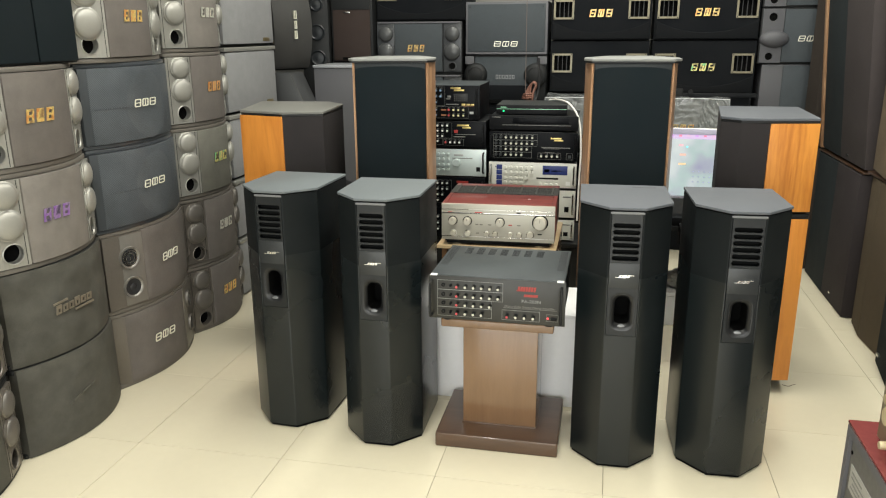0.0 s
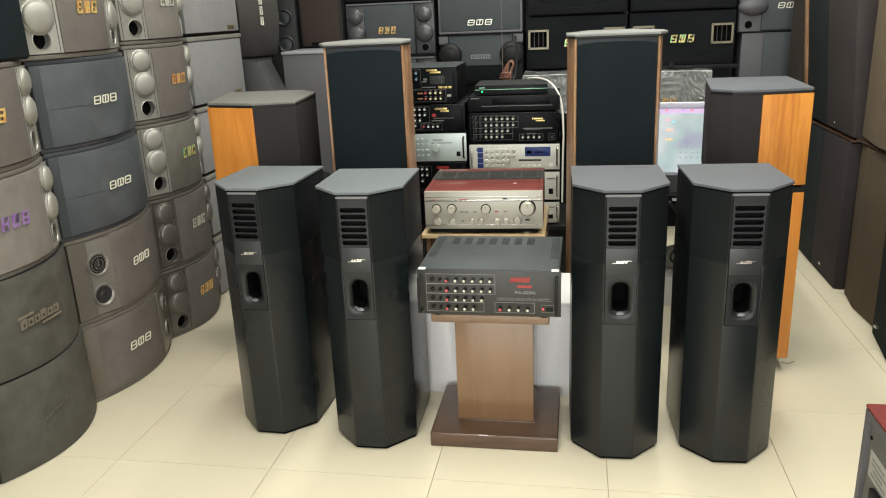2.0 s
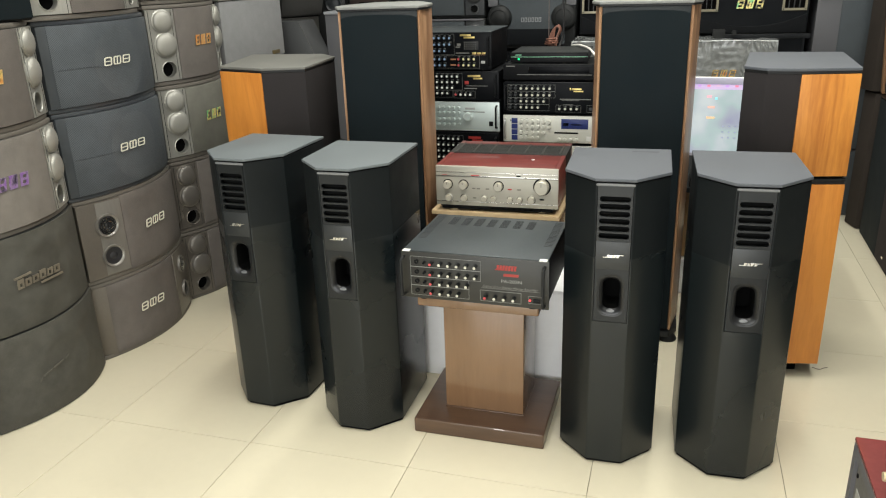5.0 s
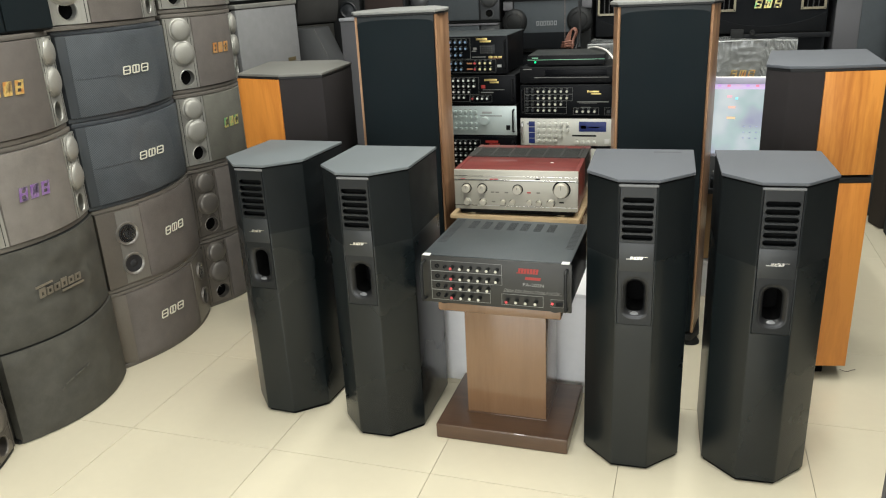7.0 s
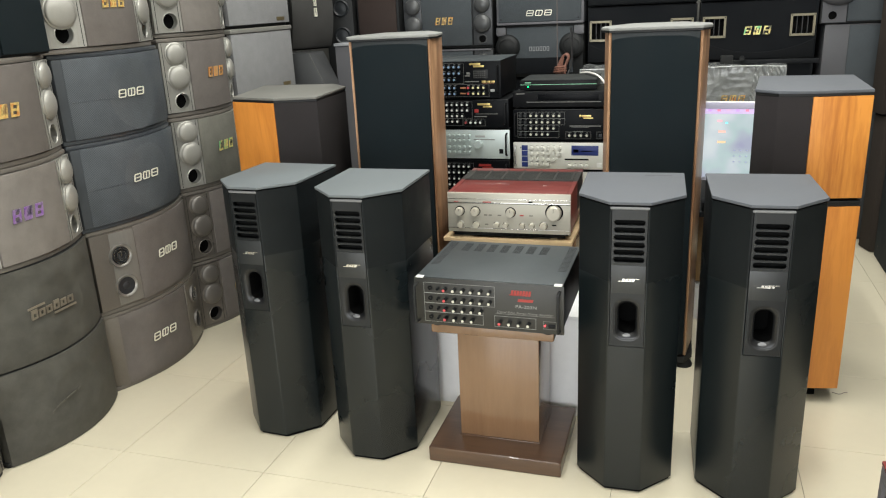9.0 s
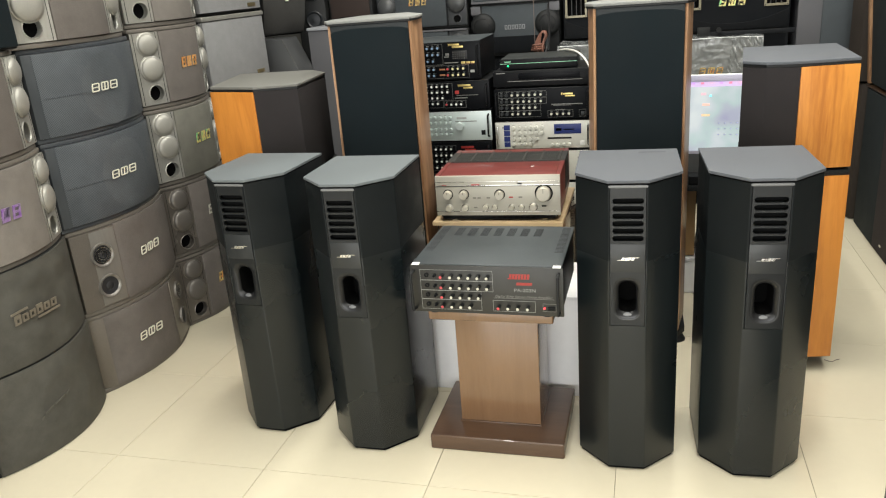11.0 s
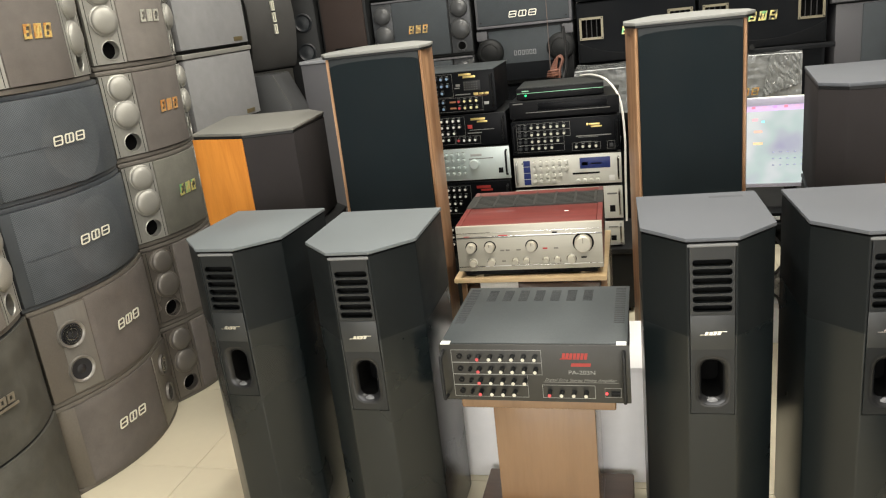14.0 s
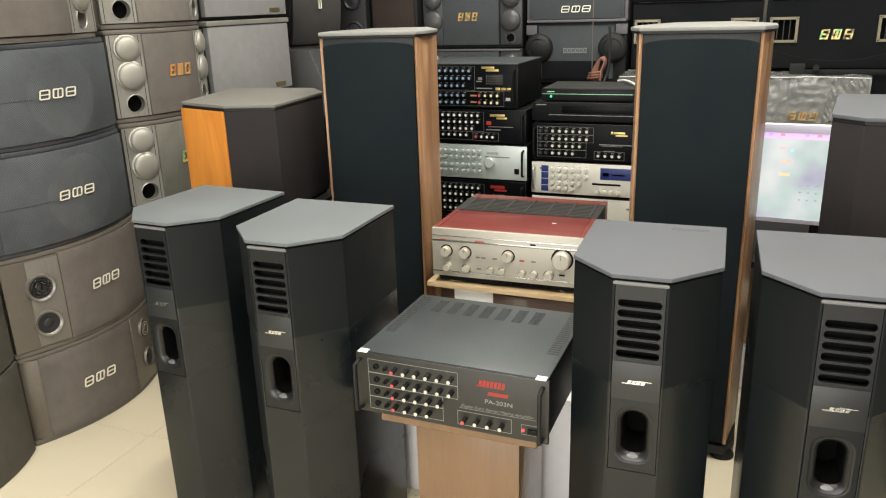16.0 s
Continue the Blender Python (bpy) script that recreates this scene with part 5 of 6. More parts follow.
def cloth_speaker(label, m, w, h, bright, d=0.30, sag=0.080):
    sp = thing("karaoke_speaker", label, "speaker", m, WALL_GROUP)
    shell(sp, w, h, d, sag, M_CAB_DARK)
    part("grille", arc_cloth(-w / 2 + 0.006, w / 2 - 0.002, 0.003, h - 0.003, w, sag, 0.007, 0.032, 0.0060, 0.0026), M_FELT_DARK, sp, "dark olive stretched cloth, slightly dented")
    if bright:
        bits = [plate([(-0.118 + 0.029 * i, -0.013), (-0.095 + 0.029 * i, -0.013), (-0.092 + 0.029 * i, 0.010 + 0.006 * (i % 3 == 0)), (-0.115 + 0.029 * i, 0.010 + 0.006 * (i % 3 == 0))], [[(-0.111 + 0.029 * i, -0.008), (-0.101 + 0.029 * i, -0.008), (-0.0995 + 0.029 * i, 0.004), (-0.1095 + 0.029 * i, 0.004)]], -0.003, 0.001) for i in range(6)]
        bits += [plate([(-0.125, 0.020), (-0.06, 0.020), (-0.06, 0.026), (-0.125, 0.026)], [], -0.003, 0.001), plate([(-0.03, -0.026), (0.06, -0.026), (0.06, -0.020), (-0.03, -0.020)], [], -0.003, 0.001)]
    else:
        bits = [plate([(x0, z0), (x0 + wd, z0 + 0.006), (x0 + wd, z0 + 0.011), (x0, z0 + 0.005)], [], -0.0015, 0.001) for x0, z0, wd in ((-0.125, -0.022, 0.012), (-0.105, -0.012, 0.035), (-0.06, -0.004, 0.04), (-0.01, 0.002, 0.014))]
    for bit in bits:
        part("badge_block", moved(bit, Matrix.Translation((0.0, arc_y(0.0, w, sag) - 0.0085, h * 0.52))), M_BADGEGREY if bright else M_FELT_OLIVEDK, sp)
    return sp


def west(y, z, x=-1.742):
    return pose(x, y, z, 0, 0, 90)


Wc1, Wc2, Wc3 = 0.485, 0.545, 0.478
LAB_POD = "curved {} speaker with silver domes, stacked on another"
y1, y2, y3 = 2.062, 2.588, 3.112
cloth_speaker("dark olive cloth curved speaker standing on the floor", west(y1, 0.0, -1.738), Wc1, 0.305, False)
cloth_speaker("dark olive cloth curved speaker with dull raised badge", west(y1, 0.305, -1.745), Wc1, 0.302, True)
pod_speaker(LAB_POD.format("taupe") + ", violet foil badge", west(y1 - 0.01, 0.607), Wc1, 0.300, M_FELT_LIGHT, M_CAB_BROWN, M_SILVER, M_DOME, M_FOIL_VIOLET, -0.028)
pod_speaker(LAB_POD.format("brown-grey") + ", gold foil badge", west(y1 - 0.02, 0.907), Wc1, 0.303, M_FELT_BROWN, M_CAB_BROWN, M_SILVER, M_DOME, M_FOIL_GOLD, -0.028)
cone_speaker("brown curved speaker on the floor with drivers at one end", west(y2, 0.0), Wc2, 0.298, 1)
cone_speaker("brown curved speaker with two drivers on a pewter panel", west(y2 - 0.005, 0.298), Wc2, 0.311, -1)
mesh_speaker("slate mesh-fronted curved speaker with ivory badge", west(y2 - 0.015, 0.609), Wc2, 0.302)
mesh_speaker("slate mesh-fronted curved speaker with ivory badge", west(y2 - 0.02, 0.911), Wc2, 0.292)
pod_speaker(LAB_POD.format("brown-grey") + ", gold foil badge", west(y2 - 0.048, 1.203), Wc2 + 0.01, 0.300, M_FELT_BROWN, M_CAB_BROWN, M_SILVER, M_DOME, M_FOIL_GOLD, 0.006, pw=0.150)
for i, (cl, pmat, dmat, foil, nm) in enumerate(((M_FELT_BROWN, M_CAB_BROWN2, M_DKDOME, M_FOIL_GOLD, "brown-grey"), (M_FELT_BROWN, M_CAB_BROWN2, M_DKDOME, M_FOIL_GREY, "brown-grey"), (M_FELT_OLIVE, M_SILVER, M_DOME, M_FOIL_GREEN, "olive-grey"), (M_FELT_BROWN, M_SILVER, M_DOME, M_FOIL_COPPER, "brown-grey"), (M_FELT_LIGHT, M_SILVER, M_DOME, M_FOIL_GREY, "taupe"))):
    pod_speaker(LAB_POD.format(nm), west(y3 - 0.004 * i, 0.306 * i, -1.755), Wc3, 0.305, cl, M_CAB_BROWN, pmat, dmat, foil, (-0.014, 0.002, 0.010, 0.010, 0.010)[i])
for i in range(2):
    pod_speaker(LAB_POD.format("dark brown"), west(1.545, 0.306 * i, -1.735), 0.50, 0.305, M_FELT_DARK, M_CAB_DARK, M_CAB_BROWN2, M_DKDOME, M_FOIL_GOLD)
bk = thing("wall_speaker", "black speaker with a vertical seam on top of the stack", "speaker", west(2.02, 1.211, -1.70), WALL_GROUP)
part("cabinet", box(-0.30, 0.245, 0.0, 0.30, 0.0, 0.40, 0.006), M_CAB_DARK, bk)
for x0, x1 in ((-0.295, 0.058), (0.064, 0.240)):
    part("grille", box(x0, x1, -0.008, 0.0, 0.006, 0.394, 0.004), M_NAVY, bk)

for i, (z, h) in enumerate(((0.0, 0.30), (0.301, 0.30), (0.602, 0.316), (0.919, 0.316), (1.236, 0.316))):
    sp = thing("grey_speaker", "grey cloth-fronted speaker with pale rim in a stack", "speaker", west(3.672, z, -1.775), "stack of grey speakers")
    part("cabinet", box(-0.285, 0.285, 0.012, 0.30, 0.0, h - 0.001, 0.004), M_CAB_DARK, sp)
    part("grille", box(-0.28, 0.28, -0.012, 0.012, 0.012, h - 0.024, 0.004), M_GREY_CLOTH, sp)
    part("top_rim", box(-0.287, 0.287, -0.018, 0.03, h - 0.022, h - 0.002, 0.006, 3), M_SILVER, sp, "pale rounded rim")
    part("name_plate", box(0.15, 0.225, -0.015, -0.012, 0.022, 0.040, 0.001), M_DULLGOLD, sp, "small dull gold name plate")


# ---- speakers at the far end ----
def plain_box_speaker(name, label, m, w, h, d, cab, cloth, extra=None, group="far wall of speakers", rim=0.014):
    sp = thing(name, label, "speaker", m, group)
    part("cabinet", box(-w / 2, w / 2, 0, d, 0, h - 0.001, 0.006), cab, sp)
    if cloth:
        part("grille", box(-w / 2 + rim, w / 2 - rim, -0.012, 0.0, rim, h - rim, 0.005), cloth, sp)
    return sp


def horn_speaker(label, m, w, h, foil):
    """Black box with two rectangular framed horns and a foil badge."""
    sp = thing("stage_speaker", label, "speaker", m, "black horn speakers on the far wall")
    part("cabinet", box(-w / 2, w / 2, 0.03, 0.34, 0, h - 0.001, 0.008), M_BLACK, sp)
    hw2, hh = 0.050, 0.046
    holes, zc = [], h - 0.128
    for s in (-1, 1):
        cx = s * (w / 2 - 0.073)
        holes.append([(cx - hw2, zc - hh), (cx + hw2, zc - hh), (cx + hw2, zc + hh), (cx - hw2, zc + hh)])
    part("front_panel", plate([(-w / 2 + 0.006, 0.006), (w / 2 - 0.006, 0.006), (w / 2 - 0.006, h - 0.007), (-w / 2 + 0.006, h - 0.007)], holes, 0.0, 0.0305), M_BLACKCLOTH, sp)
    for s in (-1, 1):
        cx = s * (w / 2 - 0.073)
        fr = part("horn_frame", frame_bar(cx - hw2 - 0.008, cx + hw2 + 0.008, zc - hh - 0.008, zc + hh + 0.008, 0.011, -0.006, 0.004), M_HORN, sp, "aged ivory horn frame")
        part("horn_backing", box(cx - hw2, cx + hw2, 0.0275, 0.0295, zc - hh, zc + hh), M_VOID, fr)
        for k in range(3):
            x = cx - hw2 + (k + 1) * hw2 * 2 / 4
            part("horn_vane", box(x - 0.002, x + 0.002, 0.012, 0.0275, zc - hh, zc + hh), M_HORN2, fr)
        for sx in (-1, 1):
            for sz in (-1, 1):
                part("screw", cyl_front(cx + sx * (hw2 + 0.002), zc + sz * (hh + 0.002), -0.006, 0.003, 0.0015, 8), M_CAB_DARK, fr)
    bow = [(-w / 2 + 0.012, 0.006), (w / 2 - 0.012, 0.006)] + [(q * (w / 2 - 0.012), 0.040 + 0.062 * abs(q) ** 2.2) for q in (1.0, 0.8, 0.6, 0.4, 0.2, 0.0, -0.2, -0.4, -0.6, -0.8, -1.0)]
    part("chin_board", soften(plate(bow, [], -0.009, 0.0), 0.004, 3, 30), M_CHIN, sp, "bowed black chin moulding")
    mark(sp, w, 0.0001, 0.0, h * 0.50, 0.138, 0.042, foil, "block", 0.002)
    return sp


M_BLACKCLOTH = weave("black_stretch_cloth", (0.0058, 0.0068, 0.0084), 0.85, 0.0022, 0.8, 0.2, 0.15)
M_HORN = mat("aged_ivory_metal", (0.19, 0.17, 0.115), 0.4, 0.4, var=0.15)
M_CHIN = mat("satin_black_moulding", (0.0036, 0.0043, 0.0054), 0.75, var=0.2, grain=200, bump=0.1, spec=0.15)
M_HORN2 = mat("dull_grey_vane", (0.024, 0.024, 0.024), 0.45, 0.3, var=0.15)
M_GREYCAB = mat("grey_painted_cabinet", (0.098, 0.098, 0.107), 0.55, var=0.1, grain=200, bump=0.12, depth=0.0005)
M_GREYPANEL = mat("dark_grey_painted_panel", (0.068, 0.068, 0.075), 0.55, var=0.15, grain=200, bump=0.12, depth=0.0005)
M_BROWNCLOTH = weave("dark_brown_cloth", (0.038, 0.026, 0.022), 0.8, 0.002, 0.75, 0.25)
M_PODPANEL = mat("dark_slate_panel", (0.043, 0.046, 0.050), 0.38, var=0.15, grain=200, bump=0.1)
M_DRIVERDK = mat("blue_black_driver", (0.018, 0.0205, 0.023), 0.4, var=0.2, grain=200, bump=0.1, spec=0.3)
M_PODDOME = mat("dark_glossy_dome", (0.058, 0.060, 0.062), 0.3, var=0.12, grain=200, bump=0.08)
M_UPEND = weave("worn_grey_brown_cloth", (0.042, 0.041, 0.039), 0.6, 0.0025, 0.85, 0.2)
M_SLATECLOTH = weave("slate_cloth", (0.056, 0.065, 0.072), 0.8, 0.0025, 0.75, 0.25)

for cx in (-0.055, 0.528):
    for i, z in enumerate((0.948, 1.248)):
        horn_speaker("black stage speaker with two ivory-framed horns", pose(cx, 4.66, z), 0.568, 0.298, M_FOIL_GREEN if i == 0 else M_FOIL_GOLD)
    plain_box_speaker("stage_speaker", "large black speaker box carrying the horn speakers", pose(cx, 4.70, 0.0), 0.568, 0.474, 0.34, M_BLACK, M_BLACKCLOTH)
    plain_box_speaker("stage_speaker", "large black speaker box carrying the horn speakers", pose(cx, 4.70, 0.474), 0.568, 0.473, 0.34, M_BLACK, M_BLACKCLOTH)

sp = plain_box_speaker("slate_speaker", "slate mesh speaker with ivory badge above another", pose(-0.600, 4.655, 1.168), 0.486, 0.300, 0.34, M_GREYCAB, M_SLATECLOTH)
mark(sp, 0.486, 0.0001, 0.0, 0.060, 0.150, 0.034, M_BADGE, "ring", 0.013)
part("foot_rail", box(-0.24, 0.24, -0.016, 0.0, -0.0, 0.012, 0.003), M_GREYCAB, sp)
for sx in (-1, 1):
    for z in (0.03, 0.27):
        part("screw", cyl_front(sx * 0.215, z, -0.012, 0.004, 0.002, 8), M_CAB_DARK, sp)
sp = thing("karaoke_speaker", "black speaker with round ear-like drivers and grey badge", "speaker", pose(-0.600, 4.665, 0.882), "far wall of speakers")
part("cabinet", prism([(-0.24, 0.0), (0.24, 0.0), (0.25, 0.06), (0.25, 0.34), (-0.25, 0.34), (-0.25, 0.06)], 0.0, 0.285, 0.006), M_CAB_DARK, sp)
part("grille", box(-0.185, 0.185, -0.012, 0.0, 0.02, 0.272, 0.006), M_SLATECLOTH, sp)
part("grille_lower", box(-0.165, 0.165, -0.016, -0.012, 0.018, 0.105, 0.004), M_BLACKCLOTH, sp)
for s in (-1, 1):
    part("corner_wing", prism([(s * 0.19, -0.016), (s * 0.245, -0.016), (s * 0.245, 0.004), (s * 0.20, 0.004)][:: int(s)], 0.228, 0.275, 0.004), M_GREYCAB, sp)
    b = part("driver", moved(dome(s * 0.180, 0.166, -0.012, 0.070, 0.032, 28), Matrix()), M_CAB_DARK, sp, "round dark driver pod")
    part("driver_ring", moved(ring_of([(0.052, 0.020), (0.055, 0.030), (0.045, 0.034), (0.040, 0.024)], 26), Matrix.Translation((s * 0.180, -0.012, 0.166)) @ TO_FRONT), M_CAB_DARK, b)
bits = [frame_bar(-0.058 + 0.0196 * i, -0.044 + 0.0196 * i, 0.142, 0.166, 0.0032, -0.0150, -0.0118) for i in range(6)]
for bit in bits:
    part("badge_block", bit, M_BADGEPALE, sp)
plain_box_speaker("stage_speaker", "dark speaker box at the bottom of the far stack", pose(-0.600, 4.70, 0.0), 0.486, 0.44, 0.34, M_BLACK, M_BLACKCLOTH)
plain_box_speaker("stage_speaker", "dark speaker box in the far stack", pose(-0.600, 4.70, 0.44), 0.486, 0.442, 0.34, M_BLACK, M_BLACKCLOTH)


def flat_pod(label, m, w, h):
    sp = thing("karaoke_speaker", label, "speaker", m, "far wall of speakers")
    part("cabinet", box(-w / 2, w / 2, 0, 0.34, 0, h - 0.001, 0.006), M_CAB_DARK, sp)
    part("grille", box(-w / 2 + 0.115, w / 2 - 0.12, -0.014, 0.0, 0.014, h - 0.016, 0.004), M_SLATECLOTH, sp)
    part("rim", box(-w / 2 + 0.01, w / 2 - 0.01, -0.016, 0.0, h - 0.014, h - 0.004, 0.003), M_GREYCAB, sp)
    for s in (-1, 1):
        pnl = part("end_panel", box(min(s * (w / 2 - 0.112), s * (w / 2 - 0.004)), max(s * (w / 2 - 0.112), s * (w / 2 - 0.004)), -0.008, 0.0, 0.014, h - 0.016, 0.003), M_PODPANEL, sp)
        for z, r in ((h - 0.075, 0.046), (h - 0.178, 0.052)):
            part("dome", dome(s * (w / 2 - 0.060), z, -0.008, r, 0.022), M_PODDOME, pnl)
        part("port_ring", moved(ring_of([(0.026, 0), (0.026, 0.004), (0.020, 0.004), (0.020, 0.0)], 20), Matrix.Translation((s * (w / 2 - 0.060), -0.008, 0.048)) @ TO_FRONT), M_PODDOME, pnl)
        part("port_backing", cyl_front(s * (w / 2 - 0.060), 0.048, -0.008, 0.0205, 0.001), M_VOID, pnl)
    mark(sp, w, 0.0001, -0.017, h * 0.49, 0.112, 0.040, M_FOIL_GOLD, "block", 0.015)
    return sp


flat_pod("slate speaker with round domes and gold foil badge", pose(-1.130, 4.655, 1.052), 0.532, 0.310)
flat_pod("slate speaker with round domes lower in the stack", pose(-1.130, 4.655, 0.740), 0.532, 0.310)
plain_box_speaker("stage_speaker", "dark speaker box at the bottom of the far stack", pose(-1.130, 4.70, 0.0), 0.532, 0.739, 0.34, M_BLACK, M_BLACKCLOTH)
horn_speaker("black stage speaker with two ivory-framed horns", pose(-1.120, 4.66, 1.364), 0.560, 0.298, M_FOIL_GOLD)

sp = plain_box_speaker("brown_speaker", "dark brown cloth speaker with small silver mark", pose(-1.535, 4.60, 1.118), 0.262, 0.45, 0.36, M_CAB_DARK, M_BROWNCLOTH)
part("badge", box(-0.045, -0.005, -0.015, -0.012, 0.292, 0.302, 0.001), M_CHROME, sp)
part("head_band", box(-0.119, 0.119, -0.0145, -0.0118, 0.312, 0.438, 0.002), M_CAB_DARK, sp, "darker plain band above the cloth")
part("foot_rail", box(-0.12, 0.12, -0.02, 0.0, 0.0, 0.012, 0.003), M_VOID, sp)
part("slot", box(-0.062, 0.062, -0.0135, -0.0118, 0.020, 0.034, 0.0006), M_VOID, sp, "black slot under the cloth")
plain_box_speaker("grey_speaker", "tall plain grey speaker with pale top edge", pose(-1.505, 4.22, 0.0), 0.285, 1.105, 0.34, M_GREYCAB, None, group="")
solid("grey_top_board", box(-0.146, 0.146, -0.008, 0.34, 0.0, 0.016, 0.006, 3), M_PALEBOARD, "pale grey board lying on the tall speaker", "board", m=pose(-1.505, 4.22, 1.1045))
plain_box_speaker("stage_speaker", "dark speaker box under the brown speaker", pose(-1.535, 4.66, 0.0), 0.262, 1.117, 0.34, M_BLACK, None)
dsp = thing("tower_speaker", "narrow dark tower with round drivers at the far corner", "speaker", pose(-1.735, 4.52, 0.0, 0, 0, 12), "far wall of speakers")
part("cabinet", box(-0.09, 0.075, 0.0, 0.30, 0.0, 1.72, 0.01), M_CAB_DARK, dsp)
for z, r in ((1.46, 0.040), (1.30, 0.048), (1.15, 0.048)):
    b = part("driver", moved(lathe([(r, 0), (r, 0.006), (r * 0.88, 0.010), (r * 0.7, 0.003), (r * 0.3, 0.0025), (0, 0.008)], 24), Matrix.Translation((0.005, 0.0, z)) @ TO_FRONT), M_DRIVERDK, dsp, "round dark driver")

vs = thing("karaoke_speaker", "curved dark speaker set on end with upright ivory badge", "speaker", pose(-1.80, 4.24, 1.085, 0, 0, 52), "far wall of speakers")
UPEND = Matrix.Translation((0, 0, 0.24)) @ Matrix.Rotation(radians(90), 4, "Y")
part("cabinet", moved(prism(arc_poly(0.47, 0.26, 0.065, 0.03), -0.13, 0.13, 0.006), UPEND), M_CAB_DARK, vs)
part("grille", moved(arc_band(-0.225, 0.225, -0.12, 0.125, 0.47, 0.065, 0.0, 0.032, 0.008), UPEND), M_UPEND, vs)
bits = [frame_bar(0.006, 0.021, 0.180 + 0.054 * i, 0.225 + 0.054 * i, 0.0042, -0.074, -0.058) for i in range(3)]
for bit in bits:
    part("badge_block", bit, M_BADGE, vs)
M_TRIMGREY = mat("grey_edge_trim", (0.075, 0.074, 0.07), 0.4, 0.2, var=0.15)
v2 = thing("wedge_speaker", "grey wedge speaker with pale edges below another", "speaker", pose(-1.80, 4.035, 0.78), "far wall of speakers")
wedge = [(-0.10, 0.0), (0.19, 0.0), (0.155, 0.15), (0.085, 0.304), (-0.16, 0.304)]
part("cabinet", moved(prism(wedge, 0.0, 0.185, 0.005), Matrix.Translation((0, 0.185, 0)) @ TO_FRONT), M_PODDOME, v2)
for (ax, az), (bx2, bz) in ((wedge[1], wedge[2]), (wedge[2], wedge[3]), (wedge[4], wedge[0])):
    part("edge_trim", tube([(ax, 0.001, az + 0.002), ((ax + bx2) / 2, 0.001, (az + bz) / 2), (bx2, 0.001, bz - 0.002)], 0.0028, 8), M_TRIMGREY, v2, "pale edge strip")
plain_box_speaker("stage_speaker", "dark speaker box under the curved speakers", pose(-1.82, 4.25, 0.0, 0, 0, 38), 0.32, 0.779, 0.28, M_BLACK, M_BLACKCLOTH)

for z, h, last in ((0.0, 0.36, 0), (0.36, 0.36, 0), (0.72, 0.395, 1)):
    sp = plain_box_speaker("grey_speaker", "plain grey two-tone speaker in the far stack", pose(0.985, 4.66, z), 0.285, h, 0.34, M_GREYPANEL, None)
    part("grille", box(-0.03, 0.14, -0.01, 0.0, 0.006, h - 0.008, 0.004), M_SLATECLOTH, sp)
for z in (1.117, 1.417):
    sp = thing("karaoke_speaker", "dark speaker with grey end panel, ports and ivory badge", "speaker", pose(1.04, 4.655, z), "far wall of speakers")
    part("cabinet", box(-0.225, 0.225, 0.0, 0.34, 0.0, 0.299, 0.006), M_CAB_DARK, sp)
    part("grille", box(-0.105, 0.215, -0.012, 0.0, 0.01, 0.29, 0.004), M_SLATECLOTH, sp)
    holes = [circle(-0.165, 0.250, 0.022), circle(-0.170, 0.040, 0.020)]
    pnl = part("end_panel", plate([(-0.218, 0.006), (-0.108, 0.006), (-0.108, 0.293), (-0.218, 0.293)], holes, -0.010, 0.0), M_GREYPANEL, sp)
    part("horn_lip", moved(lathe([(1, -0.2), (1, 0), (0.92, 0.38), (0.72, 0.68), (0.4, 0.9), (0, 1)], 28), Matrix.Translation((-0.150, -0.010, 0.132)) @ TO_FRONT @ Matrix.Diagonal((0.078, 0.046, 0.035, 1))), M_GREYPANEL, pnl, "rounded protruding horn lip")
    part("port_backing", box(-0.2, -0.13, -0.0015, -0.0005, 0.015, 0.28), M_VOID, pnl)
    mark(sp, 0.45, 0.0001, 0.035, 0.135, 0.130, 0.034, M_BADGE, "ring", 0.013)

# film-wrapped speaker and what lies round it
wr = bmesh.new()
bmesh.ops.create_grid(wr, x_segments=150, y_segments=36, size=0.5)
bmesh.ops.transform(wr, matrix=Matrix.Translation((0, 0, 0.105)) @ TO_FRONT @ Matrix.Diagonal((0.99, 0.21, 1, 1)), verts=wr.verts)
for v in wr.verts:
    p = v.co * 9
    v.co.y += 0.003 * noise.noise(p) + 0.004 * abs(noise.noise(Vector((p.x * 1.2 + p.z * 2.0, 3.1, p.z * 1.5 - p.x)))) + 0.004 * abs(noise.noise(p * 3.3)) + 0.002 * abs(noise.noise(Vector((p.x * 9 - p.z * 6, 1.7, p.z * 4))))
wb = thing("wrapped_speaker", "speaker wrapped in crinkled shiny film", "speaker", pose(0.155, 4.36, 0.735))
part("cabinet", box(-0.49, 0.49, 0.02, 0.27, 0.0, 0.205, 0.008), M_GREYCAB, wb)
part("film", wr, M_WRAP, wb, "crinkled translucent silver film")
tp = bmesh.new()
bmesh.ops.create_grid(tp, x_segments=110, y_segments=30, size=0.5)
bmesh.ops.transform(tp, matrix=Matrix.Translation((0, 0.135, 0.208)) @ Matrix.Diagonal((0.99, 0.27, 1, 1)), verts=tp.verts)
for v in tp.verts:
    p = v.co * 10
    v.co.z += 0.006 * noise.noise(p) + 0.007 * abs(noise.noise(p * 2.2)) + 0.002 * noise.noise(p * 5)
part("film", tp, M_WRAP, wb)
mark(wb, 1.0, 0.0001, 0.26, 0.055, 0.120, 0.034, M_FOIL_GOLD, "block", 0.016)
M_FOLD = mat("milky_film_fold", (0.62, 0.63, 0.63), 0.3, var=0.3, grain=60, bump=0.2, big=20)
fold = bmesh.new()
bmesh.ops.create_grid(fold, x_segments=60, y_segments=20, size=0.5)
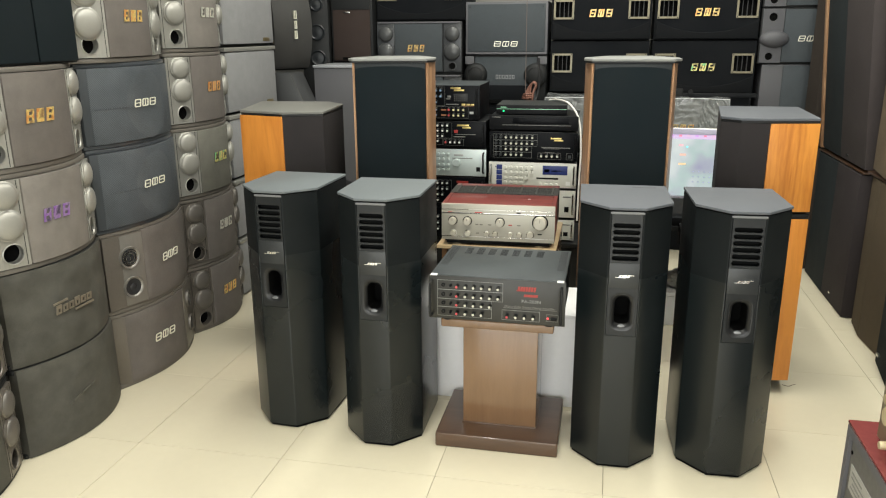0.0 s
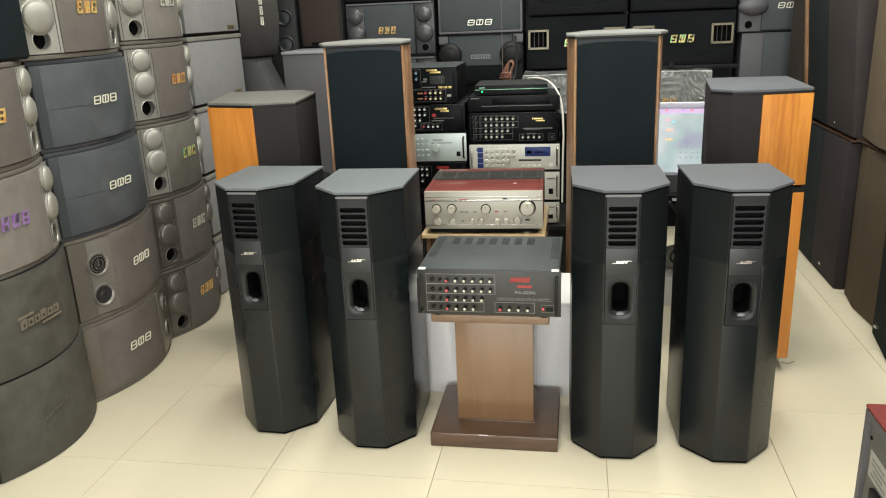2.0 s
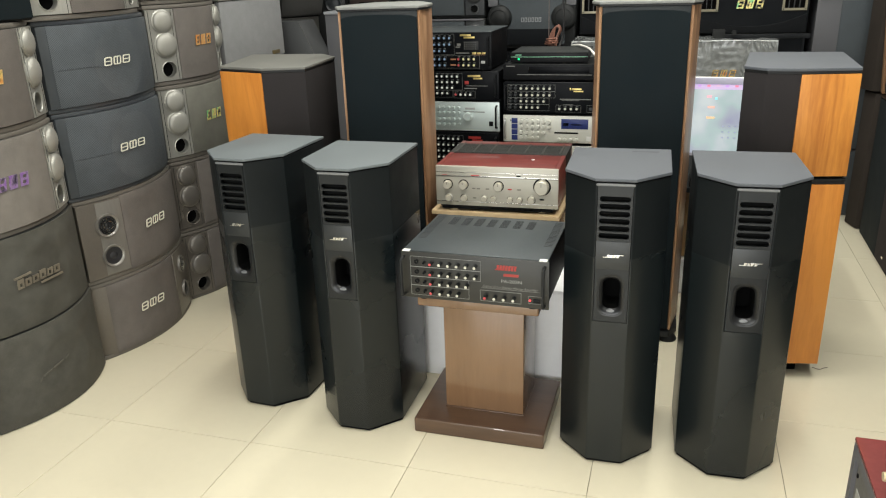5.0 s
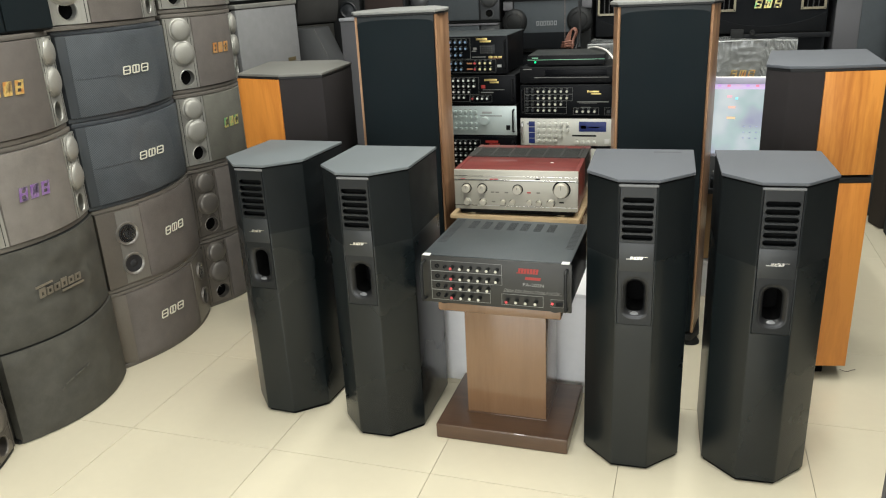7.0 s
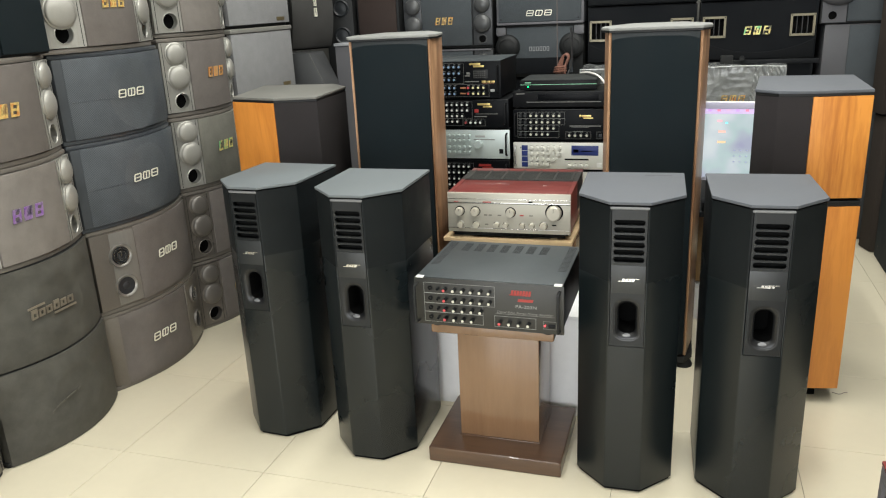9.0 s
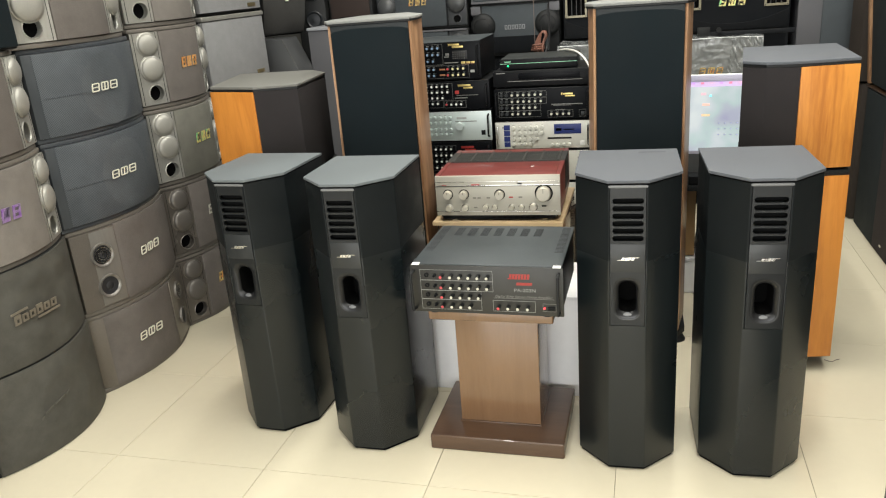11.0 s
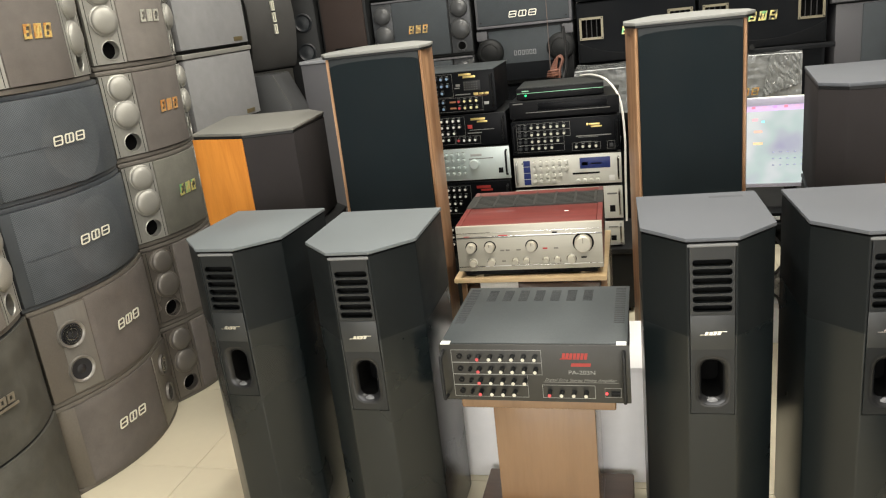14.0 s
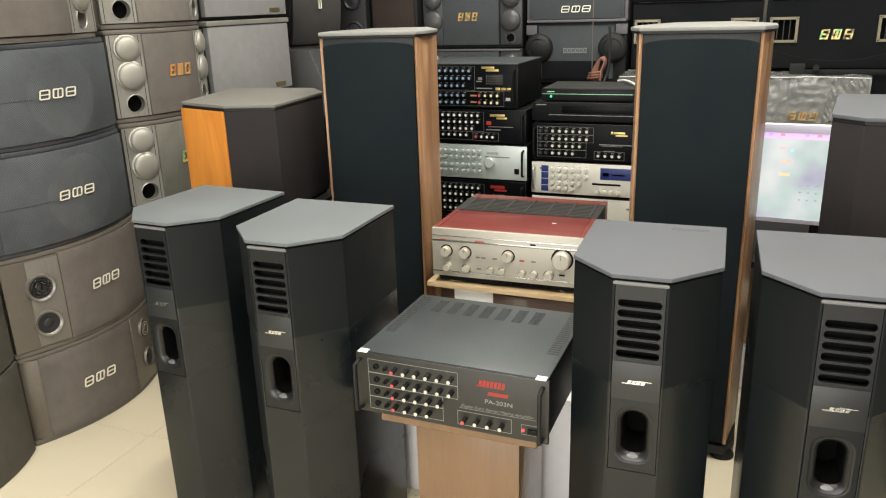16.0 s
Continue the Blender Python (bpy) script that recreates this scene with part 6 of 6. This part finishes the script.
for v in fold.verts:
    u, w = v.co.x + 0.5, v.co.y + 0.5
    crease = 0.010 * abs(noise.noise(Vector((u * 9 + w * 7, w * 3, 0.4)))) + 0.004 * noise.noise(Vector((u * 30, w * 20, 2.0)))
    v.co = Vector((0.330 + 0.155 * u + 0.03 * w * (1 - u), -0.004 - crease, 0.075 + 0.130 * w + 0.05 * (u - 1) * (1 - w)))
part("film_fold", fold, M_WRAP, wb)
part("film_edge", tube(spline([(-0.49, -0.004, 0.207), (-0.2, -0.007, 0.210), (0.1, -0.004, 0.207), (0.3, -0.007, 0.211), (0.49, -0.004, 0.206)], 10), 0.0022, 6), M_FOLD, wb, "white folded film edge")
bn = thing("bench", "plain black bench carrying the wrapped speaker", "bench", pose(0.155, 4.37, 0.0))
part("bench_top", box(-0.485, 0.485, 0.0, 0.26, 0.700, 0.734, 0.003), M_BLACK, bn)
for bx in (-0.475, 0.435):
    for by in (0.01, 0.21):
        part("leg", box(bx, bx + 0.04, by, by + 0.04, 0.0, 0.6995, 0.002), M_BLACK, bn)

# monitor on a white desk
ds = thing("desk", "dark desk with a pale wooden leg under the monitor", "desk", pose(0.44, 3.34, 0))
part("desk_top", box(-0.26, 0.24, -0.10, 0.55, 0.486, 0.506, 0.002), M_CAB_DARK, ds)
part("modesty_panel", box(-0.10, 0.214, 0.02, 0.035, 0.395, 0.4855, 0.001), M_CAB_DARK, ds)
part("back_panel", box(-0.234, -0.130, 0.070, 0.086, 0.165, 0.4855, 0.001), M_HONEY, ds, "honey-brown wooden back board")
part("desk_side", box(0.215, 0.235, -0.09, 0.54, 0.0, 0.4855, 0.001), M_HONEY, ds)
part("desk_side", box(-0.255, -0.235, 0.07, 0.54, 0.0, 0.4855, 0.001), M_HONEY, ds)
wb2 = thing("white_box", "low white box on the floor under the desk", "box", pose(0.36, 3.400, 0.0))
part("body", box(-0.155, 0.165, 0.0, 0.17, 0.0, 0.140, 0.004), M_CARDWHITE, wb2)
part("lid", box(-0.1545, 0.168, -0.003, 0.173, 0.1405, 0.158, 0.004), M_CARDWHITE, wb2)
bag = bmesh.new()
bmesh.ops.create_icosphere(bag, subdivisions=4, radius=1.0)
for v in bag.verts:
    k = 1.15 + 0.28 * noise.noise(v.co * 2.3) + 0.16 * noise.noise(v.co * 6.0)
    v.co = Vector((v.co.x * 0.075 * k, v.co.y * 0.055 * k, max(v.co.z * 0.045 * k, -0.034)))
solid("plastic_bag", bag, mat("pale_grey_plastic", (0.42, 0.41, 0.37), 0.4, var=0.25, grain=30, bump=0.3), "crumpled pale grey plastic bag on the white box", "bag", m=pose(0.40, 3.49, 0.198))
mo = thing("monitor", "computer monitor with a bright pale desktop on it", "monitor", pose(0.435, 3.36, 0.506, 0, 0, -4))
part("stand_foot", prism(rrect(-0.10, 0.10, -0.06, 0.06, 0.03), 0.0, 0.010, 0.002), M_CAB_DARK, mo)
part("stand_neck", box(-0.02, 0.02, 0.01, 0.03, 0.01, 0.15, 0.003), M_CAB_DARK, mo)
part("housing", box(-0.255, 0.255, 0.0, 0.03, 0.095, 0.395, 0.006), M_CARDWHITE, mo)
part("bezel", frame_bar(-0.255, 0.255, 0.095, 0.395, 0.012, -0.004, 0.0), mat("lilac_white_bezel", (0.66, 0.64, 0.74), 0.4, var=0.04), mo, "pale lilac-white bezel")


part("bezel_head", box(-0.255, 0.255, -0.0055, -0.0042, 0.371, 0.394, 0.001), mat("lilac_bezel_head", (0.62, 0.60, 0.76), 0.4, var=0.04), mo)


def screen_glow():
    m = bpy.data.materials.new("screen_picture")
    m.use_nodes = True
    N, L = m.node_tree.nodes, m.node_tree.links
    b = N["Principled BSDF"]
    tc = N.new("ShaderNodeTexCoord")
    n = N.new("ShaderNodeTexNoise")
    n.inputs["Scale"].default_value, n.inputs["Detail"].default_value = 6.0, 2.5
    L.new(tc.outputs["Object"], n.inputs["Vector"])
    cr = N.new("ShaderNodeValToRGB")
    cr.color_ramp.elements[0].position, cr.color_ramp.elements[0].color = 0.30, (0.50, 0.48, 0.66, 1)
    cr.color_ramp.elements[1].position, cr.color_ramp.elements[1].color = 0.62, (0.90, 0.95, 0.92, 1)
    for p, c in ((0.40, (0.62, 0.66, 0.72, 1)), (0.48, (0.66, 0.80, 0.76, 1)), (0.55, (0.80, 0.86, 0.86, 1))):
        cr.color_ramp.elements.new(p).color = c
    L.new(n.outputs["Fac"], cr.inputs[0])
    L.new(cr.outputs[0], b.inputs["Emission Color"])
    b.inputs["Emission Strength"].default_value = 0.72
    b.inputs["Base Color"].default_value = (0.02, 0.02, 0.02, 1)
    b.inputs["Roughness"].default_value = 0.2
    return m


sc = part("screen", box(-0.243, 0.243, -0.002, 0.0, 0.107, 0.383), screen_glow(), mo, "glowing pale desktop picture")
part("tool_band", box(-0.243, 0.243, -0.0026, -0.002, 0.352, 0.376), glow("pink_tool_band", (0.58, 0.45, 0.68), 0.7), sc)
for k in range(14):
    part("screen_icon", box(-0.225 + 0.033 * k, -0.213 + 0.033 * k, -0.0032, -0.0026, 0.361, 0.369), glow("tool_glow", ((0.9, 0.25, 0.35), (0.8, 0.45, 0.6), (0.6, 0.35, 0.8))[k % 3], 0.7), sc)
for x, z, wd, c in ((-0.115, 0.325, 0.018, (0.85, 0.45, 0.5)), (-0.09, 0.318, 0.010, (0.3, 0.75, 0.8)), (-0.105, 0.285, 0.026, (0.85, 0.5, 0.4)), (-0.105, 0.245, 0.030, (0.9, 0.62, 0.35))):
    part("screen_icon", box(x - wd / 2, x + wd / 2, -0.0028, -0.002, z - 0.004, z + 0.004), glow("icon_glow", c, 0.7), sc)
for i in range(8):
    for j in range(3):
        part("screen_icon", box(-0.06 + 0.022 * i, -0.053 + 0.022 * i, -0.0028, -0.002, 0.212 - 0.022 * j, 0.216 - 0.022 * j), glow("icon_dark", (0.36, 0.38, 0.52), 0.6), sc)
pj = thing("small_device", "small black device with cables under the monitor", "device", pose(0.34, 3.25, 0.506))
part("case", box(-0.07, 0.07, 0.0, 0.08, 0.0, 0.035, 0.004), M_AMPBLACK, pj)
part("front_mark", box(0.0, 0.045, -0.001, 0.0, 0.012, 0.024), M_PAPER, pj)
solid("cable_tangle", tube(spline([(0.42, 3.40, 0.005), (0.41, 3.37, 0.18), (0.35, 3.30, 0.26), (0.40, 3.22, 0.40), (0.33, 3.215, 0.512), (0.34, 3.25, 0.512)], 12), 0.0045), M_CABLE_BLACK, "loose black cable hanging off the desk", "cable")

# cables
M_CORD = mat("grey_brown_cord", (0.13, 0.10, 0.088), 0.6, var=0.15)
solid("hanging_cord", tube([(-0.444, 4.245, 2.9), (-0.441, 4.245, 2.0), (-0.436, 4.245, 0.96)], 0.0020, 6), M_CORD, "thin brown cord hanging from the ceiling", "cord")
loops = []
for k in range(5):
    a, y = 0.006 * k, 4.245 - 0.007 * k
    loops.append(tube(spline([(-0.462 + a, y, 0.950), (-0.455 + a, y, 0.985), (-0.432 + a * 0.5, y, 1.030 + a * 0.4), (-0.408 + a * 0.3, y, 1.045 - a * 0.6), (-0.400 - a * 0.5, y, 1.020 - a), (-0.425 + a * 0.4, y - 0.004, 0.975), (-0.440 + a, y - 0.003, 0.950)], 8), 0.0048, 6))
for z in (0.962, 0.972, 0.983):
    loops.append(tube(spline([(-0.472 + z * 0.3 - 0.29, 4.235, z - 0.004), (-0.448, 4.203, z), (-0.412, 4.225, z + 0.003), (-0.43, 4.255, z)], 8), 0.005, 6))
solid("cable_coil", join(*loops), M_CABLE_BROWN, "coiled brown speaker cable tied at its middle", "cable", m=pose(0.022, 0.0, -0.012))
solid("white_cable", tube(spline([(-0.29, 4.05, 0.955), (-0.235, 3.92, 0.968), (-0.17, 3.78, 0.957), (-0.122, 3.73, 0.885), (-0.108, 3.71, 0.75), (-0.110, 3.71, 0.60), (-0.112, 3.70, 0.40)], 12), 0.0044), M_CABLE_WHITE, "white cable curving down beside the amplifiers", "cable")
solid("dark_cable", tube(spline([(-0.368, 4.25, 1.16), (-0.362, 4.25, 1.06), (-0.366, 4.245, 0.98), (-0.380, 4.22, 0.93)], 8), 0.006, 6), M_CABLE_BLACK, "thick black cable dropping behind the recorder", "cable")
ck = thing("camera_clamp", "black clamp arm lying over the wrapped speaker", "clamp", pose(0.50, 4.46, 0.945))
part("arm", box(-0.10, 0.30, -0.012, 0.012, 0.0, 0.022, 0.004), M_BLACK, ck)
part("jaw", box(-0.15, -0.09, -0.016, 0.016, 0.0, 0.045, 0.005), M_CAB_DARK, ck)
part("screw", cyl_front(-0.05, 0.03, -0.012, 0.012, 0.02, 12), M_CAB_DARK, ck)
solid("floor_wire", tube(spline([(0.708, 2.845, 0.004), (0.728, 2.835, 0.004), (0.745, 2.845, 0.006), (0.757, 2.855, 0.004)], 8), 0.0011, 6), M_CORD, "short thin dark wire end on the floor", "cable")


# ---- wall of tall speakers on the east side ----
def east(y, z, x=1.15):
    return pose(x, y, z, 0, 0, -90)


def tall_speaker(label, y0, y1, z0, z1, cab, near, far, cheek=False, x=1.15, bulge=0.045, split=0.55, flat=False):
    """Front facing west; local +x runs towards the entrance. The cloth front folds at 'split'."""
    w = y1 - y0
    sp = thing("tall_speaker", label, "speaker", east((y0 + y1) / 2, z0, x), "wall of tall speakers")
    h = z1 - z0
    xs = -w / 2 + w * (1 - split)
    poly = [(-w / 2, 0.03), (w / 2, 0.03), (w / 2, 0.42), (-w / 2, 0.42)]
    part("cabinet", prism(poly, 0.0, h - 0.002, 0.004), cab, sp)
    f0 = [(-w / 2 + 0.012, 0.029), (-w / 2 + 0.02, 0.005), (xs, -bulge), (xs, 0.029)]
    f1 = [(xs + 0.0005, 0.029), (xs + 0.0005, -bulge), (w / 2 - 0.02, -bulge * 0.35), (w / 2 - 0.008, 0.029)]
    if flat:
        f0 = [(-w / 2 + 0.012, 0.029), (-w / 2 + 0.016, -0.010), (xs, -bulge), (xs, 0.029)]
        f1 = [(xs + 0.0005, 0.029), (xs + 0.0005, -bulge), (w / 2 - 0.02, -bulge - 0.002), (w / 2 - 0.008, 0.029)]
    part("grille", prism(f0, 0.004, h - 0.006, 0.004), far, sp)
    part("grille", prism(f1, 0.004, h - 0.006, 0.004), near, sp)
    if cheek:
        part("cheek", prism([(-w / 2 - 0.004, 0.05), (-w / 2 - 0.002, -0.02), (-w / 2 + 0.040, -0.022), (-w / 2 + 0.030, 0.028)], 0.0, h - 0.002, 0.003), M_WALNUT, sp, "walnut edge strip")
    return sp


def small_plate(sp, x, z, y=-0.05):
    part("badge", box(x - 0.012, x + 0.012, y - 0.003, y + 0.006, z - 0.005, z + 0.005, 0.001), M_CHROME, sp, "tiny silver badge")


tall_speaker("khaki cloth tall speaker in the far corner", 4.41, 4.64, 0.0, 0.693, M_CAB_DARK, M_KHAKIDK, M_KHAKIDK, x=1.135)
tall_speaker("khaki cloth tall speaker stacked in the far corner", 4.41, 4.64, 0.694, 1.60, M_CAB_DARK, M_KHAKIDK, M_KHAKIDK, x=1.11)
sp = tall_speaker("dark folded-front tall speaker standing on the floor", 3.635, 4.40, 0.0, 0.680, M_CAB_DARK, M_MAUVEDK, M_SLATEDK, split=0.5, x=1.142, bulge=0.016, flat=True)
# brown strip carries the light on top of the lower speaker
part("top_board", box(-0.375, 0.375, -0.012, 0.40, 0.680, 0.688, 0.002), M_STANDDK, sp, "dark brown top edge, lit tone put into the colour")
small_plate(sp, -0.30, 0.07, -0.008)
small_plate(sp, 0.14, 0.05, -0.016)
sp = tall_speaker("dark folded-front tall speaker with walnut edge strip", 3.62, 4.40, 0.697, 1.62, M_CAB_DARK, M_MAUVE, M_SLATEDK, True, split=0.52, bulge=0.016, flat=True)
for piece in sp.children:
    if not piece.name.startswith("cabinet"):
        for v in piece.data.vertices:
            if v.co.y < 0.028:
                v.co.y -= 0.075 * v.co.z / 0.923
small_plate(sp, 0.10, 0.03, -0.018)
sp = tall_speaker("khaki cloth tall speaker standing on the floor", 3.17, 3.615, 0.0, 0.694, M_CAB_DARK, M_KHAKI, M_KHAKI, bulge=0.02)
# top edge coloured brown, as lit from above
part("top_board", box(-0.220, 0.220, -0.014, 0.40, 0.694, 0.704, 0.002), M_STANDDK, sp, "dark brown top edge, lit tone put into the colour")
tall_speaker("tan cloth tall speaker stacked on another", 2.95, 3.60, 0.715, 1.62, M_CAB_DARK, M_TAN, M_TAN, bulge=0.03, x=1.14)
sp = tall_speaker("black tall speaker with a small silver badge near the floor", 2.48, 3.165, 0.0, 0.705, M_CAB_DARK, M_NAVY, M_NAVY, x=1.115, bulge=0.04)
small_plate(sp, -0.19, 0.085, -0.036)


# ---- red-topped speaker and gold amplifier by the entrance ----
rb = thing("floor_speaker", "speaker box with cherry red top, its grey back outward", "speaker", pose(0.580, 1.40, 0, 0, 0, -90))
part("cabinet", box(-0.325, 0.40, 0.012, 0.45, 0.0, 0.432, 0.003), M_GREYCAB, rb)
part("top_board", box(-0.327, 0.402, 0.0, 0.452, 0.4325, 0.441, 0.003), M_REDTOP, rb, "cherry red lacquered top")
part("back_frame", frame_bar(-0.322, 0.397, 0.006, 0.432, 0.020, 0.0, 0.0125), M_GREYCAB, rb)
part("back_panel", box(-0.3015, 0.3765, 0.008, 0.0125, 0.0265, 0.4115), M_BACKGREY, rb, "recessed dull grey back panel")
lb = part("spec_label", box(-0.285, -0.125, 0.0068, 0.008, 0.290, 0.352), M_SPEC, rb, "pale grey printed label")
for x0, x1, z in ((-0.272, -0.205, 0.338), (-0.272, -0.18, 0.326), (-0.262, -0.21, 0.314), (-0.272, -0.19, 0.302), (-0.165, -0.14, 0.338), (-0.17, -0.14, 0.32)):
    part("label_line", box(x0, x1, 0.0062, 0.0068, z - 0.0020, z + 0.0020), M_LINEDIM, lb)
for x in (-0.292, -0.06):
    part("screw", cyl_front(x, 0.376, 0.008, 0.0045, 0.002, 12), M_VOID, rb)
tc2 = part("terminal_cup", box(-0.245, -0.095, -0.004, 0.008, 0.150, 0.284, 0.004), M_AMPBLACK, rb, "black terminal plate")
part("terminal_post", box(-0.192, -0.160, -0.020, -0.004, 0.262, 0.280, 0.003), M_REDTERM, tc2, "red terminal")
part("terminal_post", box(-0.146, -0.114, -0.020, -0.004, 0.262, 0.280, 0.003), M_VOID, tc2)
ga = thing("integrated_amplifier", "gold-faced amplifier with white lid and wooden rim", "amplifier", pose(0.620, 1.427, 0.441, 0, 0, -90))
feet(ga, 0.44, 0.34, 0.018, 0.008)
part("case", box(-0.222, 0.222, 0.006, 0.36, 0.006, 0.164, 0.002), M_STANDDK, ga, "brown wooden case")
rim = join(box(-0.227, 0.227, 0.351, 0.365, 0.160, 0.174, 0.002), box(-0.227, -0.213, 0.001, 0.3505, 0.160, 0.174, 0.002), box(0.213, 0.227, 0.001, 0.3505, 0.160, 0.174, 0.002))
part("rim", rim, M_ROSE, ga, "rosy wooden rim")
part("lid", box(-0.2125, 0.2125, 0.002, 0.350, 0.160, 0.171, 0.001), M_LIDWHITE, ga, "white lid")
gf = part("face", box(-0.222, 0.222, -0.005, 0.006, 0.006, 0.166, 0.002), M_GOLDFACE, ga, "satin gold face")
part("face_trim", box(-0.205, 0.215, -0.010, -0.005, 0.149, 0.1535, 0.0015), M_GOLDKNOB, gf, "pale gold trim line")
for x, z, rr, ln in ((-0.190, 0.108, 0.011, 0.008), (-0.128, 0.098, 0.021, 0.026), (-0.133, 0.030, 0.009, 0.026), (-0.070, 0.030, 0.009, 0.026), (-0.010, 0.030, 0.009, 0.026), (0.064, 0.090, 0.017, 0.028), (0.150, 0.090, 0.028, 0.030)):
    kb = part("selector_knob", knob(x, z, -0.005, rr, ln, 24), M_GOLDKNOB, ga)
    part("knob_collar", moved(ring_of([(rr * 1.2, 0), (rr * 1.2, 0.002), (rr, 0.002), (rr, 0)], 22), Matrix.Translation((x, -0.005, z)) @ TO_FRONT), M_GOLDFACE, kb)


# ---- floor tiles ----
tile = None
for i in range(9):
    for j in range(16):
        x, y = -2.452 + TS * i, -2.514 + TS * j
        x1, y1 = min(x + TS, X1), min(y + TS, Y1)
        if x1 - x < 0.05 or y1 - y < 0.05:
            continue
        if tile is None:
            tile = as_mesh("tile", box(0.0008, TS - 0.0008, 0.0008, TS - 0.0008, -0.004, 0.0, 0.0006, 1), M_TILE)
        ob = new("tile", tile if x1 - x > 0.49 and y1 - y > 0.49 else as_mesh("tile", box(0.0008, x1 - x - 0.0008, 0.0008, y1 - y - 0.0008, -0.004, 0.0, 0.0006, 1), M_TILE))
        ob.parent = floor
        ob.location = (x, y, 0)
